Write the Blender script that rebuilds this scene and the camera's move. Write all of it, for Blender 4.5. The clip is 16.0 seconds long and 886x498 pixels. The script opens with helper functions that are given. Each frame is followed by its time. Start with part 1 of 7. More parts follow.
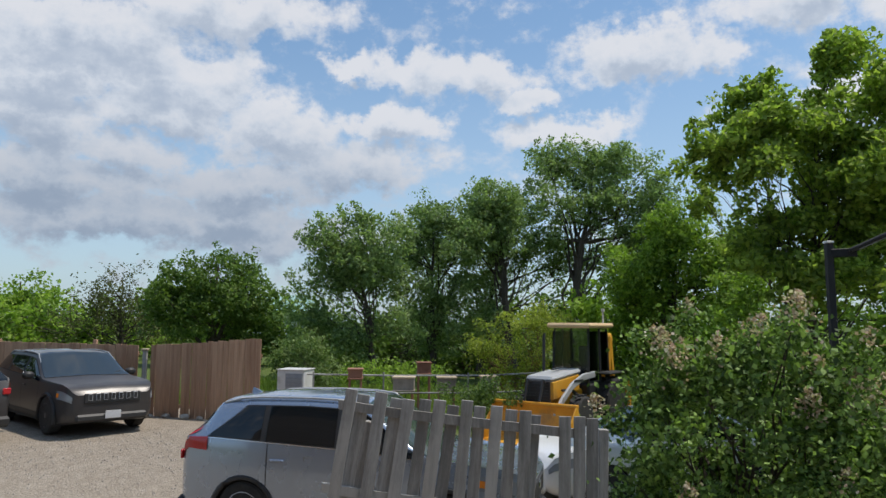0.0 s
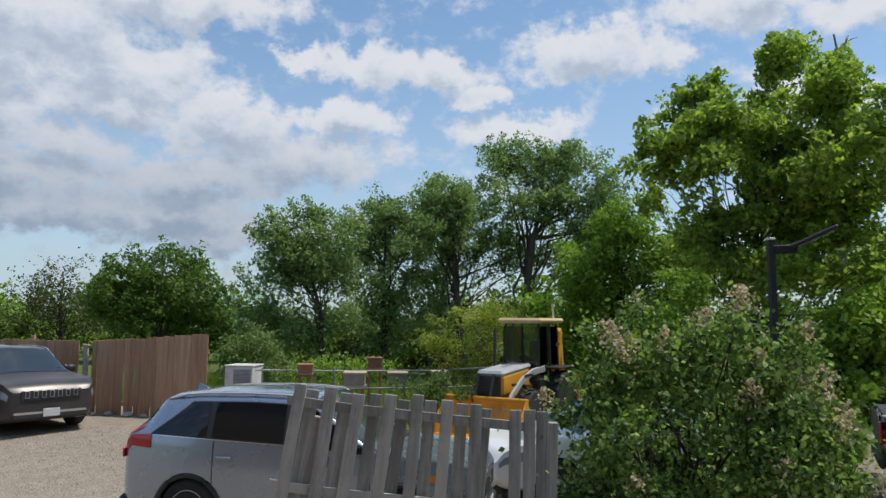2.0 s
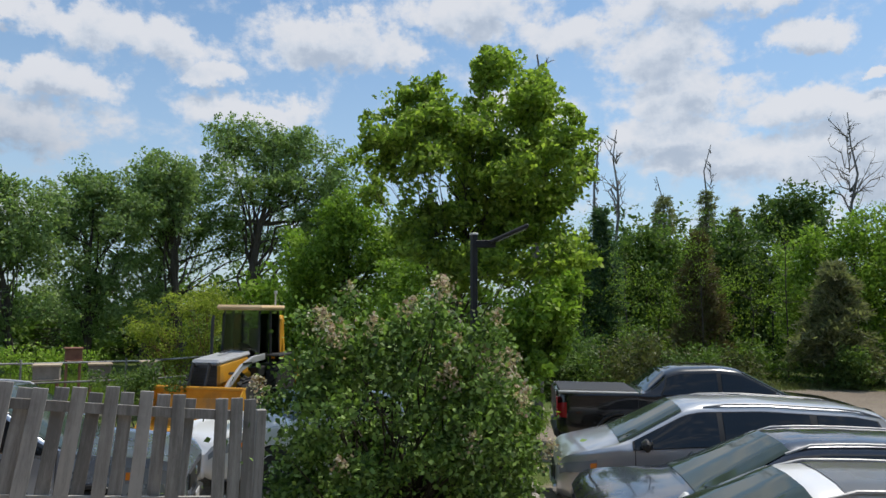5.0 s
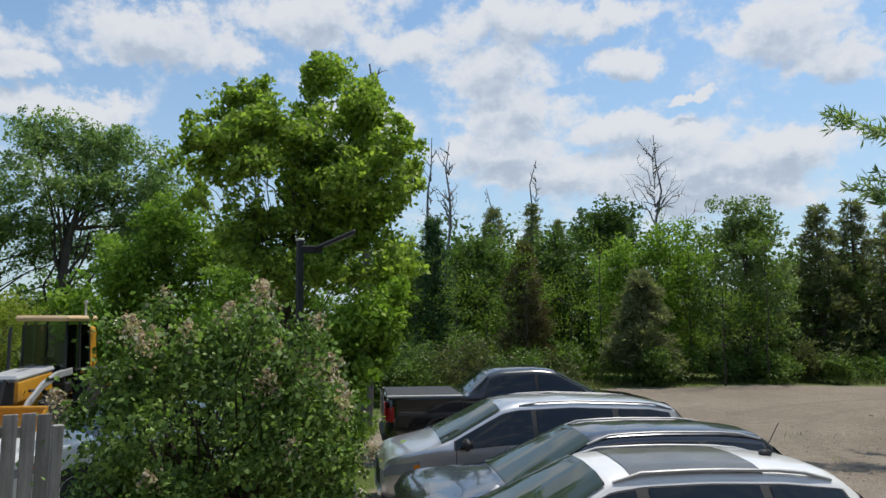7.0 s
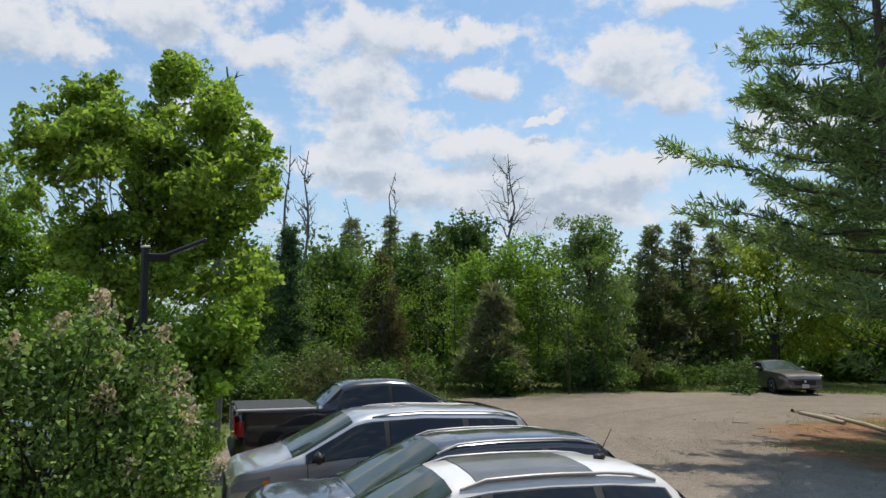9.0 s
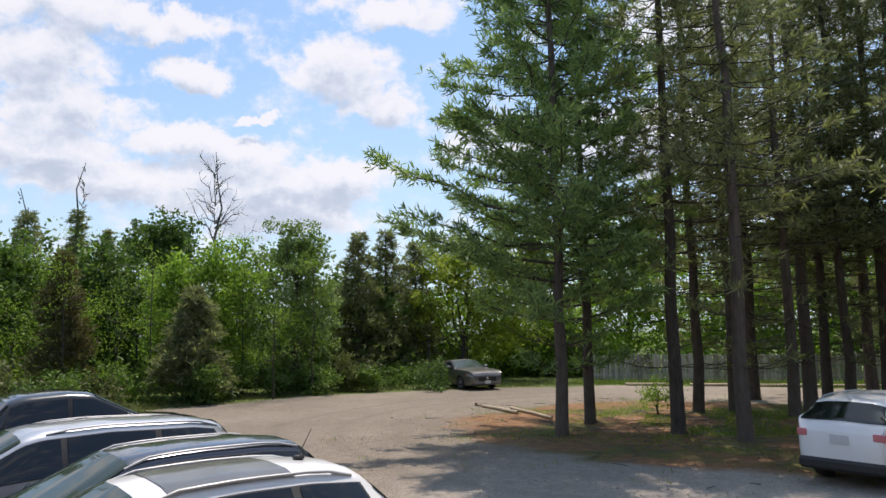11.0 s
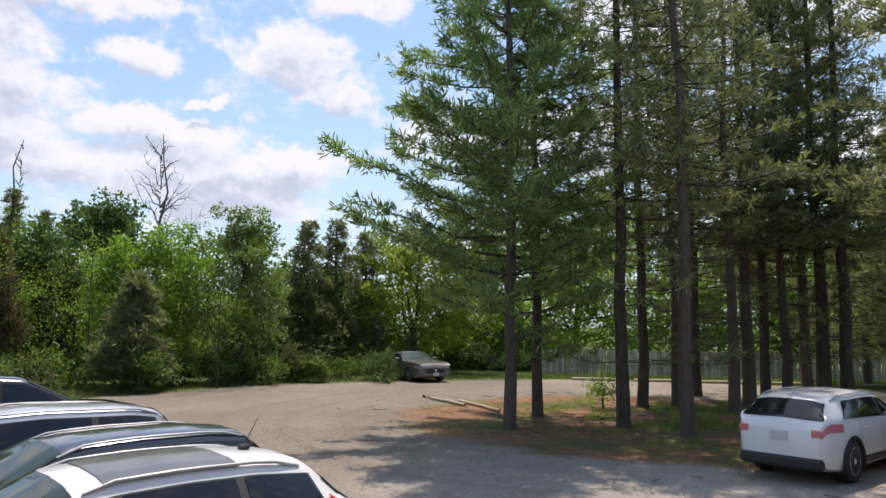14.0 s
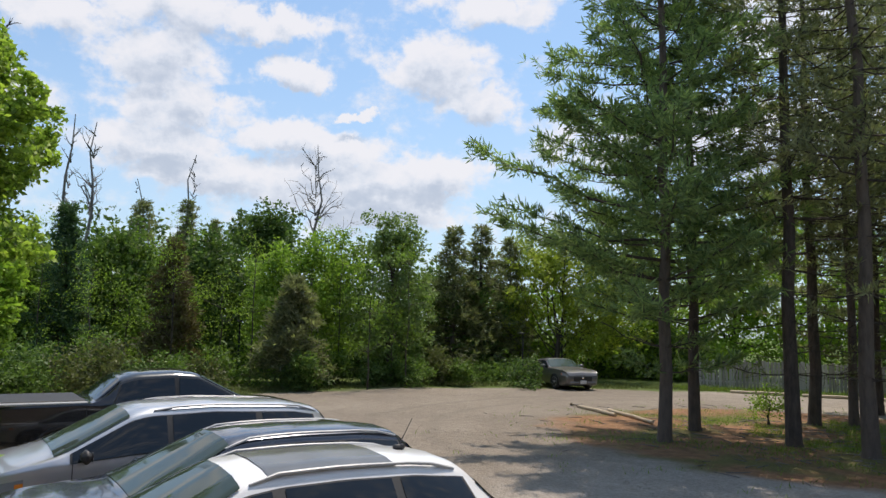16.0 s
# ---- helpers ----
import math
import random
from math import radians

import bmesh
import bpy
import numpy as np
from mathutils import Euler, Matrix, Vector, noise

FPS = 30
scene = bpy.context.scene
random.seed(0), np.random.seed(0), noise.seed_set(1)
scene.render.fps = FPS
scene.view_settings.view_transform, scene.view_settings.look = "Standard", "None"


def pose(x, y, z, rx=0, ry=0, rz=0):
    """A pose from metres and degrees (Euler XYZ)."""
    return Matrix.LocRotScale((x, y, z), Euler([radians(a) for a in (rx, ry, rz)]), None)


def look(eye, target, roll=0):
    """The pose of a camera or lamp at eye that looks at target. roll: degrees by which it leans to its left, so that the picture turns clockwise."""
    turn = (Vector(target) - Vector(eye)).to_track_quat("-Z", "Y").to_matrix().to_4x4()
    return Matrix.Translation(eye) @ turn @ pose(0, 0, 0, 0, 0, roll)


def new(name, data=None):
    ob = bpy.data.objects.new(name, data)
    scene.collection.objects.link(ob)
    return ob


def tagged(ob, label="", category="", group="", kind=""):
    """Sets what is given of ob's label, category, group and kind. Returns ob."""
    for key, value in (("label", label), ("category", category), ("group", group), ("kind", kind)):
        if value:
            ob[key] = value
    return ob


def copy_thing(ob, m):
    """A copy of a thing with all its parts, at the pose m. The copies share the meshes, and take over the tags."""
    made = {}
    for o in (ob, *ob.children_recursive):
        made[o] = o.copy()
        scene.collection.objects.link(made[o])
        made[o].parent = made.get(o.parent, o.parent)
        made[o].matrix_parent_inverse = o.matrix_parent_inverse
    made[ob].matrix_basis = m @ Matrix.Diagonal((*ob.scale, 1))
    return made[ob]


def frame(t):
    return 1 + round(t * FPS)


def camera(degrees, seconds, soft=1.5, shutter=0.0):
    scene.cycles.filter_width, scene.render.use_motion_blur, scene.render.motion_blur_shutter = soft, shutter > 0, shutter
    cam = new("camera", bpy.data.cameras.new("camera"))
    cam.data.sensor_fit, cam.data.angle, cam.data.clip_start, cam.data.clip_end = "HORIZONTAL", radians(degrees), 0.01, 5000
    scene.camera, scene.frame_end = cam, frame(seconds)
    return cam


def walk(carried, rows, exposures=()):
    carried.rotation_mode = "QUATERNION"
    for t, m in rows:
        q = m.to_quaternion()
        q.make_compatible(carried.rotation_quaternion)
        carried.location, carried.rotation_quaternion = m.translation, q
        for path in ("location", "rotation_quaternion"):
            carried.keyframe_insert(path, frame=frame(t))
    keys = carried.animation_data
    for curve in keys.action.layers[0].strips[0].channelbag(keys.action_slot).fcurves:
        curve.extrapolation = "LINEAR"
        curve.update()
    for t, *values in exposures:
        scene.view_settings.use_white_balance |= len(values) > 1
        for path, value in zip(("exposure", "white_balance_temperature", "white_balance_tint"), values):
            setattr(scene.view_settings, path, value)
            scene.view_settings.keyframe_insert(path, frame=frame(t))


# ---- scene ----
def aim(heading, tilt, lean):
    """Turn of the camera: compass heading from +y, tilt up, lean."""
    return pose(0, 0, 0, 90 + tilt, 0, -heading) @ pose(0, 0, 0, 0, 0, lean)


FOV = 62.86
cam = camera(FOV, 16.0, soft=1.5)
PATH = [
    (0.0, pose(-0.002, 0.002, 2.739) @ aim(2.35, 5.81, 0.48)),
    (0.5, pose(0.003, 0.027, 2.727) @ aim(2.68, 5.98, 0.55)),
    (1.0, pose(-0.001, 0.003, 2.724) @ aim(3.09, 5.90, 0.61)),
    (1.5, pose(-0.006, 0.015, 2.721) @ aim(3.64, 5.74, 0.58)),
    (2.0, pose(0.005, 0.045, 2.722) @ aim(6.15, 5.51, 0.48)),
    (2.5, pose(0.021, 0.064, 2.719) @ aim(10.43, 5.45, 0.36)),
    (3.0, pose(0.044, 0.055, 2.711) @ aim(13.46, 5.50, 0.29)),
    (3.5, pose(0.066, 0.032, 2.713) @ aim(15.52, 5.32, 0.23)),
    (4.0, pose(0.086, 0.024, 2.711) @ aim(19.16, 5.33, 0.20)),
    (4.2, pose(0.088, 0.019, 2.718) @ aim(21.07, 5.26, 0.33)),
    (6.3, pose(0.232, -0.156, 2.668) @ aim(35.19, 5.00, 0.31)),
    (6.5, pose(0.235, -0.158, 2.652) @ aim(36.58, 5.29, 0.12)),
    (7.0, pose(0.228, -0.188, 2.664) @ aim(40.13, 5.56, -0.04)),
    (7.5, pose(0.216, -0.204, 2.672) @ aim(43.03, 5.96, 0.10)),
    (8.0, pose(0.194, -0.225, 2.674) @ aim(45.40, 6.32, 0.26)),
    (8.2, pose(0.199, -0.246, 2.675) @ aim(46.22, 6.41, 0.15)),
    (10.3, pose(0.155, -0.270, 2.672) @ aim(65.13, 6.49, -0.26)),
    (10.5, pose(0.152, -0.291, 2.659) @ aim(67.69, 6.58, -0.53)),
    (11.0, pose(0.140, -0.320, 2.653) @ aim(74.17, 6.66, -0.78)),
    (11.5, pose(0.134, -0.349, 2.661) @ aim(78.72, 6.38, -0.63)),
    (12.0, pose(0.157, -0.367, 2.657) @ aim(81.54, 6.06, -0.40)),
    (12.5, pose(0.163, -0.372, 2.653) @ aim(83.39, 5.61, -0.11)),
    (13.0, pose(0.187, -0.350, 2.649) @ aim(84.06, 5.45, -0.10)),
    (13.5, pose(0.252, -0.274, 2.638) @ aim(83.47, 5.71, -0.01)),
    (14.0, pose(0.280, -0.220, 2.617) @ aim(78.11, 6.08, 0.38)),
    (14.5, pose(0.291, -0.177, 2.609) @ aim(74.01, 6.13, 0.62)),
    (15.0, pose(0.374, -0.119, 2.596) @ aim(72.68, 6.24, 0.91)),
    (15.5, pose(0.420, -0.080, 2.581) @ aim(71.47, 6.45, 1.14)),
    (16.0, pose(0.457, -0.056, 2.574) @ aim(66.78, 6.40, 1.42)),
]
walk(cam, PATH, [(0, 0.03, 6720, 12), (4.2, 0.03, 6720, 12), (8.2, 0.06, 6780, 11), (10.3, 0.25, 6950, 15), (12.5, 0.44, 6950, 21), (14.5, 0.36, 6950, 19), (16, 0.25, 6950, 15)])

# ---- light ----
SUN_AZ, SUN_EL = 84.0, 67.0
sun = new("sun", bpy.data.lights.new("sun", "SUN"))
sun.data.energy, sun.data.angle, sun.data.color = 3.5, radians(0.6), (1.0, 0.95, 0.87)
sun.matrix_world = look((60 * math.sin(radians(SUN_AZ)), 60 * math.cos(radians(SUN_AZ)), 60 * math.tan(radians(SUN_EL))), (0, 0, 0))


class Nodes:
    """Short hand for building node trees."""

    def __init__(self, tree):
        self.tree, self.links = tree, tree.links

    def add(self, kind):
        return self.tree.nodes.new(kind)

    def put(self, value, socket):
        if isinstance(value, bpy.types.NodeSocket):
            self.links.new(value, socket)
        elif value is not None:
            socket.default_value = value

    def math(self, op, a, b=None, c=None, clamp=False):
        n = self.add("ShaderNodeMath")
        n.operation, n.use_clamp = op, clamp
        for i, v in enumerate((a, b, c)):
            self.put(v, n.inputs[i])
        return n.outputs[0]

    def vmath(self, op, a, b=None):
        n = self.add("ShaderNodeVectorMath")
        n.operation = op
        self.put(a, n.inputs[0])
        self.put(b, n.inputs[1])
        return n.outputs[1] if op in ("LENGTH", "DISTANCE", "DOT_PRODUCT") else n.outputs[0]

    def noise(self, vec, scale, detail=4.0, rough=0.55, dist=0.0):
        n = self.add("ShaderNodeTexNoise")
        self.put(vec, n.inputs["Vector"])
        n.inputs["Scale"].default_value, n.inputs["Detail"].default_value = scale, detail
        n.inputs["Roughness"].default_value, n.inputs["Distortion"].default_value = rough, dist
        return n.outputs[0]

    def ramp(self, fac, *stops):
        n = self.add("ShaderNodeValToRGB")
        self.put(fac, n.inputs[0])
        e = n.color_ramp.elements
        while len(e) < len(stops):
            e.new(0.5)
        for i, (p, c) in enumerate(stops):
            e[i].position, e[i].color = p, (*c, 1) if len(c) == 3 else c
        return n.outputs[0]

    def mix(self, fac, a, b):
        n = self.add("ShaderNodeMix")
        n.data_type = "RGBA"
        self.put(fac, n.inputs[0])
        self.put((*a, 1) if isinstance(a, tuple) else a, n.inputs[6])
        self.put((*b, 1) if isinstance(b, tuple) else b, n.inputs[7])
        return n.outputs[2]

    def span(self, v, a, b, c=0.0, d=1.0, smooth=True):
        n = self.add("ShaderNodeMapRange")
        n.interpolation_type = "SMOOTHSTEP" if smooth else "LINEAR"
        for i, q in enumerate((v, a, b, c, d)):
            self.put(q, n.inputs[i])
        return n.outputs[0]

    def bump(self, height, strength, distance=0.01):
        n = self.add("ShaderNodeBump")
        n.inputs["Strength"].default_value, n.inputs["Distance"].default_value = strength, distance
        self.put(height, n.inputs["Height"])
        return n.outputs[0]


# clouds: compass, height, half width, half height, in degrees
CLOUDS_EAST = [(-27, 17, 8, 2), (-20, 15, 7, 1.6), (-27, 10, 8, 1.8), (-16, 8, 9, 1.6), (-2, 15.5, 5, 1.2), (-24.9, 19.9, 9.8, 2.7), (-14.2, 22.8, 7.9, 2.0), (-17.7, 17.4, 7.4, 2.5), (-28.1, 14.2, 4.9, 2.2), (-22.6, 12.4, 6.4, 1.7), (-10.9, 14.4, 5.4, 2.2), (-13.3, 10.4, 7.4, 1.7), (-5.1, 12.4, 6.4, 2.0), (-23.1, 7.5, 9.8, 1.9), (-5.3, 19.6, 2.5, 1.0), (-0.7, 19.6, 3.9, 1.5), (4.8, 19.0, 4.9, 1.7), (8.9, 17.3, 2.2, 1.1), (13.8, 14.9, 3.9, 1.3), (17.8, 20.3, 6.4, 2.0), (-9, 6.5, 9, 1.6)]
CLOUDS_MID = [(23.0, 19.8, 2.7, 1.4), (11.9, 14.8, 5.4, 1.3), (29.9, 23.0, 5.4, 2.0), (44.1, 19.4, 5.4, 2.2), (54.4, 19.2, 2.9, 1.1), (48.1, 16.5, 2.5, 1.2), (55.5, 14.0, 7.4, 1.5), (45.4, 13.1, 6.4, 1.7), (65.8, 11.9, 5.4, 1.7), (69.4, 18.0, 3.4, 1.7), (59.5, 9.9, 8.8, 2.0), (59.6, 16.7, 1.3, 0.4), (32, 15.5, 4, 1.6), (38, 21, 5, 1.6), (52, 22.5, 6, 1.2), (50, 11.5, 8, 1.6)]
CLOUDS_SOUTH = [(46.6, 15.9, 5.4, 2.0), (65.9, 20.6, 4.9, 2.2), (70.0, 17.7, 2.2, 1.1), (59.4, 11.9, 10.8, 1.7), (70.5, 24.8, 5.4, 1.5), (45.2, 22.8, 5.9, 2.0), (88.4, 14.5, 12.3, 2.9), (100, 22, 12, 3), (115, 12, 10, 3)]

group = bpy.data.node_groups.new("cloud_density", "ShaderNodeTree")
group.interface.new_socket("Place", in_out="INPUT", socket_type="NodeSocketVector")
group.interface.new_socket("Density", in_out="OUTPUT", socket_type="NodeSocketFloat")
g = Nodes(group)
gi, go = g.add("NodeGroupInput"), g.add("NodeGroupOutput")
place = gi.outputs[0]
wob = g.add("ShaderNodeTexNoise")
g.put(place, wob.inputs["Vector"])
wob.inputs["Scale"].default_value, wob.inputs["Detail"].default_value, wob.inputs["Roughness"].default_value = 0.30, 6.0, 0.62
warp = g.vmath("MULTIPLY", g.vmath("SUBTRACT", wob.outputs["Color"], (0.5, 0.5, 0.5)), (6.0, 4.6, 0.0))
warped = g.vmath("ADD", place, warp)
total = None
for ca, ce, wa, we in CLOUDS_EAST + CLOUDS_MID + CLOUDS_SOUTH:
    d = g.vmath("LENGTH", g.vmath("MULTIPLY", g.vmath("SUBTRACT", warped, (ca, ce, 0)), (1 / wa, 1 / we, 0)))
    v = g.math("SUBTRACT", 1.25, d, clamp=True)
    total = v if total is None else g.math("MAXIMUM", total, v)
fine = g.noise(g.vmath("MULTIPLY", place, (0.75, 1.0, 1.0)), 0.42, 8.0, 0.62)
broad = g.noise(g.vmath("MULTIPLY", place, (0.5, 1.0, 1.0)), 0.11, 3.0)
density = g.math("ADD", g.math("ADD", total, g.math("MULTIPLY", g.math("SUBTRACT", fine, 0.5), 1.9)), g.math("MULTIPLY", g.math("SUBTRACT", broad, 0.5), 0.9))
g.put(density, go.inputs[0])

world = bpy.data.worlds.new("sky")
scene.world = world
world.use_nodes = True
w = Nodes(world.node_tree)
back = world.node_tree.nodes["Background"]
sky = w.add("ShaderNodeTexSky")
sky.sky_type, sky.sun_disc = "NISHITA", False
sky.sun_elevation, sky.sun_rotation, sky.dust_density, sky.ozone_density = radians(SUN_EL), radians(SUN_AZ), 1.2, 2.0
direction = w.add("ShaderNodeTexCoord").outputs["Generated"]
parts = w.add("ShaderNodeSeparateXYZ")
w.put(direction, parts.inputs[0])
deg = 180 / math.pi
azimuth = w.math("MULTIPLY", w.math("ARCTAN2", parts.outputs[0], parts.outputs[1]), deg)
height = w.math("MULTIPLY", w.math("ARCSINE", parts.outputs[2]), deg)


def cloud(lift):
    c = w.add("ShaderNodeCombineXYZ")
    w.put(azimuth, c.inputs[0])
    w.put(w.math("ADD", height, lift), c.inputs[1])
    n = w.add("ShaderNodeGroup")
    n.node_tree = group
    w.put(c.outputs[0], n.inputs[0])
    return n.outputs[0]


here, above = cloud(0.0), cloud(1.5)
cover = w.math("MULTIPLY", w.span(here, -0.05, 0.55), w.span(height, -1.0, 3.0))
shade = w.span(above, 0.1, 1.25)
white = w.ramp(shade, (0.0, (1.0, 1.0, 1.0)), (0.45, (0.84, 0.89, 0.94)), (1.0, (0.58, 0.66, 0.76)))
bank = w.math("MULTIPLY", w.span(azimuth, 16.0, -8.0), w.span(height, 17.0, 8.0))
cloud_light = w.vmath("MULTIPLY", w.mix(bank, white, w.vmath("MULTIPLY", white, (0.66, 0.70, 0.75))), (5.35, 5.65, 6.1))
deep = w.vmath("MULTIPLY", sky.outputs[0], (0.78, 1.02, 1.10))
haze = w.mix(w.span(height, 0.0, 26.0, 0.55, 0.08), deep, (3.9, 4.75, 5.8))
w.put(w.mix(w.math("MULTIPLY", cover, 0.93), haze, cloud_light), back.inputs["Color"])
back.inputs["Strength"].default_value = 0.132


# ---- materials ----
def material(name):
    m = bpy.data.materials.new(name)
    m.use_nodes = True
    return m, Nodes(m.node_tree), m.node_tree.nodes["Principled BSDF"]


def surface(name, low, high, rough=0.7, scale=8.0, bump=0.3, stretch=(1, 1, 1), metal=0.0, coat=0.0, dirt=None, spread=0.25, grain=9.0, depth=0.004):
    """Two-scale procedural surface: colour wanders from low to high, with finer grain in the relief."""
    m, n, p = material(name)
    at = n.add("ShaderNodeTexCoord").outputs["Object"]
    vec = n.vmath("MULTIPLY", at, stretch)
    info = n.add("ShaderNodeObjectInfo")
    vec = n.vmath("ADD", vec, n.vmath("MULTIPLY", (31.0, 17.0, 23.0), info.outputs["Random"]))
    big, small = n.noise(vec, scale, 5.0), n.noise(vec, scale * grain, 3.0)
    f = n.math("ADD", n.math("MULTIPLY", big, 0.65), n.math("MULTIPLY", small, 0.35))
    f = n.math("ADD", f, n.math("MULTIPLY", n.math("SUBTRACT", info.outputs["Random"], 0.5), spread))
    col = n.ramp(f, (0.32, low), (0.68, high))
    if dirt:
        col = n.mix(n.span(n.noise(at, scale * 0.35, 4.0), 0.52, 0.72, 0.0, 0.8), col, dirt)
    n.put(col, p.inputs["Base Color"])
    n.put(n.math("ADD", n.math("MULTIPLY", small, 0.25), rough - 0.12), p.inputs["Roughness"])
    p.inputs["Metallic"].default_value = metal
    p.inputs["Coat Weight"].default_value = coat
    n.put(n.bump(f, bump, depth), p.inputs["Normal"])
    return m


def leaf(name, dark, mid, bright, glow=0.35):
    """Foliage: every leaf has its own tone; light passes through it."""
    m, n, p = material(name)
    geo, info = n.add("ShaderNodeNewGeometry"), n.add("ShaderNodeObjectInfo")
    patch = n.noise(geo.outputs["Position"], 0.45, 2.0)
    f = n.math("ADD", n.math("MULTIPLY", geo.outputs["Random Per Island"], 0.80), n.math("MULTIPLY", patch, 0.55))
    f = n.math("ADD", f, n.math("MULTIPLY", info.outputs["Random"], 0.12))
    col = n.ramp(f, (0.22, dark), (0.62, mid), (1.0, bright))
    n.put(col, p.inputs["Base Color"])
    p.inputs["Roughness"].default_value = 0.55
    p.inputs["Specular IOR Level"].default_value = 0.22
    thin = n.add("ShaderNodeBsdfTranslucent")
    n.put(n.vmath("MULTIPLY", col, (1.02, 1.22, 0.62)), thin.inputs["Color"])
    mixer = n.add("ShaderNodeMixShader")
    mixer.inputs[0].default_value = glow
    n.put(p.outputs[0], mixer.inputs[1])
    n.put(thin.outputs[0], mixer.inputs[2])
    n.put(mixer.outputs[0], m.node_tree.nodes["Material Output"].inputs["Surface"])
    return m


LEAF_MID = leaf("leaf_mid", (0.058, 0.100, 0.025), (0.108, 0.177, 0.043), (0.182, 0.270, 0.064), 0.36)
LEAF_DARK = leaf("leaf_dark", (0.042, 0.079, 0.026), (0.086, 0.144, 0.042), (0.152, 0.228, 0.062), 0.34)
LEAF_BRIGHT = leaf("leaf_bright", (0.105, 0.172, 0.031), (0.197, 0.309, 0.050), (0.333, 0.463, 0.078), 0.42)
LEAF_MAPLE = leaf("leaf_maple", (0.120, 0.180, 0.042), (0.235, 0.330, 0.068), (0.430, 0.530, 0.110), 0.50)
LEAF_OLIVE = leaf("leaf_olive", (0.064, 0.072, 0.033), (0.105, 0.116, 0.050), (0.152, 0.165, 0.066), 0.38)
LEAF_PALE = leaf("leaf_pale", (0.093, 0.149, 0.047), (0.165, 0.236, 0.081), (0.272, 0.351, 0.135), 0.36)
LEAF_WILLOW = leaf("leaf_willow", (0.105, 0.160, 0.072), (0.200, 0.280, 0.118), (0.330, 0.420, 0.185), 0.48)
LEAF_YELLOW = leaf("leaf_yellow", (0.155, 0.194, 0.041), (0.275, 0.324, 0.065), (0.430, 0.470, 0.097), 0.52)
LEAF_LILAC = leaf("leaf_lilac", (0.040, 0.070, 0.022), (0.110, 0.180, 0.050), (0.300, 0.440, 0.125), 0.34)
BLOSSOM = leaf("faded_blossom", (0.327, 0.211, 0.152), (0.566, 0.406, 0.321), (0.756, 0.683, 0.575), 0.33)
NEEDLE_PINE = leaf("needle_pine", (0.105, 0.158, 0.075), (0.185, 0.262, 0.115), (0.320, 0.405, 0.165), 0.45)
NEEDLE_DARK = leaf("needle_dark", (0.115, 0.120, 0.076), (0.190, 0.200, 0.116), (0.305, 0.305, 0.168), 0.44)
NEEDLE_BLUE = leaf("needle_blue", (0.042, 0.082, 0.047), (0.077, 0.134, 0.072), (0.152, 0.234, 0.108), 0.38)
NEEDLE_GREY = leaf("needle_grey", (0.099, 0.109, 0.059), (0.166, 0.177, 0.092), (0.280, 0.285, 0.140), 0.41)
NEEDLE_BROWN = leaf("needle_brown", (0.095, 0.068, 0.039), (0.159, 0.117, 0.063), (0.175, 0.165, 0.075), 0.28)
GRASS = leaf("grass_blades", (0.086, 0.149, 0.027), (0.165, 0.243, 0.043), (0.272, 0.351, 0.081), 0.48)
BARK = surface("bark", (0.045, 0.034, 0.027), (0.11, 0.088, 0.072), 0.92, 5.0, 0.9, (3, 3, 0.7), depth=0.03)
BARK_PINE = surface("pine_bark", (0.055, 0.042, 0.034), (0.150, 0.115, 0.092), 0.93, 4.0, 1.0, (3, 3, 0.8), depth=0.04)
BARK_GREY = surface("dead_wood", (0.12, 0.11, 0.10), (0.24, 0.22, 0.20), 0.9, 5.0, 0.5, (2, 2, 0.6))
STEM_RED = surface("red_stems", (0.16, 0.075, 0.045), (0.27, 0.14, 0.075), 0.8, 6.0, 0.3)


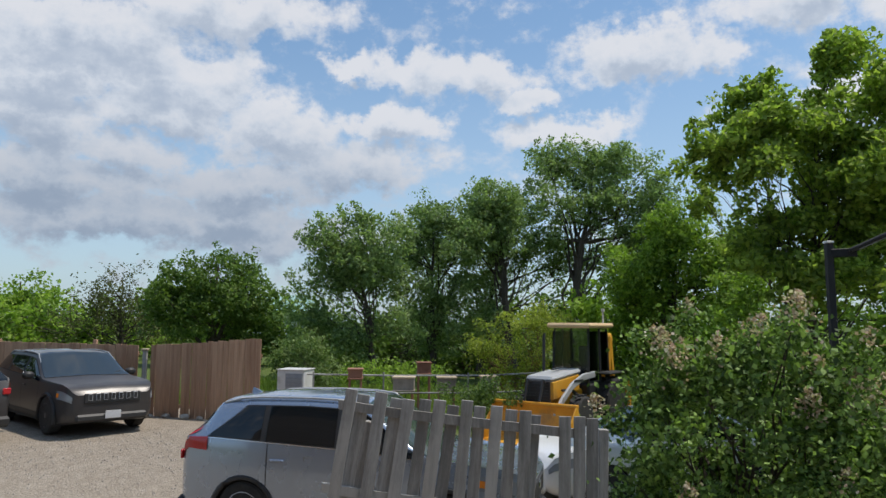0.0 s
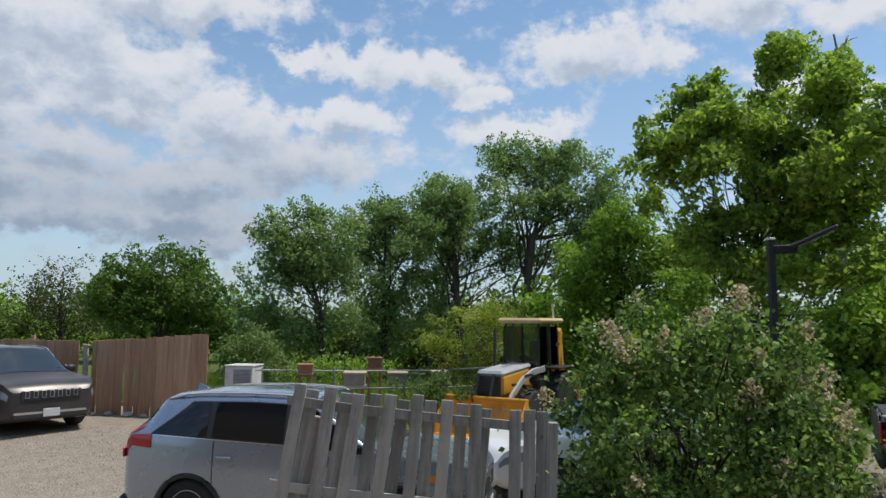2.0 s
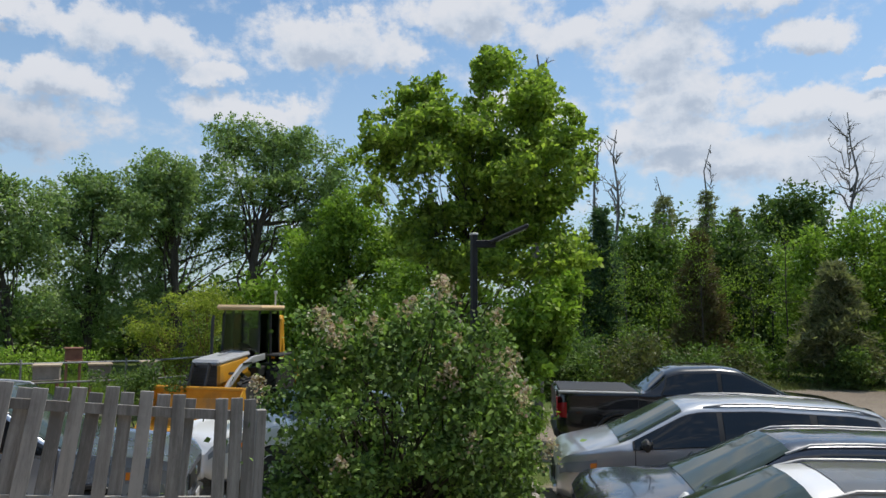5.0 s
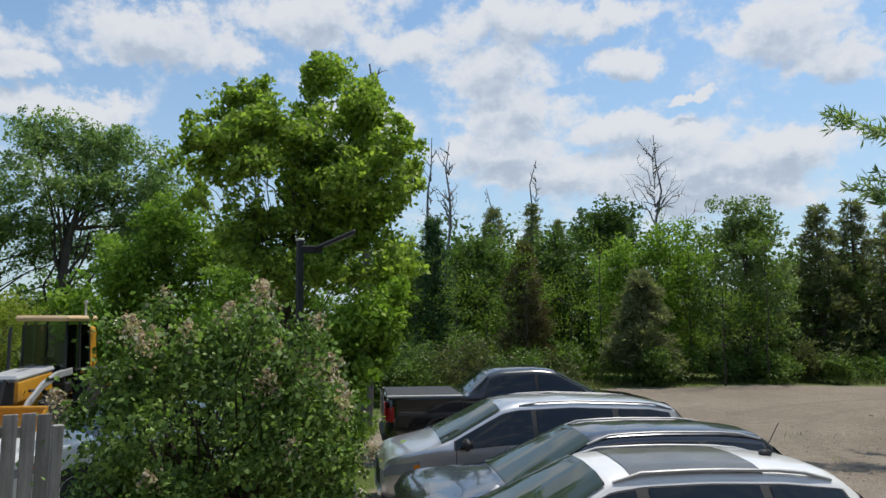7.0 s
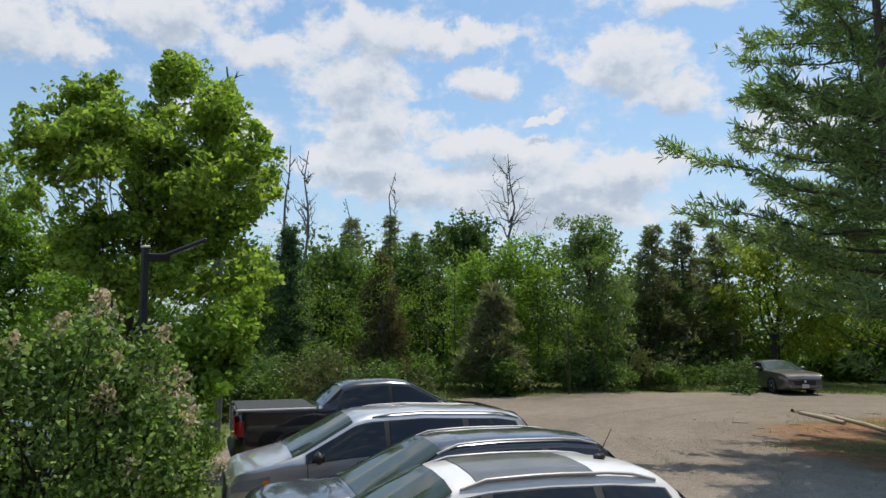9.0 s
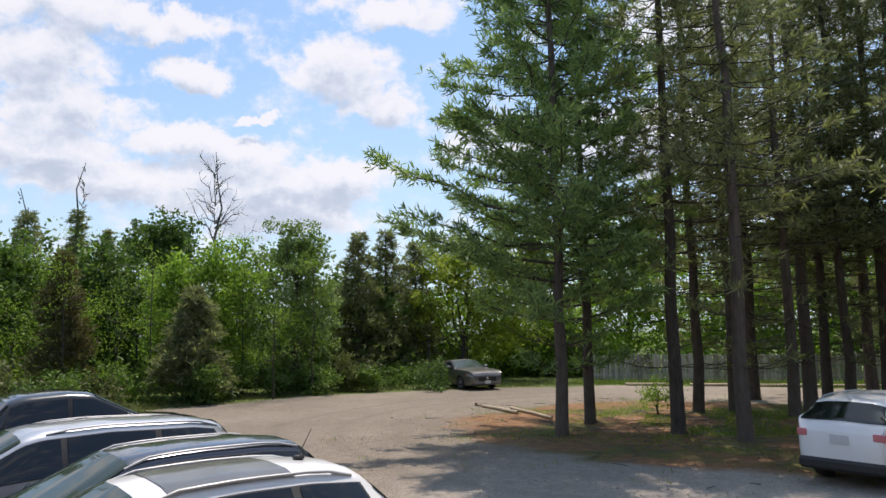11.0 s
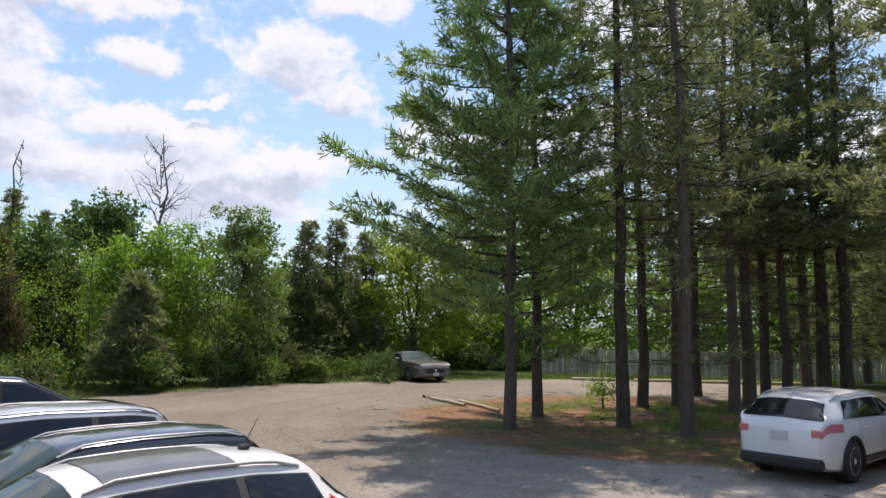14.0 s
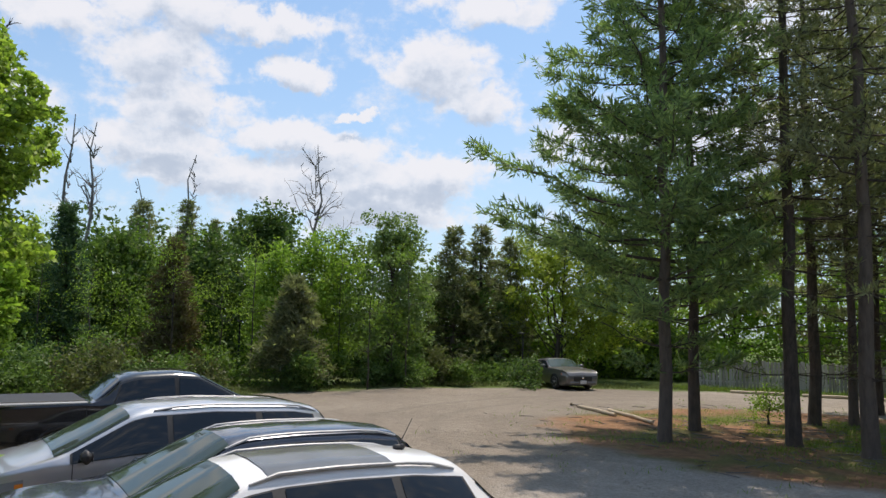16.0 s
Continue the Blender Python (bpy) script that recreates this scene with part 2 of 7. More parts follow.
# ---- mesh making ----
class Shape:
    """Gathers vertices and faces of one part."""

    def __init__(self):
        self.v, self.f = [], []

    def join(self, verts, faces, m=None):
        k = len(self.v)
        self.v += [tuple(m @ Vector(p)) for p in verts] if m else [tuple(p) for p in verts]
        self.f += [tuple(i + k for i in q) for q in faces]
        return self

    def box(self, c, s, m=None, bevel=0.0):
        hx, hy, hz = (q / 2 for q in s)
        b = min(bevel, 0.45 * min(s))
        if b <= 0:
            vs = [(x, y, z) for x in (-hx, hx) for y in (-hy, hy) for z in (-hz, hz)]
            fs = [(0, 1, 3, 2), (4, 6, 7, 5), (0, 4, 5, 1), (2, 3, 7, 6), (0, 2, 6, 4), (1, 5, 7, 3)]
        else:
            vs, at = [], {}
            for x in (-1, 1):
                for y in (-1, 1):
                    for z in (-1, 1):
                        for axis, p in enumerate(((hx, hy - b, hz - b), (hx - b, hy, hz - b), (hx - b, hy - b, hz))):
                            at[x, y, z, axis] = len(vs)
                            vs.append((x * p[0], y * p[1], z * p[2]))
            fs = []
            for s1 in (-1, 1):
                ring = ((-1, -1), (1, -1), (1, 1), (-1, 1)) if s1 > 0 else ((-1, -1), (-1, 1), (1, 1), (1, -1))
                fs.append(tuple(at[s1, a, c2, 0] for a, c2 in ring))
                fs.append(tuple(at[c2, s1, a, 1] for a, c2 in ring))
                fs.append(tuple(at[a, c2, s1, 2] for a, c2 in ring))
            for a in (-1, 1):
                for c2 in (-1, 1):
                    fs.append((at[a, c2, -1, 0], at[a, c2, 1, 0], at[a, c2, 1, 1], at[a, c2, -1, 1]))
                    fs.append((at[a, -1, c2, 0], at[a, 1, c2, 0], at[a, 1, c2, 2], at[a, -1, c2, 2]))
                    fs.append((at[-1, a, c2, 1], at[1, a, c2, 1], at[1, a, c2, 2], at[-1, a, c2, 2]))
            for x in (-1, 1):
                for y in (-1, 1):
                    for z in (-1, 1):
                        fs.append(tuple(at[x, y, z, k] for k in range(3)))
        t = Matrix.Translation(c)
        return self.join(vs, fs, (m @ t) if m else t)

    def tube(self, pts, radii, sides=6, close=True):
        pts = [Vector(p) for p in pts]
        k = len(self.v)
        for i, p in enumerate(pts):
            d = (pts[min(i + 1, len(pts) - 1)] - pts[max(i - 1, 0)])
            d = d.normalized() if d.length > 1e-9 else Vector((0, 0, 1))
            u = d.cross(Vector((1, 0, 0)) if abs(d.x) < 0.8 else Vector((0, 1, 0))).normalized()
            w2 = d.cross(u)
            for j in range(sides):
                a = 2 * math.pi * j / sides
                self.v.append(tuple(p + (u * math.cos(a) + w2 * math.sin(a)) * radii[i]))
        for i in range(len(pts) - 1):
            for j in range(sides):
                a, b = k + i * sides + j, k + i * sides + (j + 1) % sides
                self.f.append((a, b, b + sides, a + sides))
        if close:
            self.f.append(tuple(range(k + sides - 1, k - 1, -1)))
            self.f.append(tuple(range(k + (len(pts) - 1) * sides, k + len(pts) * sides)))
        return self

    def turn(self, profile, m, sides=20):
        """A body of revolution about local y: profile of (radius, y)."""
        vs = [(r * math.cos(2 * math.pi * j / sides), y, r * math.sin(2 * math.pi * j / sides)) for r, y in profile for j in range(sides)]
        fs = [(i * sides + j, i * sides + (j + 1) % sides, (i + 1) * sides + (j + 1) % sides, (i + 1) * sides + j) for i in range(len(profile) - 1) for j in range(sides)]
        fs += [tuple(range(sides)), tuple(range((len(profile) - 1) * sides, len(profile) * sides))]
        return self.join(vs, fs, m)

    def mesh(self, name, smooth=False, weld=0.0):
        me = bpy.data.meshes.new(name)
        me.from_pydata(self.v, [], self.f)
        bm = bmesh.new()
        bm.from_mesh(me)
        if weld:
            bmesh.ops.remove_doubles(bm, verts=bm.verts, dist=weld)
        bmesh.ops.recalc_face_normals(bm, faces=bm.faces)
        bm.to_mesh(me)
        bm.free()
        if smooth:
            me.shade_smooth()
            me.set_sharp_from_angle(angle=radians(38))
        return me


def part(name, shape, mat, parent=None, label="", smooth=False):
    me = shape.mesh(name, smooth) if isinstance(shape, Shape) else shape
    me.materials.append(mat)
    ob = new(name, me)
    ob.parent = parent
    return tagged(ob, label)


def thing(name, m, label, category, group="", kind=""):
    ob = new(name)
    ob.empty_display_size = 0.3
    ob.matrix_world = m
    return tagged(ob, label, category, group, kind)


def cards(name, quads):
    """A mesh of separate four-cornered leaves from an array (n, 4, 3)."""
    n = len(quads)
    me = bpy.data.meshes.new(name)
    me.vertices.add(4 * n)
    me.vertices.foreach_set("co", np.ascontiguousarray(quads, dtype=np.float32).ravel())
    me.loops.add(4 * n)
    me.loops.foreach_set("vertex_index", np.arange(4 * n, dtype=np.int32))
    me.polygons.add(n)
    me.polygons.foreach_set("loop_start", np.arange(0, 4 * n, 4, dtype=np.int32))
    me.update(calc_edges=True)
    return me


def unit(v):
    return v / np.maximum(np.linalg.norm(v, axis=-1, keepdims=True), 1e-9)


def leaves(rng, centers, size, up=0.5, slim=0.55, droop=0.0):
    """Bent diamond leaves at the centers."""
    n = len(centers)
    nor = unit(rng.normal(size=(n, 3)) + np.array([0, 0, up]))
    along = unit(np.cross(nor, rng.normal(size=(n, 3))) + np.array([0, 0, -droop]))
    side = unit(np.cross(nor, along))
    ln = size * rng.uniform(0.6, 1.25, (n, 1))
    return np.stack([centers - along * ln * 0.5, centers + side * ln * slim * 0.5 - along * ln * 0.08, centers + along * ln * 0.5 - nor * ln * 0.12, centers - side * ln * slim * 0.5 - along * ln * 0.08], 1)


def ground_z(x, y):
    """The yard climbs gently towards the board fence and dips under the parked row."""
    def step(v):
        v = min(1.0, max(0.0, v))
        return v * v * (3 - 2 * v)
    rise = 0.42 * step((1.5 - x) / 7.0) * step((y - 9.5) / 6.5) * (1 - step((y - 40) / 60))
    dip = -0.16 * math.exp(-(((x - 8.0) / 4.5) ** 2 + ((y - 7.0) / 5.0) ** 2))
    return rise + dip


def bend(a, b, rng, k=4, sway=0.12, lift=0.0):
    a, b = np.array(a, float), np.array(b, float)
    d = np.linalg.norm(b - a)
    pts = []
    for i in range(k + 1):
        t = i / k
        p = a * (1 - t) + b * t + rng.normal(size=3) * sway * d * t * (1 - t)
        p[2] += lift * d * t * (1 - t)
        pts.append(p)
    return pts


def leafy_tree(name, base, lobes, size, count, girth, mat, label, seed, stems=0, lean=0):
    """Broad-leaved tree: tapered trunk, limbs to each bough, twigs, and leaves in clumps round the boughs."""
    rng = np.random.RandomState(seed + 100)
    bx, by = base
    bz = ground_z(bx, by) - 0.1
    L = np.array(lobes, float)
    fill = []
    for i, q in enumerate(L):
        near = np.argsort(np.linalg.norm(L[:, :3] - q[:3], axis=1))[1:4]
        for j in near:
            if j > i and np.linalg.norm(L[j, :3] - q[:3]) < 2.6 * (L[j, 3] + q[3]) / 2:
                fill.append((L[j] + q) / 2 + rng.normal(size=4) * np.array([0.25, 0.25, 0.2, 0.0]) * q[3])
    lobes = list(lobes) + [tuple(q) for q in fill]
    L = np.array(lobes, float)
    cx, cy, low = L[:, 0].mean(), L[:, 1].mean(), L[:, 2].min()
    top = (L[:, 2] + L[:, 3]).max()
    root = thing(name, pose(bx, by, bz), label, "tree" if top > 4.5 else "shrub", "trees" if top > 4.5 else "shrubs")
    o = np.array([bx, by, bz])
    wood = Shape()
    shrub = stems or top < 4.5
    fork = o + np.array([(cx - bx) * 0.3, (cy - by) * 0.3, max(0.4, (low - bz) * 0.6 + (top - low) * 0.12)])
    if not shrub:
        crest = np.array([cx * 0.7 + bx * 0.3, cy * 0.7 + by * 0.3, bz + (top - bz) * 0.8])
        spine = bend(o, fork, rng, 4, 0.04) + bend(fork, crest, rng, 5, 0.10)[1:]
        rr = [girth * (1.25 if i == 0 else 1.0) * (1 - 0.86 * i / (len(spine) - 1)) for i in range(len(spine))]
        wood.tube([p - o for p in spine], rr, 8)
    clumps, radius = [], []
    weight = L[:, 3] ** 2
    for (x, y, z, r), wt in zip(lobes, weight / weight.sum()):
        c = np.array([x, y, z])
        start = o + rng.normal(size=3) * np.array([0.25, 0.25, 0]) if shrub else spine[int(rng.randint(2, len(spine) - 2))]
        if not shrub and start[2] > z + 0.3 * r:
            start = spine[2]
        limb = bend(start, c, rng, 5, 0.16, 0.12)
        g0 = girth * (0.26 if not shrub else 0.5) * min(1.0, 0.45 + r / 3)
        wood.tube([p - o for p in limb], [g0 * (1 - 0.8 * i / 5) for i in range(6)], 5)
        k = max(10, int(wt * 170) + 9)
        for _ in range(k):
            d = unit(rng.normal(size=3))
            p = c + d * r * rng.uniform(0.35, 1.0) * np.array([1.0, 1.0, 0.9])
            if p[2] < bz + 0.2:
                p[2] = bz + 0.2 + rng.uniform(0, 0.3)
            clumps.append(p)
            radius.append(r * (rng.uniform(0.20, 0.60) if name == "maple" else rng.uniform(0.22, 0.44)))
            if rng.rand() < 0.45:
                clumps.append(c + d * r * rng.uniform(0.95, 1.2))
                radius.append(r * rng.uniform(0.10, 0.2))
            if rng.rand() < 0.3 and name != "thicket":
                tw = bend(limb[int(rng.randint(2, 6))], p, rng, 3, 0.15)
                wood.tube([q - o for q in tw], [g0 * 0.22, g0 * 0.17, g0 * 0.11, g0 * 0.05], 4, False)
    part("trunk", wood, STEM_RED if stems else BARK, root, smooth=True)
    clumps, radius = np.array(clumps), np.array(radius)
    far = name == "thicket"
    count, size = (int(count * 1.5), size * 1.1) if far else (int(count * 2.7), size * 0.94)
    pick = rng.choice(len(clumps), count, p=radius ** 1.7 / (radius ** 1.7).sum())
    drift = rng.normal(size=(count, 3))
    drift *= np.minimum(1.0, 1.7 / np.linalg.norm(drift, axis=1, keepdims=True))
    at = clumps[pick] + drift * radius[pick, None] * np.array([0.62, 0.62, 0.5])
    at = at[at[:, 2] > bz + 0.05]
    # light gaps between the sprays
    wave = sum(np.sin(at @ (unit(rng.normal(size=3)) * k) + rng.uniform(0, 6.3)) for k in (2.2, 3.1, 4.3, 6.0, 8.5)) / 2.2
    at = at[rng.rand(len(at)) < np.clip(0.82 + 0.7 * wave, 0.12, 1.0)]
    part("crown", cards("crown", leaves(rng, at, size * 1.15, 0.7) - o), mat, root)
    return root


def needles(rng, at, out, length, per=7, slim=0.085):
    """Tufts of needles: slim blades that fan out from each point along out."""
    n = len(at)
    at, out = np.repeat(at, per, 0), np.repeat(out, per, 0)
    d = unit(out * 0.6 + rng.normal(size=(n * per, 3)) * 0.62)
    side = unit(np.cross(d, rng.normal(size=(n * per, 3))))
    ln = length * rng.uniform(0.65, 1.2, (n * per, 1))
    wd = ln * slim
    return np.stack([at - side * wd * 0.4, at + d * ln * 0.55 - side * wd, at + d * ln, at + d * ln * 0.55 + side * wd], 1)


def conifer(name, base, top, half, mat, label, seed, low=0.1, sparse=1.0):
    """Far spruce or pine: straight trunk, drooping whorls of boughs, tufted with needles."""
    rng = np.random.RandomState(seed + 300)
    bx, by = base
    bz = ground_z(bx, by) - 0.1
    root = thing(name, pose(bx, by, bz), label, "tree", "conifers")
    h = top - bz
    wood = Shape().tube([(0, 0, 0), (0.05, 0, h * 0.5), (0, 0.03, h)], [h * 0.016 + 0.04, h * 0.01 + 0.02, 0.015], 7)
    tufts, outs = [], []
    z = h * low + 0.3
    while z < h * 0.985:
        f = (h - z) / (h * (1 - low))
        reach = half * (f ** 0.75) * 1.05 + 0.12
        for _ in range(5):
            a = rng.uniform(0, 2 * math.pi)
            r = reach * rng.uniform(0.6, 1.12)
            d = np.array([math.cos(a), math.sin(a), 0])
            tip = np.array([0, 0, z]) + d * r + np.array([0, 0, r * rng.uniform(-0.25, 0.18)])
            wood.tube([(0, 0, z), tuple((np.array([0, 0, z]) + tip) / 2 + np.array([0, 0, 0.06 * r])), tuple(tip)], [0.018 + 0.008 * r, 0.012 + 0.004 * r, 0.005], 4, False)
            k = int((5 + 11 * r / max(half, 0.5)) * sparse * 1.5)
            t = rng.uniform(0.18, 1.0, (k, 1)) ** 0.7
            p = np.array([0, 0, z]) * (1 - t) + tip * t + rng.normal(size=(k, 3)) * (0.10 * r + 0.05) * np.array([1, 1, 0.55])
            tufts.append(p)
            outs.append(np.tile(d + np.array([0, 0, 0.35]), (k, 1)))
        z += h * 0.026
    part("trunk", wood, BARK, root, smooth=True)
    part("crown", cards("crown", needles(rng, np.concatenate(tufts), np.concatenate(outs), 0.30 + 0.02 * half, 6)), mat, root)
    return root


def bare_tree(base, top, spread, label, seed):
    """Dead tree: forking grey wood with no leaves."""
    rng = np.random.RandomState(seed + 500)
    bx, by = base
    bz = ground_z(bx, by) - 0.1
    root = thing("dead_tree", pose(bx, by, bz), label, "tree", "dead trees")
    h = top - bz
    wood = Shape()
    spine = [np.array([rng.normal() * 0.02 * i, rng.normal() * 0.02 * i, h * i / 8]) for i in range(9)]
    wood.tube(spine, [0.17 * (1 - 0.88 * i / 8) for i in range(9)], 7)
    for i in range(int(10 + 6 * spread)):
        t = rng.uniform(0.5, 0.97)
        s = spine[0] * (1 - t) + spine[8] * t
        a = rng.uniform(0, 2 * math.pi)
        d = np.array([math.cos(a), math.sin(a), rng.uniform(0.5, 1.4)])
        r = spread * rng.uniform(0.25, 1.0) * (1.15 - t)
        tip = s + d * r * 1.3
        limb = bend(s, tip, rng, 4, 0.22)
        wood.tube(limb, [0.042, 0.034, 0.026, 0.018, 0.010], 5, False)
        for _ in range(9):
            b = limb[int(rng.randint(1, 5))]
            tw = b + (unit(rng.normal(size=3)) + d * 0.5) * r * rng.uniform(0.2, 0.5)
            wood.tube(bend(b, tw, rng, 2, 0.2), [0.016, 0.011, 0.006], 3, False)
    part("trunk", wood, BARK_GREY, root, smooth=True)
    return root


# ---- ground ----
def ground_material():
    m, n, p = material("yard_ground")
    at = n.add("ShaderNodeNewGeometry").outputs["Position"]
    flat = n.vmath("MULTIPLY", at, (1, 1, 0))
    warp = n.add("ShaderNodeTexNoise")
    n.put(flat, warp.inputs["Vector"])
    warp.inputs["Scale"].default_value, warp.inputs["Detail"].default_value = 0.35, 5.0
    pos = n.vmath("ADD", flat, n.vmath("MULTIPLY", n.vmath("SUBTRACT", warp.outputs["Color"], (0.5, 0.5, 0.5)), (3.2, 3.2, 0)))

    def disc(x, y, rx, ry, soft):
        d = n.vmath("LENGTH", n.vmath("MULTIPLY", n.vmath("SUBTRACT", pos, (x, y, 0)), (1 / rx, 1 / ry, 0)))
        return n.span(d, 1 + soft, 1 - soft)

    lot = n.math("MAXIMUM", disc(17, -2, 20.3, 20.3, 0.03), disc(-8, 7, 16, 13, 0.04))
    lot = n.math("MAXIMUM", lot, disc(0.0, 21.0, 3.0, 1.6, 0.2))
    # the green strip under the bush and the street lamp
    a, b = Vector((1.4, 6.4, 0)), Vector((10.2, 16.0, 0))
    axis = (b - a).normalized()
    rel = n.vmath("SUBTRACT", pos, tuple(a))
    across = n.math("ABSOLUTE", n.vmath("DOT_PRODUCT", rel, (-axis.y, axis.x, 0)))
    strip = n.math("MULTIPLY", n.span(across, 1.5, 1.1), n.span(n.vmath("DOT_PRODUCT", rel, tuple(axis)), -0.6, 0.2))
    lot = n.math("MULTIPLY", lot, n.math("SUBTRACT", 1.0, strip))
    island = disc(22.3, -2.2, 7.0, 7.6, 0.06)
    # gravel
    big, mid, fine = n.noise(flat, 0.22, 5.0), n.noise(flat, 2.6, 5.0, 0.7), n.noise(flat, 34.0, 4.0, 0.7)
    tone = n.math("ADD", n.math("ADD", n.math("MULTIPLY", big, 0.40), n.math("MULTIPLY", mid, 0.35)), n.math("MULTIPLY", fine, 0.25))
    gravel = n.ramp(tone, (0.34, (0.15, 0.118, 0.088)), (0.5, (0.275, 0.228, 0.175)), (0.66, (0.43, 0.375, 0.30)))
    pebble = n.add("ShaderNodeTexVoronoi")
    n.put(flat, pebble.inputs["Vector"])
    pebble.inputs["Scale"].default_value = 26.0
    gravel = n.mix(0.42, gravel, n.mix(pebble.outputs["Color"], (0.16, 0.135, 0.11), (0.45, 0.405, 0.345)))
    # worn wheel tracks sweeping round the island
    ring = n.vmath("LENGTH", n.vmath("MULTIPLY", n.vmath("SUBTRACT", flat, (22.3, -1.5, 0)), (1.0, 1.0, 0)))
    wave = n.math("SINE", n.math("ADD", n.math("MULTIPLY", ring, 3.6), n.math("MULTIPLY", big, 5.0)))
    track = n.math("MULTIPLY", n.span(wave, 0.55, 1.0), n.math("MULTIPLY", n.span(ring, 8.0, 9.0), n.span(ring, 14.5, 12.5)))
    gravel = n.mix(n.math("MULTIPLY", track, 0.35), gravel, (0.21, 0.18, 0.145))
    packed = disc(25, 10, 15, 10.5, 0.22)
    gravel = n.mix(n.math("MULTIPLY", packed, 0.45), gravel, n.vmath("MULTIPLY", gravel, (0.60, 0.57, 0.53)))
    # gravel colour lifted and cooled here to brighten the pines' shade
    lightened = disc(13, -3.5, 8.5, 7.0, 0.25)
    gravel = n.mix(lightened, gravel, n.vmath("MULTIPLY", gravel, (1.18, 1.24, 1.34)))
    # fallen needles and bare soil under the pines
    litter = n.ramp(n.math("ADD", n.math("MULTIPLY", mid, 0.6), n.math("MULTIPLY", fine, 0.4)), (0.34, (0.12, 0.07, 0.04)), (0.55, (0.30, 0.165, 0.088)), (0.75, (0.46, 0.29, 0.17)))
    moss = n.span(n.noise(flat, 0.33, 4.0), 0.47, 0.60)
    litter = n.mix(n.math("MULTIPLY", moss, 0.75), litter, n.ramp(fine, (0.3, (0.06, 0.085, 0.025)), (0.7, (0.15, 0.18, 0.055))))
    grass = n.ramp(n.math("ADD", n.math("MULTIPLY", mid, 0.5), n.math("MULTIPLY", fine, 0.5)), (0.3, (0.050, 0.075, 0.021)), (0.55, (0.105, 0.145, 0.036)), (0.78, (0.19, 0.21, 0.065)))
    col = n.mix(lot, grass, gravel)
    col = n.mix(island, col, litter)
    n.put(col, p.inputs["Base Color"])
    p.inputs["Roughness"].default_value = 0.95
    p.inputs["Specular IOR Level"].default_value = 0.2
    relief = n.math("ADD", n.math("MULTIPLY", mid, 1.0), n.math("ADD", n.math("MULTIPLY", fine, 0.35), n.math("MULTIPLY", pebble.outputs["Distance"], -0.4)))
    n.put(n.bump(relief, 1.0, 0.05), p.inputs["Normal"])
    return m


def build_ground():
    k = 105
    s = np.sinh(np.linspace(-6.4, 6.4, 2 * k + 1)) / np.sinh(6.4) * 2500
    rng = np.random.RandomState(5)
    xs, ys = s + 8, s + 8
    verts = [(x, y, ground_z(x, y) + (0.012 * noise.noise((x * 0.9, y * 0.9, 0)) + 0.03 * noise.noise((x * 0.2, y * 0.2, 3.0)))) for y in ys for x in xs]
    n = 2 * k + 1
    sh = Shape()
    sh.v = verts
    sh.f = [(j * n + i, j * n + i + 1, (j + 1) * n + i + 1, (j + 1) * n + i) for j in range(2 * k) for i in range(2 * k)]
    g = part("ground", sh, ground_material(), smooth=True)
    tagged(g, "pale gravel yard with grass edges and needle litter", "ground", kind="structure")


build_ground()


def blades(name, label, places, length, seed, mat=GRASS, per=6, spread=0.10):
    """Grass as one object: tufts of bent blades."""
    rng = np.random.RandomState(seed)
    p = np.repeat(np.array(places, float), per, 0)
    n = len(p)
    p[:, :2] += rng.normal(size=(n, 2)) * spread
    d = unit(rng.normal(size=(n, 3)) * np.array([0.5, 0.5, 0.0]) + np.array([0, 0, 1.0]))
    side = unit(np.cross(d, rng.normal(size=(n, 3))))
    ln = length * rng.uniform(0.45, 1.25, (n, 1))
    wd = 0.006 + 0.02 * ln
    q = np.stack([p - side * wd, p + side * wd, p + d * ln + side * wd * 0.3 + np.array([0, 0, -0.03]) * ln, p + d * ln], 1)
    return tagged(part(name, cards(name, q), mat), label, "grass", kind="stuff")


def scatter(rng, k, inside):
    """Up to k random places of the plan for which inside(rng) gives a point."""
    out = []
    for _ in range(k):
        x, y = inside(rng)
        out.append((x, y, ground_z(x, y) - 0.01))
    return out


rng = np.random.RandomState(11)


def on_strip(r):
    t, s = r.uniform(0, 1), r.uniform(-1.15, 1.15)
    return 1.6 + 8.4 * t - 0.737 * s, 6.6 + 9.1 * t + 0.676 * s


def far_edge(r):
    a = radians(r.uniform(-38, 92))
    d = 20.6 + abs(r.normal()) * 1.8 + 0.4 * math.sin(a * 9)
    return 17 + d * math.cos(a), -2 + d * math.sin(a)


def island_grass(r):
    while True:
        x, y = 22.8 + r.normal() * 3.2, -2.4 + r.normal() * 3.4
        if noise.noise((x * 0.5, y * 0.5, 7.0)) > -0.02:
            return x, y


def fence_verge(r):
    return r.uniform(37.7, 40.2), r.uniform(-26, 3.5)


def hive_meadow(r):
    return r.uniform(-7, 7), r.uniform(20.0, 29)


blades("grass_strip", "fresh green grass round the lamp post", scatter(rng, 3200, on_strip), 0.20, 1)
blades("grass_edge", "rough green grass along the edge of the gravel", scatter(rng, 2200, far_edge), 0.24, 2, LEAF_OLIVE, spread=0.25)
blades("grass_tufts", "thin grass tufts among the pine litter", scatter(rng, 2600, island_grass), 0.10, 3, spread=0.16)
blades("grass_verge", "sunlit green grass in front of the grey fence", scatter(rng, 2000, fence_verge), 0.20, 6, spread=0.25)
blades("meadow_grass", "tall bright grass behind the hives", scatter(rng, 3500, hive_meadow), 0.36, 4, spread=0.2)


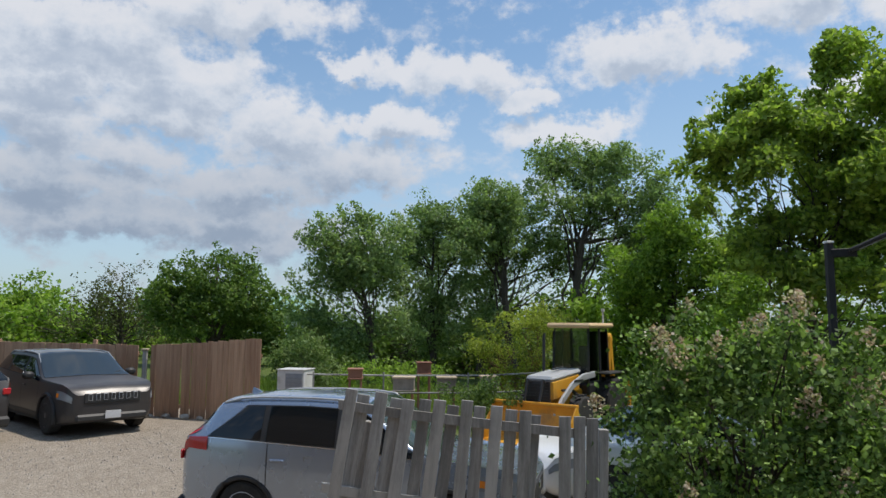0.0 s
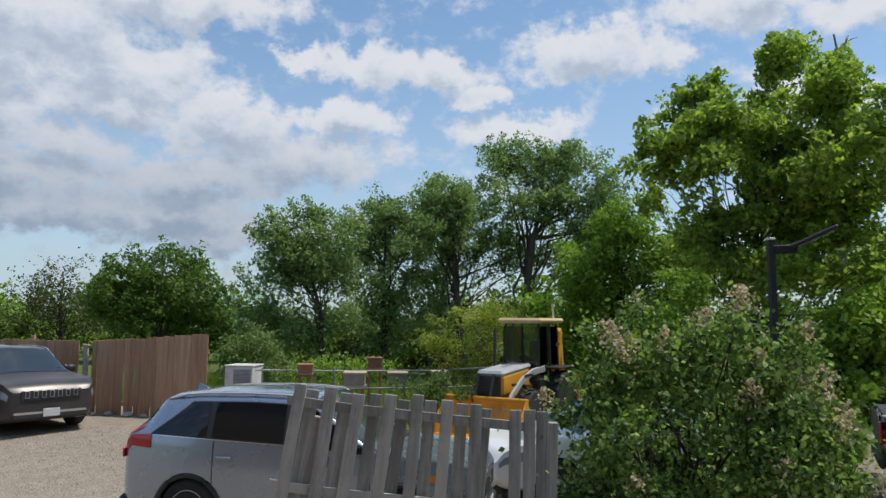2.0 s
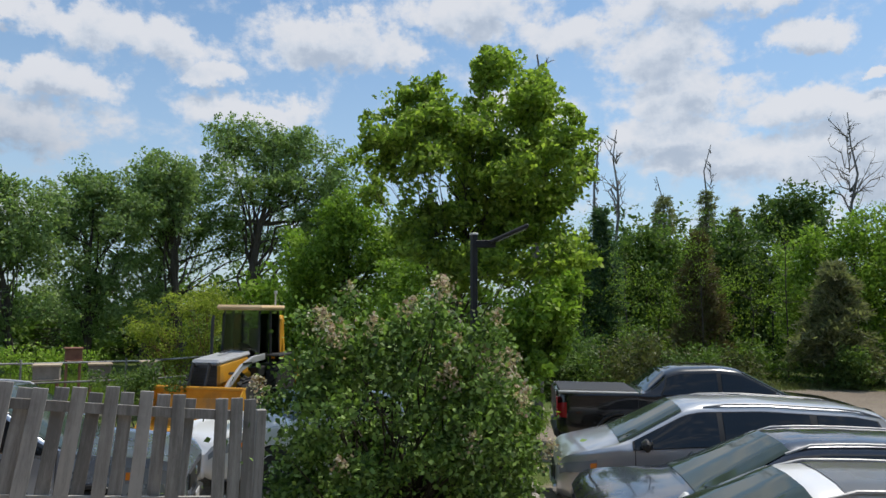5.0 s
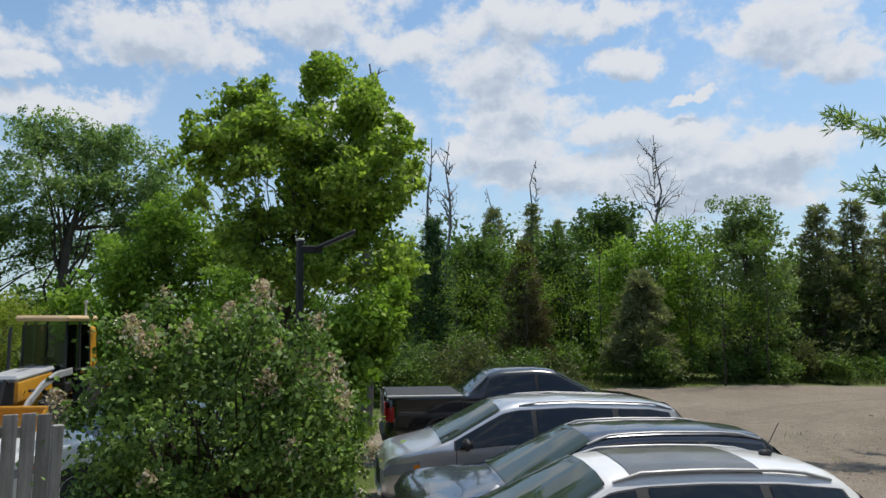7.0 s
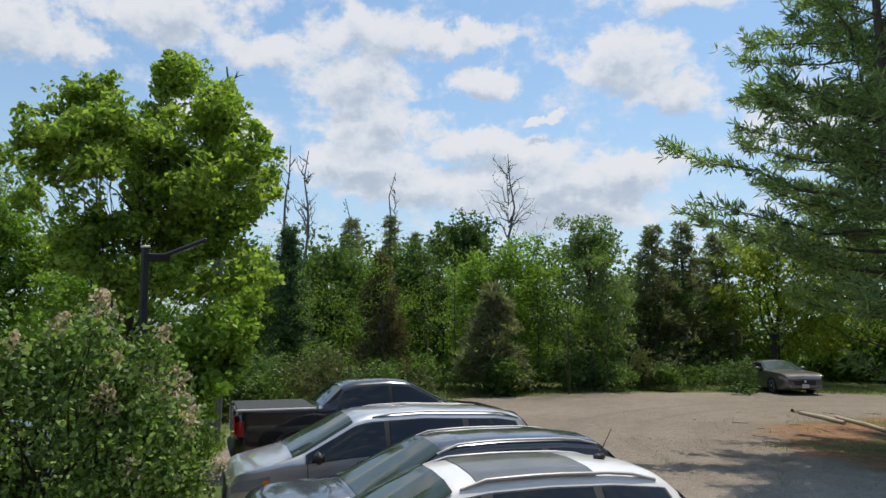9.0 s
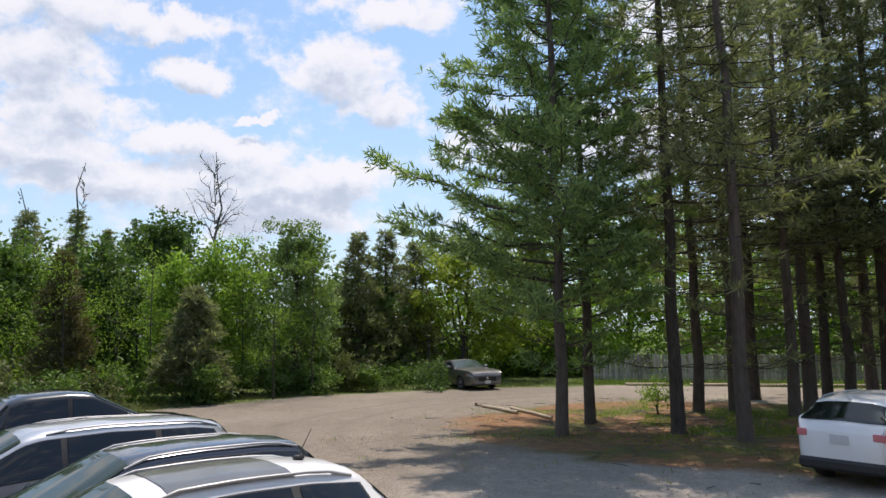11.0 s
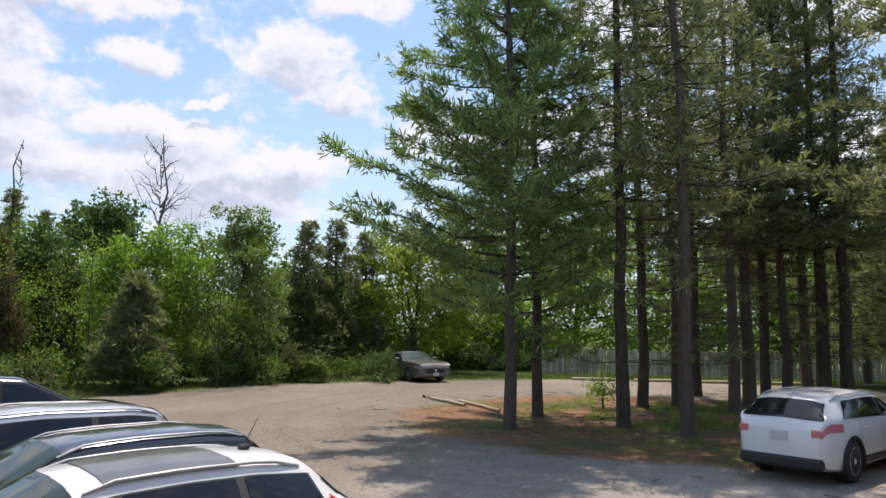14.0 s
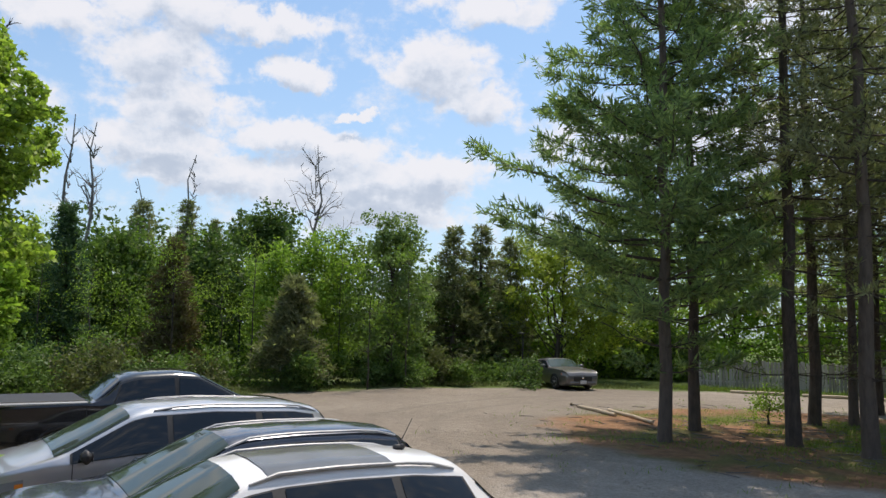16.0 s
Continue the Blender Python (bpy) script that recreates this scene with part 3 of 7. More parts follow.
# ---- trees ----
leafy_tree("tree", (-27.3, 53.4), [(-27.2, 53.3, 4.6, 1.85), (-28.7, 53.3, 3.9, 1.46), (-25.4, 53.0, 3.6, 1.84), (-29.7, 51.6, 3.9, 2.11), (-27.4, 52.4, 2.2, 2.62), (-25.1, 53.4, 2.2, 1.94), (-30.9, 50.5, 3.7, 2.29), (-33.0, 49.6, 4.0, 2.70)], 0.30, 5000, 0.30, LEAF_BRIGHT, "distant green tree with a rounded crown beyond the fence", 1)
leafy_tree("tree", (-17.1, 43.8), [(-18.4, 43.1, 4.3, 1.34), (-16.4, 42.8, 4.8, 1.57), (-15.2, 44.6, 3.7, 1.48), (-18.9, 42.9, 2.9, 1.41), (-16.7, 43.7, 2.6, 1.92), (-17.5, 43.2, 3.6, 1.58), (-14.7, 43.9, 2.3, 1.61), (-20.4, 42.7, 2.4, 1.56)], 0.16, 3500, 0.20, LEAF_OLIVE, "sparse olive shrub tree with grey twigs behind the fence", 2)
leafy_tree("tree", (-10.5, 38.6), [(-11.8, 38.3, 5.0, 1.35), (-9.9, 39.3, 5.5, 1.46), (-8.6, 38.5, 4.5, 1.21), (-11.2, 38.4, 3.0, 1.77), (-9.2, 39.9, 2.4, 1.84), (-12.8, 38.9, 3.0, 1.43), (-7.5, 38.4, 2.1, 1.06), (-10.4, 37.9, 4.1, 1.47), (-12.7, 36.8, 4.2, 1.02), (-7.0, 39.2, 1.2, 0.94), (-9.0, 37.8, 3.6, 1.54)], 0.20, 12000, 0.30, LEAF_MID, "fresh green oak with a dense crown behind the fence", 3)
leafy_tree("shrub", (-3.6, 24.7), [(-3.6, 25.4, 1.8, 0.80), (-4.0, 24.8, 1.1, 0.68), (-3.0, 25.5, 1.1, 0.75), (-3.6, 25.1, 0.6, 0.69), (-4.6, 24.9, 1.4, 0.46)], 0.10, 3500, 0.06, LEAF_PALE, "pale green shrub beside the grass", 4)
leafy_tree("willow", (-1.4, 30.0), [(-3.7, 29.3, 6.0, 0.99), (-2.4, 30.6, 6.8, 1.03), (-1.0, 29.5, 6.3, 1.00), (-4.4, 30.4, 4.4, 0.96), (-2.8, 29.8, 4.6, 1.11), (-1.3, 30.2, 4.5, 1.18), (-4.4, 30.2, 2.5, 1.06), (-2.5, 29.9, 2.3, 1.22), (-0.6, 29.6, 2.5, 1.10), (-3.0, 29.3, 5.7, 0.93), (-1.6, 29.2, 5.5, 0.98)], 0.15, 12000, 0.16, LEAF_WILLOW, "grey-green willow with a slender dark trunk", 5)
leafy_tree("willow", (1.0, 32.0), [(0.2, 32.8, 7.5, 1.11), (1.7, 31.6, 7.4, 1.08), (0.6, 32.6, 6.1, 1.29), (1.9, 31.1, 5.7, 1.11), (0.1, 31.2, 4.0, 1.05), (1.5, 32.1, 3.5, 1.08), (0.8, 32.1, 2.0, 1.19), (-0.8, 31.8, 5.5, 0.89)], 0.15, 9000, 0.18, LEAF_WILLOW, "grey-green willow with spreading limbs", 6)
leafy_tree("willow", (4.6, 32.7), [(3.7, 31.9, 8.6, 1.16), (3.0, 33.4, 7.9, 1.14), (4.4, 32.6, 7.5, 1.17), (3.5, 33.3, 6.4, 1.19), (5.0, 33.6, 6.2, 0.95), (2.7, 33.0, 4.6, 0.93), (3.1, 32.9, 2.5, 1.16)], 0.15, 9000, 0.28, LEAF_WILLOW, "tall willow with a leaning dark trunk", 7)
leafy_tree("willow", (7.0, 33.3), [(6.4, 34.2, 10.3, 1.24), (7.8, 34.1, 10.6, 1.18), (8.9, 33.6, 10.1, 1.16), (10.0, 32.6, 10.2, 1.13), (10.7, 31.7, 9.0, 0.98), (6.6, 32.3, 8.3, 1.23), (8.5, 32.8, 8.3, 1.38), (10.2, 32.2, 8.0, 1.36), (6.2, 33.5, 6.8, 1.02), (10.9, 32.1, 6.7, 1.23), (9.5, 32.8, 6.2, 1.18)], 0.16, 13000, 0.30, LEAF_WILLOW, "tall willow with two dark trunks and a broad crown", 8)
leafy_tree("willow", (3.3, 35.8), [(-0.9, 34.9, 6.6, 1.31), (2.8, 35.9, 7.3, 1.42), (5.7, 35.5, 8.7, 1.35), (6.0, 34.7, 6.4, 1.31), (8.9, 34.1, 6.3, 1.42), (11.8, 33.4, 7.9, 1.15), (4.1, 35.6, 5.0, 1.34), (7.3, 34.7, 5.5, 1.18), (10.3, 33.6, 5.2, 1.27), (1.6, 35.6, 5.3, 1.34), (-2.2, 35.2, 5.5, 1.18)], 0.15, 13000, 0.20, LEAF_WILLOW, "grey-green willow standing behind the others", 9)
leafy_tree("tree", (8.0, 22.6), [(7.0, 23.4, 4.6, 0.89), (7.8, 22.0, 5.8, 0.84), (8.8, 22.5, 5.7, 0.86), (6.8, 23.4, 3.4, 0.79), (7.9, 22.7, 4.1, 1.18), (9.0, 21.8, 4.6, 1.14), (9.7, 21.5, 5.2, 0.93), (8.5, 22.8, 5.0, 0.98), (8.9, 21.8, 3.2, 1.03), (9.9, 21.2, 3.7, 1.01), (7.4, 23.1, 3.0, 0.87)], 0.13, 14000, 0.20, LEAF_BRIGHT, "bright green maple sapling thicket behind the bush", 10)
leafy_tree("shrub", (3.2, 20.3), [(2.6, 19.9, 2.5, 0.56), (3.3, 19.6, 3.0, 0.52), (2.1, 20.3, 2.0, 0.53), (3.7, 20.4, 2.3, 0.65), (3.0, 20.2, 1.6, 0.75), (4.0, 20.1, 2.9, 0.45), (1.8, 19.8, 2.2, 0.37), (2.4, 20.3, 1.3, 0.64)], 0.07, 6500, 0.05, LEAF_YELLOW, "yellow-green willow shrub with reddish stems", 11, stems=1)
leafy_tree("thicket", (-3.8, 45.8), [(-7.2, 44.6, 1.7, 1.64), (-5.3, 46.3, 1.3, 1.71), (-3.1, 45.3, 1.0, 1.67), (-1.0, 46.1, 1.3, 1.92), (1.0, 44.8, 2.1, 1.87), (3.3, 46.9, 1.7, 1.97), (5.4, 46.7, 1.7, 1.96), (7.2, 44.2, 2.5, 1.86), (9.7, 46.1, 3.2, 2.17), (11.3, 43.7, 3.9, 2.06), (-5.9, 45.1, 2.7, 1.67), (12.9, 44.4, 2.5, 2.09), (-2.9, 47.0, 2.8, 1.74), (1.1, 46.9, 0.3, 1.74), (5.9, 44.4, 0.1, 1.65)], 0.26, 9000, 0.15, LEAF_DARK, "dark green thicket behind the willows", 12)
leafy_tree("shrub", (-0.7, 23.0), [(-1.3, 23.3, 1.2, 0.47), (-0.7, 22.6, 1.1, 0.46), (-0.2, 23.4, 1.1, 0.52), (0.7, 23.6, 1.1, 0.48), (-2.1, 23.6, 1.0, 0.39)], 0.09, 2600, 0.03, LEAF_BRIGHT, "low bright green shrubs along the grass", 13)
leafy_tree("shrub", (1.6, 17.4), [(0.8, 17.5, 1.1, 0.30), (1.4, 17.7, 1.1, 0.33), (1.9, 17.8, 1.1, 0.33), (2.3, 16.8, 1.1, 0.30), (1.6, 17.2, 0.9, 0.30)], 0.07, 1800, 0.03, LEAF_DARK, "low dark green vine patch behind the bucket", 14)
leafy_tree("maple", (6.6, 12.0), [(7.6, 12.1, 7.5, 0.47), (7.7, 11.0, 6.8, 0.50), (7.3, 12.3, 7.0, 0.47), (6.1, 12.3, 6.9, 0.37), (5.5, 12.5, 6.6, 0.41), (4.8, 11.7, 5.8, 0.36), (5.2, 13.3, 5.8, 0.34), (5.2, 11.1, 5.7, 0.43), (6.0, 11.3, 6.0, 0.48), (6.8, 11.3, 6.0, 0.57), (7.9, 11.4, 6.1, 0.65), (7.8, 10.1, 5.9, 0.42), (8.9, 10.9, 5.8, 0.37), (8.7, 11.4, 5.4, 0.54), (7.1, 10.4, 5.0, 0.59), (6.8, 11.6, 5.2, 0.53), (5.5, 10.9, 5.2, 0.33), (5.2, 11.9, 5.3, 0.35), (5.3, 11.1, 4.4, 0.35), (5.4, 13.2, 5.0, 0.36), (6.3, 11.5, 4.3, 0.54), (7.7, 12.0, 4.4, 0.67), (8.3, 11.2, 4.5, 0.50), (5.9, 12.7, 4.0, 0.53), (5.8, 11.2, 3.5, 0.49), (6.5, 10.6, 3.4, 0.58), (7.8, 11.0, 3.5, 0.58), (7.8, 10.0, 3.8, 0.34)], 0.115, 27000, 0.12, LEAF_MAPLE, "large yellow-green maple with a lobed open crown", 15)
leafy_tree("maple", (6.5, 10.3), [(7.4, 9.6, 3.0, 0.34), (6.8, 9.6, 2.7, 0.46), (6.5, 10.0, 2.5, 0.51), (7.3, 9.9, 2.2, 0.38), (6.6, 9.9, 1.9, 0.46), (6.7, 9.3, 1.8, 0.29), (6.4, 9.6, 1.3, 0.41), (6.9, 9.7, 1.0, 0.26), (6.5, 10.0, 0.7, 0.35), (6.3, 10.2, 2.0, 0.38)], 0.11, 9500, 0.07, LEAF_BRIGHT, "bright green young maple growing down to the grass", 16)
leafy_tree("tree", (22.0, 28.4), [(21.4, 28.4, 5.3, 1.13), (22.4, 28.3, 3.9, 1.35), (21.2, 28.3, 2.8, 1.31), (22.3, 27.0, 2.3, 1.30), (22.4, 28.9, 1.1, 1.36), (21.5, 29.2, 6.5, 1.02)], 0.20, 6000, 0.16, LEAF_MID, "mid-green tree at the edge of the wood", 17)
leafy_tree("tree", (25.3, 27.0), [(25.3, 27.5, 6.2, 1.19), (25.5, 26.8, 4.8, 1.38), (25.2, 28.2, 4.3, 1.34), (25.2, 26.1, 2.8, 1.35), (25.4, 28.0, 1.7, 1.47), (26.5, 26.7, 1.4, 1.32), (26.6, 26.3, 5.4, 1.05)], 0.20, 6500, 0.14, LEAF_MID, "mid-green tree with thin pale stems", 18)
leafy_tree("tree", (31.2, 26.6), [(30.0, 26.6, 6.6, 1.27), (32.0, 26.7, 6.4, 1.39), (30.6, 26.4, 4.7, 1.49), (31.0, 25.5, 3.5, 1.47), (30.5, 26.8, 1.9, 1.49), (31.3, 25.0, 1.6, 1.46), (30.0, 28.6, 4.8, 1.16)], 0.20, 6000, 0.16, LEAF_DARK, "dark green tree in the wood", 19)
leafy_tree("tree", (35.2, 26.6), [(35.2, 26.8, 8.3, 1.30), (36.7, 26.2, 8.8, 1.24), (36.2, 26.8, 7.0, 1.56), (35.3, 27.7, 7.3, 1.24), (35.3, 24.5, 7.1, 1.17)], 0.22, 4500, 0.20, LEAF_DARK, "dark green tree standing above the wood", 20)
leafy_tree("tree", (30.0, 20.0), [(28.4, 20.6, 5.2, 1.09), (29.7, 19.6, 6.0, 1.28), (31.2, 19.1, 6.3, 1.18), (30.2, 17.9, 4.9, 1.12), (29.3, 20.0, 3.9, 1.47), (29.9, 18.4, 3.6, 1.43), (29.8, 19.5, 2.0, 1.59), (31.4, 18.4, 1.8, 1.40), (28.8, 21.0, 2.0, 1.42), (29.2, 21.5, 3.6, 1.18)], 0.18, 9500, 0.16, LEAF_BRIGHT, "light green tree at the edge of the gravel", 21)
leafy_tree("poplar", (32.2, 16.4), [(31.4, 16.5, 7.7, 0.81), (32.4, 15.9, 7.8, 0.81), (32.5, 15.3, 7.0, 0.74), (32.5, 17.4, 6.6, 1.10), (31.8, 15.6, 6.1, 1.16), (31.7, 16.5, 4.9, 1.24), (32.3, 15.1, 4.3, 1.03), (32.7, 16.3, 3.1, 1.50), (31.2, 16.9, 1.8, 1.35), (33.4, 15.4, 2.0, 1.24), (30.5, 17.3, 3.3, 1.04)], 0.17, 9500, 0.16, LEAF_PALE, "tall pale green poplar with upright branches", 22)
leafy_tree("tree", (8.6, 17.0), [(7.2, 17.8, 1.6, 0.8), (7.6, 17.4, 3.0, 0.8), (8.3, 17.2, 1.0, 0.8), (8.6, 16.9, 2.2, 0.9), (8.4, 17.4, 3.8, 0.8), (9.4, 16.7, 1.4, 0.9), (9.5, 16.5, 3.0, 0.9), (10.3, 16.2, 1.0, 0.8), (10.2, 16.0, 2.3, 0.8), (10.0, 16.4, 3.9, 0.7)], 0.12, 7000, 0.09, LEAF_BRIGHT, "leafy green young tree behind the maple", 61)
leafy_tree("shrub", (25.4, 21.2), [(24.7, 22.0, 1.0, 0.79), (26.0, 21.8, 0.5, 0.74), (26.4, 20.8, 0.8, 0.79), (23.4, 22.7, 0.6, 0.78), (26.3, 19.2, 0.6, 0.76), (23.0, 24.2, 0.5, 0.74)], 0.11, 4000, 0.04, LEAF_BRIGHT, "bright green shrubs under the wood edge", 23)
leafy_tree("shrub", (34.8, 16.5), [(32.2, 22.8, 0.8, 0.90), (32.8, 20.9, 0.5, 0.84), (34.5, 19.5, 0.4, 0.87), (33.9, 16.9, 0.7, 0.98), (34.7, 15.8, 0.5, 0.87), (36.7, 13.4, 0.4, 0.84), (37.7, 12.2, 0.5, 1.01)], 0.12, 4500, 0.04, LEAF_MID, "green shrubs under the wood edge", 24)
leafy_tree("thicket", (40.0, 39.2), [(32.6, 46.7, 6.9, 3.19), (35.6, 43.5, 6.9, 3.16), (38.1, 40.3, 7.7, 2.86), (41.0, 37.1, 7.6, 2.83), (43.8, 34.6, 6.7, 2.82), (45.7, 30.8, 7.0, 2.99), (49.0, 28.3, 6.6, 2.74), (50.2, 24.6, 6.1, 2.88), (52.0, 21.5, 6.4, 2.81), (52.8, 18.2, 6.2, 2.70), (33.3, 44.7, 2.5, 3.11), (36.2, 41.4, 2.1, 3.07), (39.9, 39.1, 2.1, 3.10), (43.1, 36.2, 1.6, 3.09), (44.8, 32.3, 2.1, 2.99), (47.8, 29.5, 1.7, 2.97), (49.2, 26.0, 1.7, 2.88), (51.7, 23.1, 1.7, 2.84), (52.2, 19.6, 1.7, 2.71)], 0.34, 14000, 0.20, LEAF_DARK, "dense dark green wood", 25)
leafy_tree("tree", (41.8, 10.5), [(40.7, 12.3, 4.8, 1.33), (41.7, 10.9, 6.4, 1.52), (42.7, 9.5, 7.0, 1.71), (42.1, 12.1, 7.4, 1.30), (42.8, 10.2, 4.2, 1.87), (41.6, 7.5, 5.5, 1.82), (41.6, 8.5, 2.9, 1.81), (41.1, 12.8, 3.1, 1.18), (43.2, 6.5, 3.6, 1.79), (41.7, 7.2, 7.2, 1.59)], 0.19, 11000, 0.20, LEAF_YELLOW, "yellow-green maple at the far side of the gravel", 26)
leafy_tree("tree", (52.1, 1.0), [(51.6, 5.8, 7.4, 2.92), (52.9, 2.6, 6.2, 2.96), (52.8, -0.7, 7.0, 2.94), (52.8, 5.1, 2.9, 2.71), (51.9, 1.0, 2.9, 2.64), (53.3, -3.1, 6.2, 2.95), (53.1, -3.0, 2.5, 2.67), (50.7, 8.1, 1.4, 2.14), (52.7, 3.0, 9.9, 2.48), (52.6, -1.5, 10.2, 2.45)], 0.24, 11000, 0.25, LEAF_BRIGHT, "light green maple behind the grey fence", 27)
leafy_tree("tree", (50.8, -12.2), [(52.3, -7.0, 6.1, 2.87), (51.4, -10.0, 6.8, 2.81), (49.8, -12.5, 5.9, 2.69), (51.5, -6.8, 2.5, 2.57), (51.9, -10.7, 2.5, 2.57), (50.4, -14.0, 2.9, 2.47), (49.0, -15.9, 5.8, 2.63), (50.2, -17.5, 2.5, 2.44), (52.6, -9.1, 9.7, 2.41), (51.4, -14.6, 9.1, 2.32)], 0.24, 11000, 0.25, LEAF_BRIGHT, "mid-green maple behind the grey fence", 28)
leafy_tree("tree", (46.4, -19.3), [(47.6, -18.8, 6.0, 2.53), (45.3, -20.5, 7.5, 2.40), (45.4, -19.1, 2.8, 2.39), (45.8, -22.5, 4.8, 2.80), (45.4, -21.4, 10.9, 2.42), (44.6, -23.6, 7.4, 3.12), (45.9, -22.0, 2.2, 2.39), (45.3, -23.9, 11.5, 2.80)], 0.24, 11000, 0.25, LEAF_BRIGHT, "mid-green maple behind the grey fence", 29)
leafy_tree("tree", (45.8, 5.1), [(46.0, 6.5, 1.5, 1.72), (45.6, 4.3, 1.5, 1.70), (45.8, 8.0, 0.8, 1.55), (45.2, 3.2, 0.5, 1.51), (46.9, 5.9, 2.9, 1.76)], 0.20, 4500, 0.15, LEAF_DARK, "dark green undergrowth beside the grey fence", 30)
leafy_tree("thicket", (4.0, 38.8), [(-7.0, 37.9, 3.2, 1.26), (-5.5, 39.7, 3.2, 1.32), (-3.5, 39.5, 3.1, 1.32), (-1.7, 40.1, 3.0, 1.34), (0.2, 38.3, 2.9, 1.28), (2.1, 38.1, 2.9, 1.28), (4.1, 39.7, 3.3, 1.34), (5.7, 37.6, 3.2, 1.27), (7.4, 37.3, 3.1, 1.26), (9.4, 37.9, 3.1, 1.28), (10.9, 36.5, 3.0, 1.24), (12.7, 36.6, 2.9, 1.24), (-7.1, 38.8, 1.5, 1.28), (-5.2, 38.5, 1.4, 1.28), (-3.4, 37.8, 1.4, 1.26), (-1.6, 38.3, 1.3, 1.27), (0.3, 38.9, 1.2, 1.30), (2.1, 37.9, 1.1, 1.27), (3.9, 38.3, 1.5, 1.28), (6.0, 39.6, 1.4, 1.33), (7.5, 37.7, 1.4, 1.27), (9.3, 37.3, 1.3, 1.26), (11.0, 37.2, 1.3, 1.25), (13.0, 37.6, 1.2, 1.27), (-7.0, 38.4, 0.2, 1.27), (-5.2, 38.1, 0.1, 1.26), (-3.4, 38.5, 0.0, 1.27), (-1.6, 40.1, -0.2, 1.33), (0.3, 38.3, -0.1, 1.27), (2.1, 38.3, -0.2, 1.28), (4.0, 39.2, 0.1, 1.31), (5.8, 38.3, 0.1, 1.28), (7.6, 38.2, 0.1, 1.28), (9.5, 38.3, -0.0, 1.28), (10.8, 36.5, 0.0, 1.23), (12.5, 36.3, -0.0, 1.22)], 0.25, 14960, 0.10, LEAF_MID, "dense green undergrowth behind the willows", 31)
leafy_tree("thicket", (-20.0, 48.0), [(-28.6, 44.5, 3.1, 1.45), (-26.5, 44.4, 3.1, 1.45), (-25.2, 45.6, 3.0, 1.49), (-24.1, 47.4, 2.9, 1.55), (-22.1, 47.7, 2.8, 1.57), (-20.4, 48.7, 2.7, 1.60), (-17.9, 47.8, 3.2, 1.58), (-16.6, 50.4, 3.2, 1.67), (-14.3, 50.3, 3.1, 1.67), (-12.1, 50.8, 3.0, 1.69), (-9.6, 50.1, 2.9, 1.66), (-27.8, 43.5, 1.8, 1.41), (-26.8, 45.0, 1.7, 1.47), (-25.0, 45.4, 1.6, 1.48), (-23.5, 46.5, 1.5, 1.52), (-22.0, 47.7, 1.4, 1.56), (-20.1, 48.2, 1.3, 1.58), (-17.8, 47.7, 1.8, 1.57), (-16.2, 49.6, 1.7, 1.63), (-14.3, 50.7, 1.5, 1.67), (-12.2, 51.6, 1.4, 1.71), (-9.6, 50.1, 1.4, 1.66)], 0.29, 9520, 0.10, LEAF_BRIGHT, "dense green wood beyond the board fence", 32)
leafy_tree("thicket", (9.1, 24.4), [(6.0, 24.9, 3.2, 0.80), (7.1, 24.9, 3.1, 0.80), (8.1, 24.6, 3.1, 0.79), (9.0, 24.0, 3.0, 0.77), (10.2, 24.5, 3.0, 0.79), (10.7, 23.2, 2.9, 0.75), (5.9, 24.5, 2.2, 0.78), (7.3, 25.7, 2.1, 0.82), (8.2, 25.0, 2.1, 0.80), (9.1, 24.3, 2.1, 0.78), (10.3, 24.7, 2.0, 0.79), (10.8, 23.5, 2.0, 0.75), (6.0, 24.6, 1.4, 0.78), (7.1, 24.8, 1.4, 0.79), (7.9, 24.2, 1.4, 0.77), (9.3, 25.1, 1.3, 0.80), (10.2, 24.6, 1.2, 0.78), (10.8, 23.6, 1.2, 0.76)], 0.17, 9520, 0.10, LEAF_BRIGHT, "bright green undergrowth behind the bush", 33)
leafy_tree("thicket", (27.8, 28.8), [(21.8, 32.2, 5.5, 1.30), (24.2, 32.7, 5.5, 1.37), (24.6, 30.3, 5.3, 1.32), (26.7, 30.2, 5.3, 1.36), (27.0, 28.0, 5.1, 1.31), (29.7, 28.3, 5.2, 1.38), (30.0, 26.3, 5.5, 1.33), (30.8, 24.7, 5.4, 1.31), (22.0, 32.5, 3.7, 1.31), (23.7, 31.9, 3.6, 1.33), (24.5, 30.2, 3.5, 1.30), (26.7, 30.2, 3.4, 1.35), (28.4, 29.5, 3.4, 1.37), (29.2, 27.8, 3.2, 1.34), (30.7, 26.9, 3.7, 1.35), (31.8, 25.6, 3.6, 1.35), (22.2, 32.6, 1.9, 1.31), (24.3, 32.7, 1.8, 1.36), (24.9, 30.7, 1.7, 1.32), (25.9, 29.3, 1.6, 1.31), (28.1, 29.2, 1.5, 1.35), (28.9, 27.6, 1.4, 1.33), (30.2, 26.5, 1.8, 1.33), (31.0, 25.0, 1.8, 1.31), (23.1, 33.9, 0.3, 1.36), (23.3, 31.3, 0.3, 1.30), (25.8, 31.8, 0.1, 1.37), (26.0, 29.4, 0.1, 1.30), (27.7, 28.7, -0.0, 1.33), (28.5, 27.2, -0.1, 1.30), (29.5, 25.9, 0.4, 1.29), (31.2, 25.2, 0.2, 1.31)], 0.24, 17680, 0.10, LEAF_DARK, "dense green undergrowth of the wood", 34)
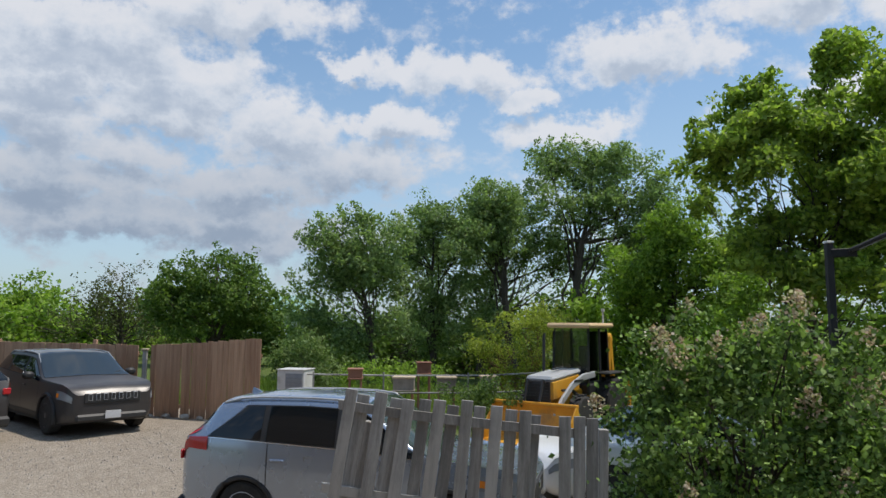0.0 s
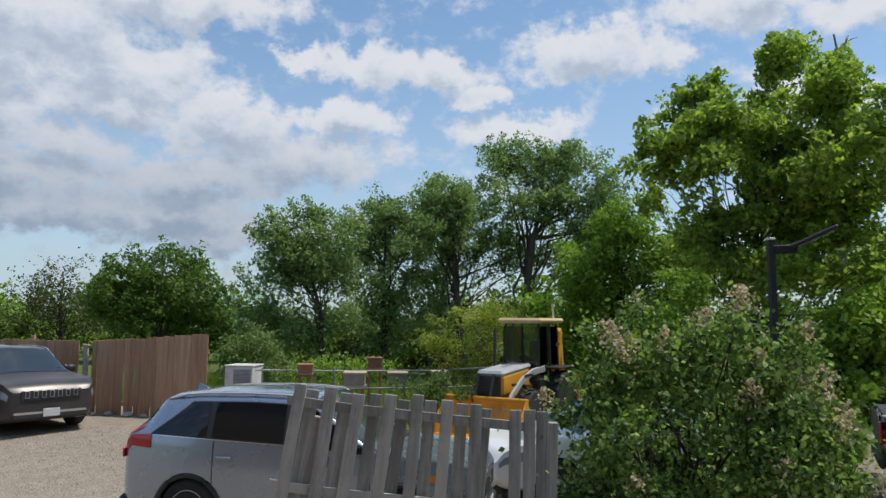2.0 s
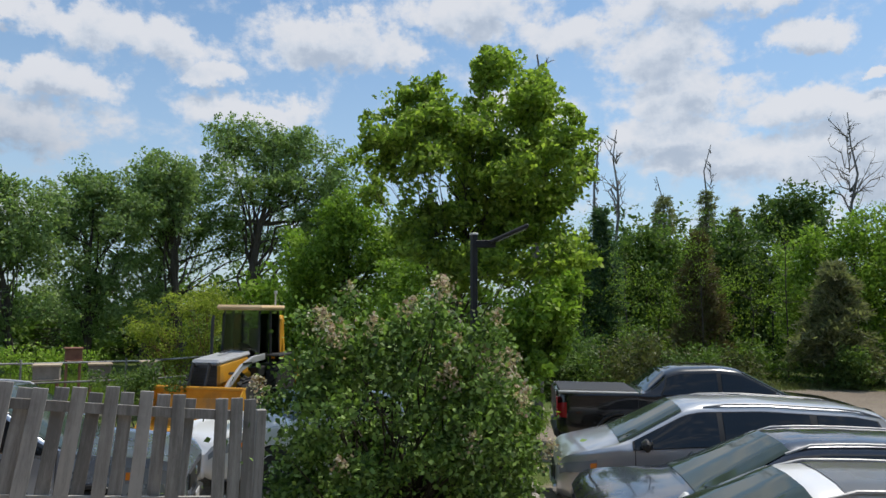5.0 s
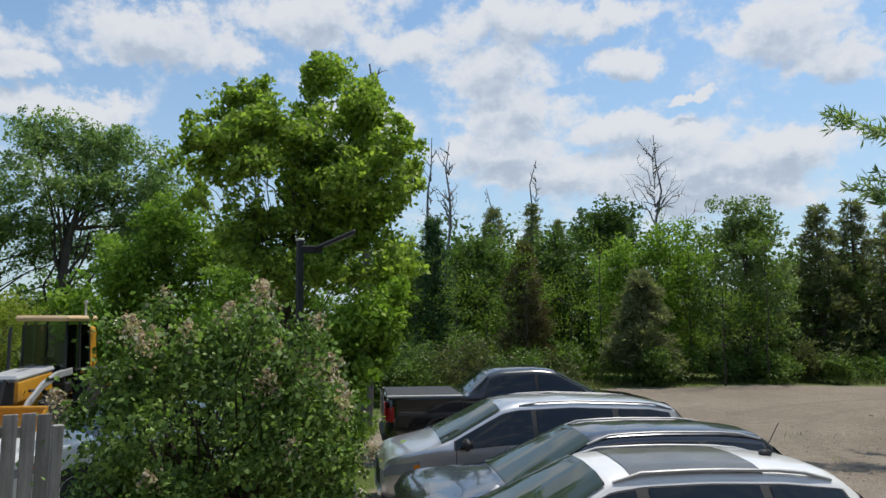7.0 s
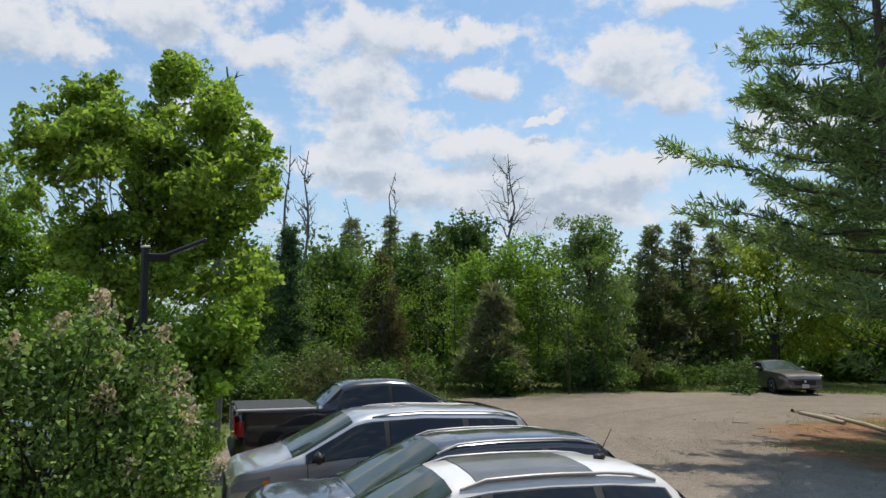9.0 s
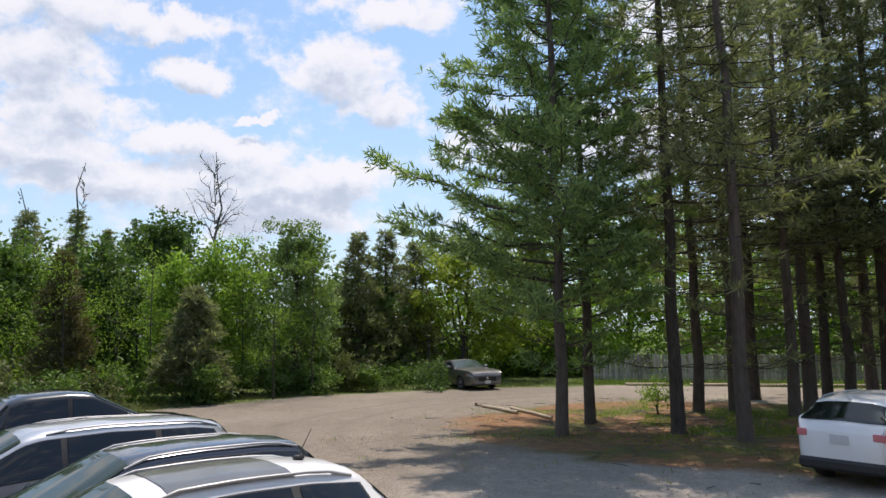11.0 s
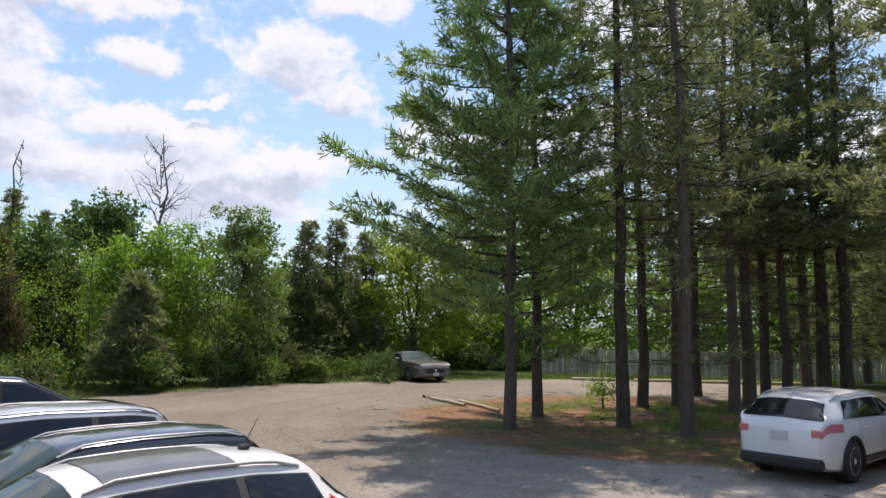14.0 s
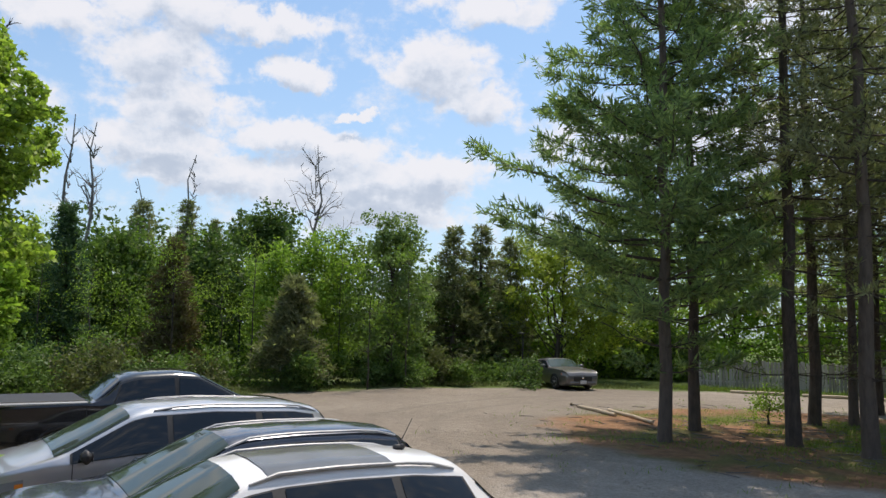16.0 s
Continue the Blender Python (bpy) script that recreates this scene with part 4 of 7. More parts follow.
leafy_tree("thicket", (36.3, 19.4), [(32.6, 24.8, 5.0, 1.42), (33.3, 23.2, 4.8, 1.39), (34.1, 21.7, 4.7, 1.37), (35.1, 20.4, 4.6, 1.36), (37.0, 19.6, 4.5, 1.38), (36.2, 17.4, 4.3, 1.30), (38.0, 16.6, 4.8, 1.32), (37.8, 14.9, 4.6, 1.27), (39.2, 13.9, 4.5, 1.28), (33.0, 25.2, 3.1, 1.44), (34.3, 23.9, 3.0, 1.43), (33.7, 21.5, 2.9, 1.35), (36.4, 21.2, 2.8, 1.40), (35.7, 19.0, 2.7, 1.33), (36.6, 17.7, 2.6, 1.31), (38.8, 17.0, 3.0, 1.34), (37.5, 14.9, 2.9, 1.26), (39.9, 14.2, 2.8, 1.30), (33.1, 25.3, 1.2, 1.43), (33.1, 23.2, 1.2, 1.38), (33.9, 21.7, 1.1, 1.35), (35.5, 20.8, 1.0, 1.37), (36.0, 19.2, 1.0, 1.34), (36.0, 17.5, 0.9, 1.29), (37.3, 16.4, 1.3, 1.29), (37.1, 14.8, 1.3, 1.24), (39.3, 14.1, 1.2, 1.27), (33.3, 25.5, -0.2, 1.44), (33.7, 23.6, -0.2, 1.40), (33.7, 21.6, -0.2, 1.34), (36.1, 21.2, -0.4, 1.39), (36.3, 19.4, -0.4, 1.34), (37.8, 18.4, -0.5, 1.35), (36.9, 16.3, 0.1, 1.27), (38.0, 15.2, 0.0, 1.27), (39.5, 14.2, -0.1, 1.28)], 0.24, 17680, 0.10, LEAF_DARK, "dense green undergrowth of the wood", 35)
leafy_tree("thicket", (45.1, 9.3), [(43.9, 15.5, 4.6, 1.69), (44.3, 13.4, 4.5, 1.70), (45.7, 11.6, 4.4, 1.74), (44.3, 9.1, 4.3, 1.68), (46.3, 7.3, 4.2, 1.75), (45.5, 5.0, 4.1, 1.71), (45.3, 2.9, 4.5, 1.69), (42.9, 15.1, 2.5, 1.64), (44.4, 13.4, 2.4, 1.69), (43.5, 11.0, 2.3, 1.65), (46.2, 9.5, 2.2, 1.74), (46.5, 7.4, 2.0, 1.75), (46.0, 5.1, 1.9, 1.71), (45.3, 2.9, 2.4, 1.68), (42.8, 15.0, 0.8, 1.64), (42.9, 12.9, 0.7, 1.63), (44.0, 11.1, 0.6, 1.66), (44.8, 9.2, 0.4, 1.69), (45.4, 7.2, 0.3, 1.70), (45.2, 5.0, 0.2, 1.68), (45.9, 2.9, 0.7, 1.70)], 0.25, 13600, 0.10, LEAF_BRIGHT, "dense green wood behind the gravel turn", 36)
leafy_tree("thicket", (46.7, -12.1), [(49.2, 1.6, 6.6, 2.02), (48.1, -0.9, 6.4, 1.96), (47.3, -3.2, 6.2, 1.92), (48.1, -5.7, 6.1, 1.94), (47.9, -8.0, 6.0, 1.92), (47.6, -10.3, 5.8, 1.90), (45.7, -12.1, 6.2, 1.81), (46.7, -14.5, 6.1, 1.84), (44.9, -16.1, 5.9, 1.76), (45.3, -18.4, 5.8, 1.77), (44.7, -20.2, 5.6, 1.73), (43.6, -21.6, 5.4, 1.68), (42.4, -23.0, 5.8, 1.62), (49.3, 1.6, 4.0, 2.01), (49.2, -0.9, 3.8, 2.00), (47.3, -3.2, 3.7, 1.91), (48.1, -5.6, 3.6, 1.93), (47.8, -7.9, 3.5, 1.90), (47.7, -10.2, 3.3, 1.89), (47.7, -12.5, 3.8, 1.88), (45.0, -14.0, 3.6, 1.77), (44.6, -15.9, 3.5, 1.74), (43.9, -17.7, 3.4, 1.70), (43.8, -19.6, 3.3, 1.69), (44.0, -21.7, 3.2, 1.69), (43.6, -23.5, 3.6, 1.66), (47.7, 1.6, 1.7, 1.94), (48.1, -0.8, 1.6, 1.94), (47.3, -3.2, 1.5, 1.90), (48.9, -5.7, 1.4, 1.95), (48.2, -7.9, 1.3, 1.91), (46.4, -9.9, 1.2, 1.83), (46.4, -12.1, 1.7, 1.82), (46.4, -14.3, 1.6, 1.81), (44.4, -15.7, 1.6, 1.72), (45.6, -18.2, 1.4, 1.76), (44.4, -19.8, 1.4, 1.70), (42.3, -20.8, 1.4, 1.61), (43.3, -23.2, 1.8, 1.64)], 0.27, 20400, 0.10, LEAF_BRIGHT, "dense green wood behind the grey fence", 37)
# out of view to the right: added to block sky reflected in the bonnets
leafy_tree("thicket", (26.2, -22.3), [(30.2, -15.9, 6.0, 1.85), (29.9, -18.3, 5.9, 1.81), (28.9, -20.2, 5.7, 1.73), (27.4, -21.4, 5.4, 1.62), (26.2, -22.7, 5.2, 1.53), (25.1, -23.8, 5.0, 1.46), (23.6, -24.2, 5.1, 1.35), (22.9, -25.3, 4.9, 1.30), (30.0, -15.6, 3.8, 1.82), (28.6, -17.4, 3.7, 1.72), (27.9, -19.3, 3.6, 1.66), (27.0, -21.0, 3.5, 1.59), (26.1, -22.4, 3.4, 1.52), (25.6, -24.0, 3.3, 1.47), (24.1, -24.6, 3.5, 1.38), (23.3, -25.5, 3.4, 1.31), (30.4, -15.7, 2.1, 1.84), (29.7, -17.9, 2.0, 1.78), (28.3, -19.5, 2.0, 1.67), (27.7, -21.4, 2.0, 1.62), (26.9, -22.9, 1.9, 1.55), (25.7, -23.9, 1.9, 1.47), (23.9, -24.2, 2.2, 1.35), (23.3, -25.4, 2.2, 1.31)], 0.27, 10880, 0.10, LEAF_BRIGHT, "unseen green wood added beside the parked cars for reflections", 38)
# out of view to the left: added so the off-roader mirrors trees
leafy_tree("thicket", (-22.4, 20.0), [(-25.6, 15.8, 3.8, 0.97), (-25.6, 16.7, 3.8, 1.03), (-25.1, 17.5, 3.8, 1.08), (-23.5, 17.6, 3.8, 1.09), (-23.5, 19.0, 3.9, 1.18), (-22.6, 19.8, 3.9, 1.24), (-21.6, 20.8, 4.2, 1.30), (-20.5, 21.8, 4.3, 1.38), (-19.4, 23.2, 4.4, 1.47), (-18.2, 24.8, 4.4, 1.58), (-26.0, 16.1, 2.7, 0.98), (-25.7, 17.0, 2.7, 1.03), (-25.2, 17.7, 2.7, 1.08), (-23.8, 18.0, 2.7, 1.11), (-23.7, 19.3, 2.6, 1.19), (-23.1, 20.4, 2.6, 1.27), (-21.7, 21.0, 2.8, 1.31), (-20.1, 21.6, 2.8, 1.35), (-19.3, 23.2, 2.8, 1.46), (-18.0, 24.8, 2.8, 1.56)], 0.29, 8160, 0.10, LEAF_MID, "unseen green wood added left of the yard for reflections", 39)
brush = np.random.RandomState(91)
for i in range(22):
    a, d = radians(37 + 3.9 * i + 1.2 * brush.normal()), 21.9 + 0.7 * brush.normal()
    x, y = 17 + d * math.cos(a), -2 + d * math.sin(a)
    tall = brush.uniform(0.7, 1.3) * (1.5 if i > 12 else 1.0)
    lumps = [(x + brush.normal() * 0.8, y + brush.normal() * 0.8, tall * brush.uniform(0.3, 1.0), brush.uniform(0.45, 0.75) * (1.2 if i > 12 else 1.0)) for _ in range(6)]
    leafy_tree("shrub", (x, y), lumps, 0.13, 1500, 0.03, (LEAF_DARK, LEAF_MID, LEAF_OLIVE, LEAF_MID)[i % 4], "low tangled brush at the edge of the wood", 200 + i, stems=0)
conifer("spruce", (21.8, 26.1), 7.5, 1.34, NEEDLE_BLUE, "dark blue-green spruce at the edge of the wood", 40, sparse=0.7)
conifer("pine_tree", (33.7, 34.3), 10.3, 2.07, NEEDLE_DARK, "dark pine rising above the wood", 41, sparse=0.65)
conifer("pine_tree", (36.9, 33.8), 10.9, 1.76, NEEDLE_DARK, "dark pine rising above the wood", 42, sparse=0.65)
conifer("pine_tree", (39.6, 33.8), 9.9, 1.61, NEEDLE_DARK, "dark pine rising above the wood", 43, sparse=0.65)
conifer("spruce", (24.2, 22.5), 6.1, 1.23, NEEDLE_BROWN, "dying brown spruce at the edge of the wood", 44, sparse=0.55)
conifer("spruce", (26.2, 17.7), 4.7, 1.47, NEEDLE_DARK, "small dark spruce beside the gravel", 45, sparse=0.75)
conifer("pine_tree", (37.1, 15.0), 8.3, 2.18, NEEDLE_GREY, "dark green pine beside the gravel", 46, low=0.08, sparse=0.6)
conifer("pine_tree", (39.5, 14.3), 8.8, 2.25, NEEDLE_GREY, "dark pine with bare brown lower branches", 47, low=0.05, sparse=0.55)
conifer("pine_tree", (42.0, 13.3), 8.3, 2.03, NEEDLE_DARK, "dark green pine behind the gravel", 48, sparse=0.6)
conifer("pine_tree", (33.7, -13.4), 13.1, 4.04, NEEDLE_DARK, "dark pine with low sweeping branches", 49, low=0.12)
conifer("pine_tree", (30.0, -14.4), 13.9, 3.35, NEEDLE_DARK, "dark pine with low sweeping branches", 50, low=0.15)
conifer("pine_tree", (38.2, -12.7), 10.2, 3.16, NEEDLE_DARK, "dark pine behind the parked cars", 51, low=0.2)
bare_tree((26.0, 31.7), 13.1, 1.2, "leafless dead tree with a thin grey trunk", 52)
bare_tree((26.9, 31.0), 12.9, 2.2, "leafless dead tree with grey twigs", 53)
bare_tree((33.4, 34.5), 11.4, 0.8, "broken grey snag above the pines", 54)
bare_tree((36.9, 33.8), 13.7, 1.3, "grey dead snag above the pines", 55)
bare_tree((37.8, 24.6), 13.8, 3.4, "leafless dead tree with forked grey branches", 56)
bare_tree((10.4, 14.8), 9.2, 1.6, "leafless grey branches behind the maple", 57)


def tall_pine(base, h, girth, crown, reach, seed, mat, label, dense=1.0, lean=(0.0, 0.0), heavy=None):
    """Tall pine of the island: scaly straight trunk, dead snags low down, flat layered boughs with needle sprays above."""
    rng = np.random.RandomState(seed + 700)
    bx, by = base
    bz = ground_z(bx, by) - 0.08
    root = thing("pine_tree", pose(bx, by, bz), label, "tree", "pines of the island")
    spine = [np.array([lean[0] * i / 10 + 0.04 * rng.normal(), lean[1] * i / 10 + 0.04 * rng.normal(), h * i / 10]) for i in range(11)]
    spine[0][:2] = 0
    rr = [girth * (1 - 0.80 * i / 10) for i in range(11)]
    trunk = Shape()
    trunk.tube([spine[0], (0, 0, 0.18)] + [tuple(s) for s in spine[1:]], [girth * 1.4, girth * 1.08] + rr[1:], 12)
    part("trunk", trunk, BARK_PINE, root, smooth=True)
    wood, tufts, outs = Shape(), [], []
    z = h * 0.10
    while z < h * 0.985:
        i = z / h * 10
        at = spine[int(i)] * (1 - i % 1) + spine[min(10, int(i) + 1)] * (i % 1)
        live = z > crown * h
        f = (h - z) / (h * (1 - crown))
        turn = rng.uniform(0, 2 * math.pi)
        for j in range(5 if live else 3):
            a = turn + j * (1.257 if live else 2.09) + rng.normal() * 0.3
            r = reach * min(1.0, f ** 0.8 + 0.08, 0.5 + max(0.0, z - 2.2) / 4.0) * rng.uniform(0.55, 1.08) if live else rng.uniform(0.4, 1.9)
            if heavy is not None and live:
                r *= 1.0 + 0.15 * math.cos(a - heavy)
            d = np.array([math.cos(a), math.sin(a), 0])
            rise = rng.uniform(0.0, 0.30) + (0.30 if f < 0.45 else 0.0) + (0.12 if heavy is not None else -0.12)
            tip = at + d * r + np.array([0, 0, r * rise])
            limb = bend(at, tip, rng, 5, 0.06, -0.22)
            wood.tube(limb, [0.006 + 0.0085 * r * (1 - 0.18 * k) for k in range(6)], 4, False)
            if not live:
                for _ in range(4):
                    b = limb[int(rng.randint(1, 6))]
                    wood.tube([b, b + unit(rng.normal(size=3) + d * 0.5) * rng.uniform(0.25, 0.7)], [0.009, 0.003], 3, False)
                if rng.rand() > 0.3:
                    continue
            side = np.array([-d[1], d[0], 0])
            for q in range(max(3, int(r * 4.6 * dense))):
                u = rng.uniform(0.16, 1.0) ** 0.75
                t = u * 4.999
                b = limb[int(t)] * (1 - t % 1) + limb[min(5, int(t) + 1)] * (t % 1)
                way = unit(d * rng.uniform(0.45, 0.9) + side * rng.uniform(-1.0, 1.0) + np.array([0, 0, rng.uniform(-0.08, 0.42)]))
                ln = rng.uniform(0.3, 0.75) * (1.15 - 0.45 * u) * min(1.0, 0.5 + r / 4)
                if q % 3 == 0:
                    wood.tube([b, b + way * ln], [0.008, 0.003], 3, False)
                v = np.linspace(0.2, 1.0, 4)[:, None]
                tufts.append(b + way * ln * v + rng.normal(size=(4, 3)) * np.array([0.07, 0.07, 0.045]))
                outs.append(np.tile(way + np.array([0, 0, 0.3]), (4, 1)))
        z += h * (0.029 if live else 0.036)
    tagged(part("branchwork", wood, BARK, root, smooth=True), kind="stuff")
    part("crown", cards("needles", needles(rng, np.concatenate(tufts), np.concatenate(outs), 0.26, 5, 0.085)), mat, root)
    return root


PINE_GREEN = "tall green pine with long layered boughs"
PINE_DARK = "tall dark pine with a scaly trunk and bare lower boughs"
tall_pine((19.3, 2.0), 17.5, 0.165, 0.17, 4.3, 1, NEEDLE_PINE, PINE_GREEN, 1.60, heavy=1.9)
tall_pine((22.1, 1.5), 17.0, 0.16, 0.19, 3.7, 2, NEEDLE_PINE, PINE_GREEN, 1.45, heavy=1.9)
tall_pine((20.4, -0.9), 18.0, 0.18, 0.30, 2.9, 3, NEEDLE_DARK, PINE_DARK, 0.72)
tall_pine((25.6, -1.7), 17.0, 0.18, 0.28, 2.9, 4, NEEDLE_GREY, PINE_DARK, 0.58)
tall_pine((26.0, -2.8), 16.0, 0.14, 0.28, 2.6, 5, NEEDLE_DARK, PINE_DARK, 0.58)
tall_pine((19.3, -2.4), 18.0, 0.18, 0.34, 2.9, 6, NEEDLE_DARK, PINE_DARK, 0.72)
tall_pine((24.6, -4.4), 17.0, 0.18, 0.30, 2.9, 7, NEEDLE_DARK, PINE_DARK, 0.58)
tall_pine((26.4, -5.2), 18.0, 0.22, 0.30, 2.8, 8, NEEDLE_DARK, PINE_DARK, 0.58)
tall_pine((27.8, -6.0), 16.5, 0.18, 0.30, 2.7, 9, NEEDLE_GREY, PINE_DARK, 0.58)
tall_pine((27.0, -6.5), 17.0, 0.18, 0.30, 2.7, 10, NEEDLE_DARK, PINE_DARK, 0.58)
tall_pine((27.5, -7.8), 18.0, 0.24, 0.30, 3.2, 11, NEEDLE_DARK, PINE_DARK, 0.95)
tall_pine((27.0, -8.4), 17.5, 0.22, 0.30, 3.2, 12, NEEDLE_DARK, PINE_DARK, 0.95)
tall_pine((18.6, -9.3), 17.0, 0.22, 0.31, 4.6, 13, NEEDLE_DARK, PINE_DARK, 1.10)
side_pine = tall_pine((22.5, -12.0), 17.5, 0.22, 0.22, 3.7, 14, NEEDLE_DARK, PINE_DARK, 0.95)

# the first copy's trunk is out of view, added to darken the navy saloon's reflections
for px, py, turn in ((16.3, -11.8, 70), (31.0, -8.2, 160), (30.4, -4.0, 250)):
    copy_thing(side_pine, pose(px, py, ground_z(px, py) - 0.08, 0, 0, turn))


def lilac():
    """The faded lilac beside the old picket fence."""
    rng = np.random.RandomState(77)
    bx, by = 3.45, 7.58
    bz = ground_z(bx, by) - 0.05
    o = np.array([bx, by, bz])
    root = thing("lilac_bush", pose(*o), "dense lilac bush with faded pinkish brown blossoms", "bush")
    stems, clumps = Shape(), []
    for i in range(190):
        a, q = rng.uniform(0, 2 * math.pi), rng.uniform(0, 1)
        zz = 0.25 + 2.50 * q
        rad = 1.56 * max(0.05, 1 - abs((zz - 1.35) / 1.62) ** 3) ** 0.45 * rng.uniform(0.6, 1.04)
        p = np.array([math.cos(a) * rad * 0.92, math.sin(a) * rad * 0.85, zz + 0.12 * math.sin(3 * a)])
        p = p + np.array([0.92, -0.40, 0.0]) * (0.06 * (zz - 1.3) + 0.10)
        clumps.append(p)
        if i % 2 == 0:
            s = np.array([rng.normal() * 0.22, rng.normal() * 0.2, 0])
            stems.tube(bend(s, p, rng, 4, 0.12, 0.1), [0.028, 0.022, 0.016, 0.010, 0.005], 5, False)
    part("stem", stems, BARK, root, "brown woody stems", True)
    clumps = np.array(clumps)
    pick = rng.randint(0, len(clumps), 48000)
    at = clumps[pick] + rng.normal(size=(len(pick), 3)) * 0.115
    inner = rng.normal(size=(7000, 3)) * np.array([0.62, 0.5, 0.6]) + np.array([0, 0, 1.1])
    at = np.concatenate([at, inner])
    at = at[at[:, 2] > 0.08]
    # hollows between the sprays
    wave = sum(np.sin(at @ (unit(rng.normal(size=3)) * k) + rng.uniform(0, 6.3)) for k in (5.0, 7.0, 9.5, 13.0, 18.0)) / 2.2
    at = at[rng.rand(len(at)) < np.clip(0.85 + 0.8 * wave, 0.06, 1.0)]
    part("foliage", cards("foliage", leaves(rng, at, 0.072, 0.9, 0.72, 0.25)), LEAF_LILAC, root)
    high = clumps[clumps[:, 2] > 0.9]
    outer = high[np.argsort(-np.linalg.norm((high - [0, 0, 1.2]) * [1, 1.1, 1], axis=1))][:100]
    for c in outer[rng.permutation(len(outer))[:46]]:
        c = c + unit(c - np.array([0, 0, 1.1])) * 0.15
        k = int(rng.uniform(50, 150))
        big = 1.25 * (k / 90) ** 0.5
        t = rng.uniform(0, 1, (k, 1))
        axis = unit(unit(c - np.array([0, 0, 1.0])) * 0.6 + np.array([0, 0, 0.8]))
        p = c + (axis * t * 0.15 + rng.normal(size=(k, 3)) * 0.055 * (1.15 - t)) * big
        part("blossom", cards("blossom", leaves(rng, p, 0.042, 0.2, 0.8)), BLOSSOM, root, "faded pinkish brown blossom head")


lilac()


def sapling(x, y, h, seed, label, mat=LEAF_BRIGHT, sprays=14):
    """A thin pale stem with a few leaf sprays."""
    rng = np.random.RandomState(seed + 900)
    z = ground_z(x, y) - 0.05
    root = thing("sapling", pose(x, y, z), label, "tree", "thin stems at the wood edge")
    pts = [np.array([0.05 * rng.normal() * i / 4, 0.05 * rng.normal() * i / 4, h * i / 6]) for i in range(7)]
    wood = Shape().tube(pts, [0.040 - 0.005 * i for i in range(7)], 6)
    at, twigs, wide = [], Shape(), min(1.0, 0.35 + h / 6)
    for _ in range(sprays):
        i = rng.randint(2, 7)
        tip = pts[i] + np.array([rng.normal() * 0.5, rng.normal() * 0.5, rng.uniform(0, 0.7)]) * wide
        twigs.tube([pts[i], tip], [0.012, 0.004], 4, False)
        at.append(tip + rng.normal(size=(85, 3)) * 0.26 * wide)
    tagged(part("twigs", twigs, BARK, root, smooth=True), kind="stuff")
    part("trunk", wood, BARK, root, smooth=True)
    part("crown", cards("crown", leaves(rng, np.concatenate(at), 0.085, 0.7)), mat, root)


for i in range(16):
    a = radians(38.5 + i * 1.75 + 0.5 * math.sin(i * 5))
    d = 33.2 + 1.6 * math.sin(i * 2.3)
    sapling(d * math.sin(a), d * math.cos(a), 5.0 + 1.6 * math.sin(i * 1.7), i, "thin pale stemmed sapling at the wood edge")
sapling(24.7, -0.4, 0.9, 40, "small sapling sprouting among the pines")
sapling(17.6, -7.3, 1.1, 41, "young thin sapling between the parked cars", LEAF_OLIVE, 7)
sapling(18.2, -7.8, 0.9, 42, "young thin sapling between the parked cars", LEAF_OLIVE, 6)


def sticks():
    """Fallen twigs and cones under the pines."""
    rng = np.random.RandomState(55)
    sh = Shape()
    for _ in range(420):
        x, y = 22.0 + rng.normal() * 3.2, -2.0 + rng.normal() * 3.4
        a, l = rng.uniform(0, 6.28), rng.uniform(0.08, 0.55)
        z = ground_z(x, y) + 0.02
        sh.tube([(x, y, z), (x + math.cos(a) * l, y + math.sin(a) * l, z + 0.02)], [0.012, 0.007], 4, False)
    tagged(part("fallen_twigs", sh, BARK_GREY), "fallen twigs and cones on the needle litter", "twigs", kind="stuff")
    st = Shape()
    for _ in range(1500):
        r, a = 8.5 + abs(rng.normal()) * 5, rng.uniform(1.8, 4.6)
        x, y = 22 + r * math.cos(a), -1.5 + r * math.sin(a)
        s = rng.uniform(0.012, 0.035)
        z = ground_z(x, y)
        st.join([(x - s, y, z), (x + s * 0.6, y - s, z), (x + s * 0.8, y + s * 0.7, z), (x, y, z + s * 0.8)], [(0, 1, 3), (1, 2, 3), (2, 0, 3)])
    for _ in range(1500):
        x, y = rng.uniform(-9, -1), rng.uniform(9, 16)
        s = rng.uniform(0.012, 0.035)
        z = ground_z(x, y)
        st.join([(x - s, y, z), (x + s * 0.6, y - s, z), (x + s * 0.8, y + s * 0.7, z), (x, y, z + s * 0.8)], [(0, 1, 3), (1, 2, 3), (2, 0, 3)])
    tagged(part("loose_stones", st, surface("loose_gravel", (0.22, 0.19, 0.16), (0.48, 0.43, 0.37), 0.9, 9.0, 0.5)), "loose gravel stones on the yard", "gravel", kind="stuff")


sticks()


# ---- fences, lamps and yard things ----
WEATHERED = surface("weathered_grey_wood", (0.20, 0.193, 0.183), (0.46, 0.445, 0.42), 0.88, 4.0, 0.6, (6, 6, 0.5), dirt=(0.15, 0.14, 0.125), spread=0.35)
CEDAR = surface("stained_cedar_boards", (0.33, 0.18, 0.105), (0.54, 0.33, 0.205), 0.8, 3.0, 0.4, (6, 6, 0.4), spread=0.22)
GREY_FENCE = surface("old_grey_fence_boards", (0.27, 0.25, 0.22), (0.52, 0.49, 0.44), 0.9, 3.0, 0.4, (5, 5, 0.4), spread=0.4)
BLACK_STEEL = surface("black_painted_steel", (0.008, 0.008, 0.009), (0.02, 0.02, 0.021), 0.6, 10.0, 0.1)
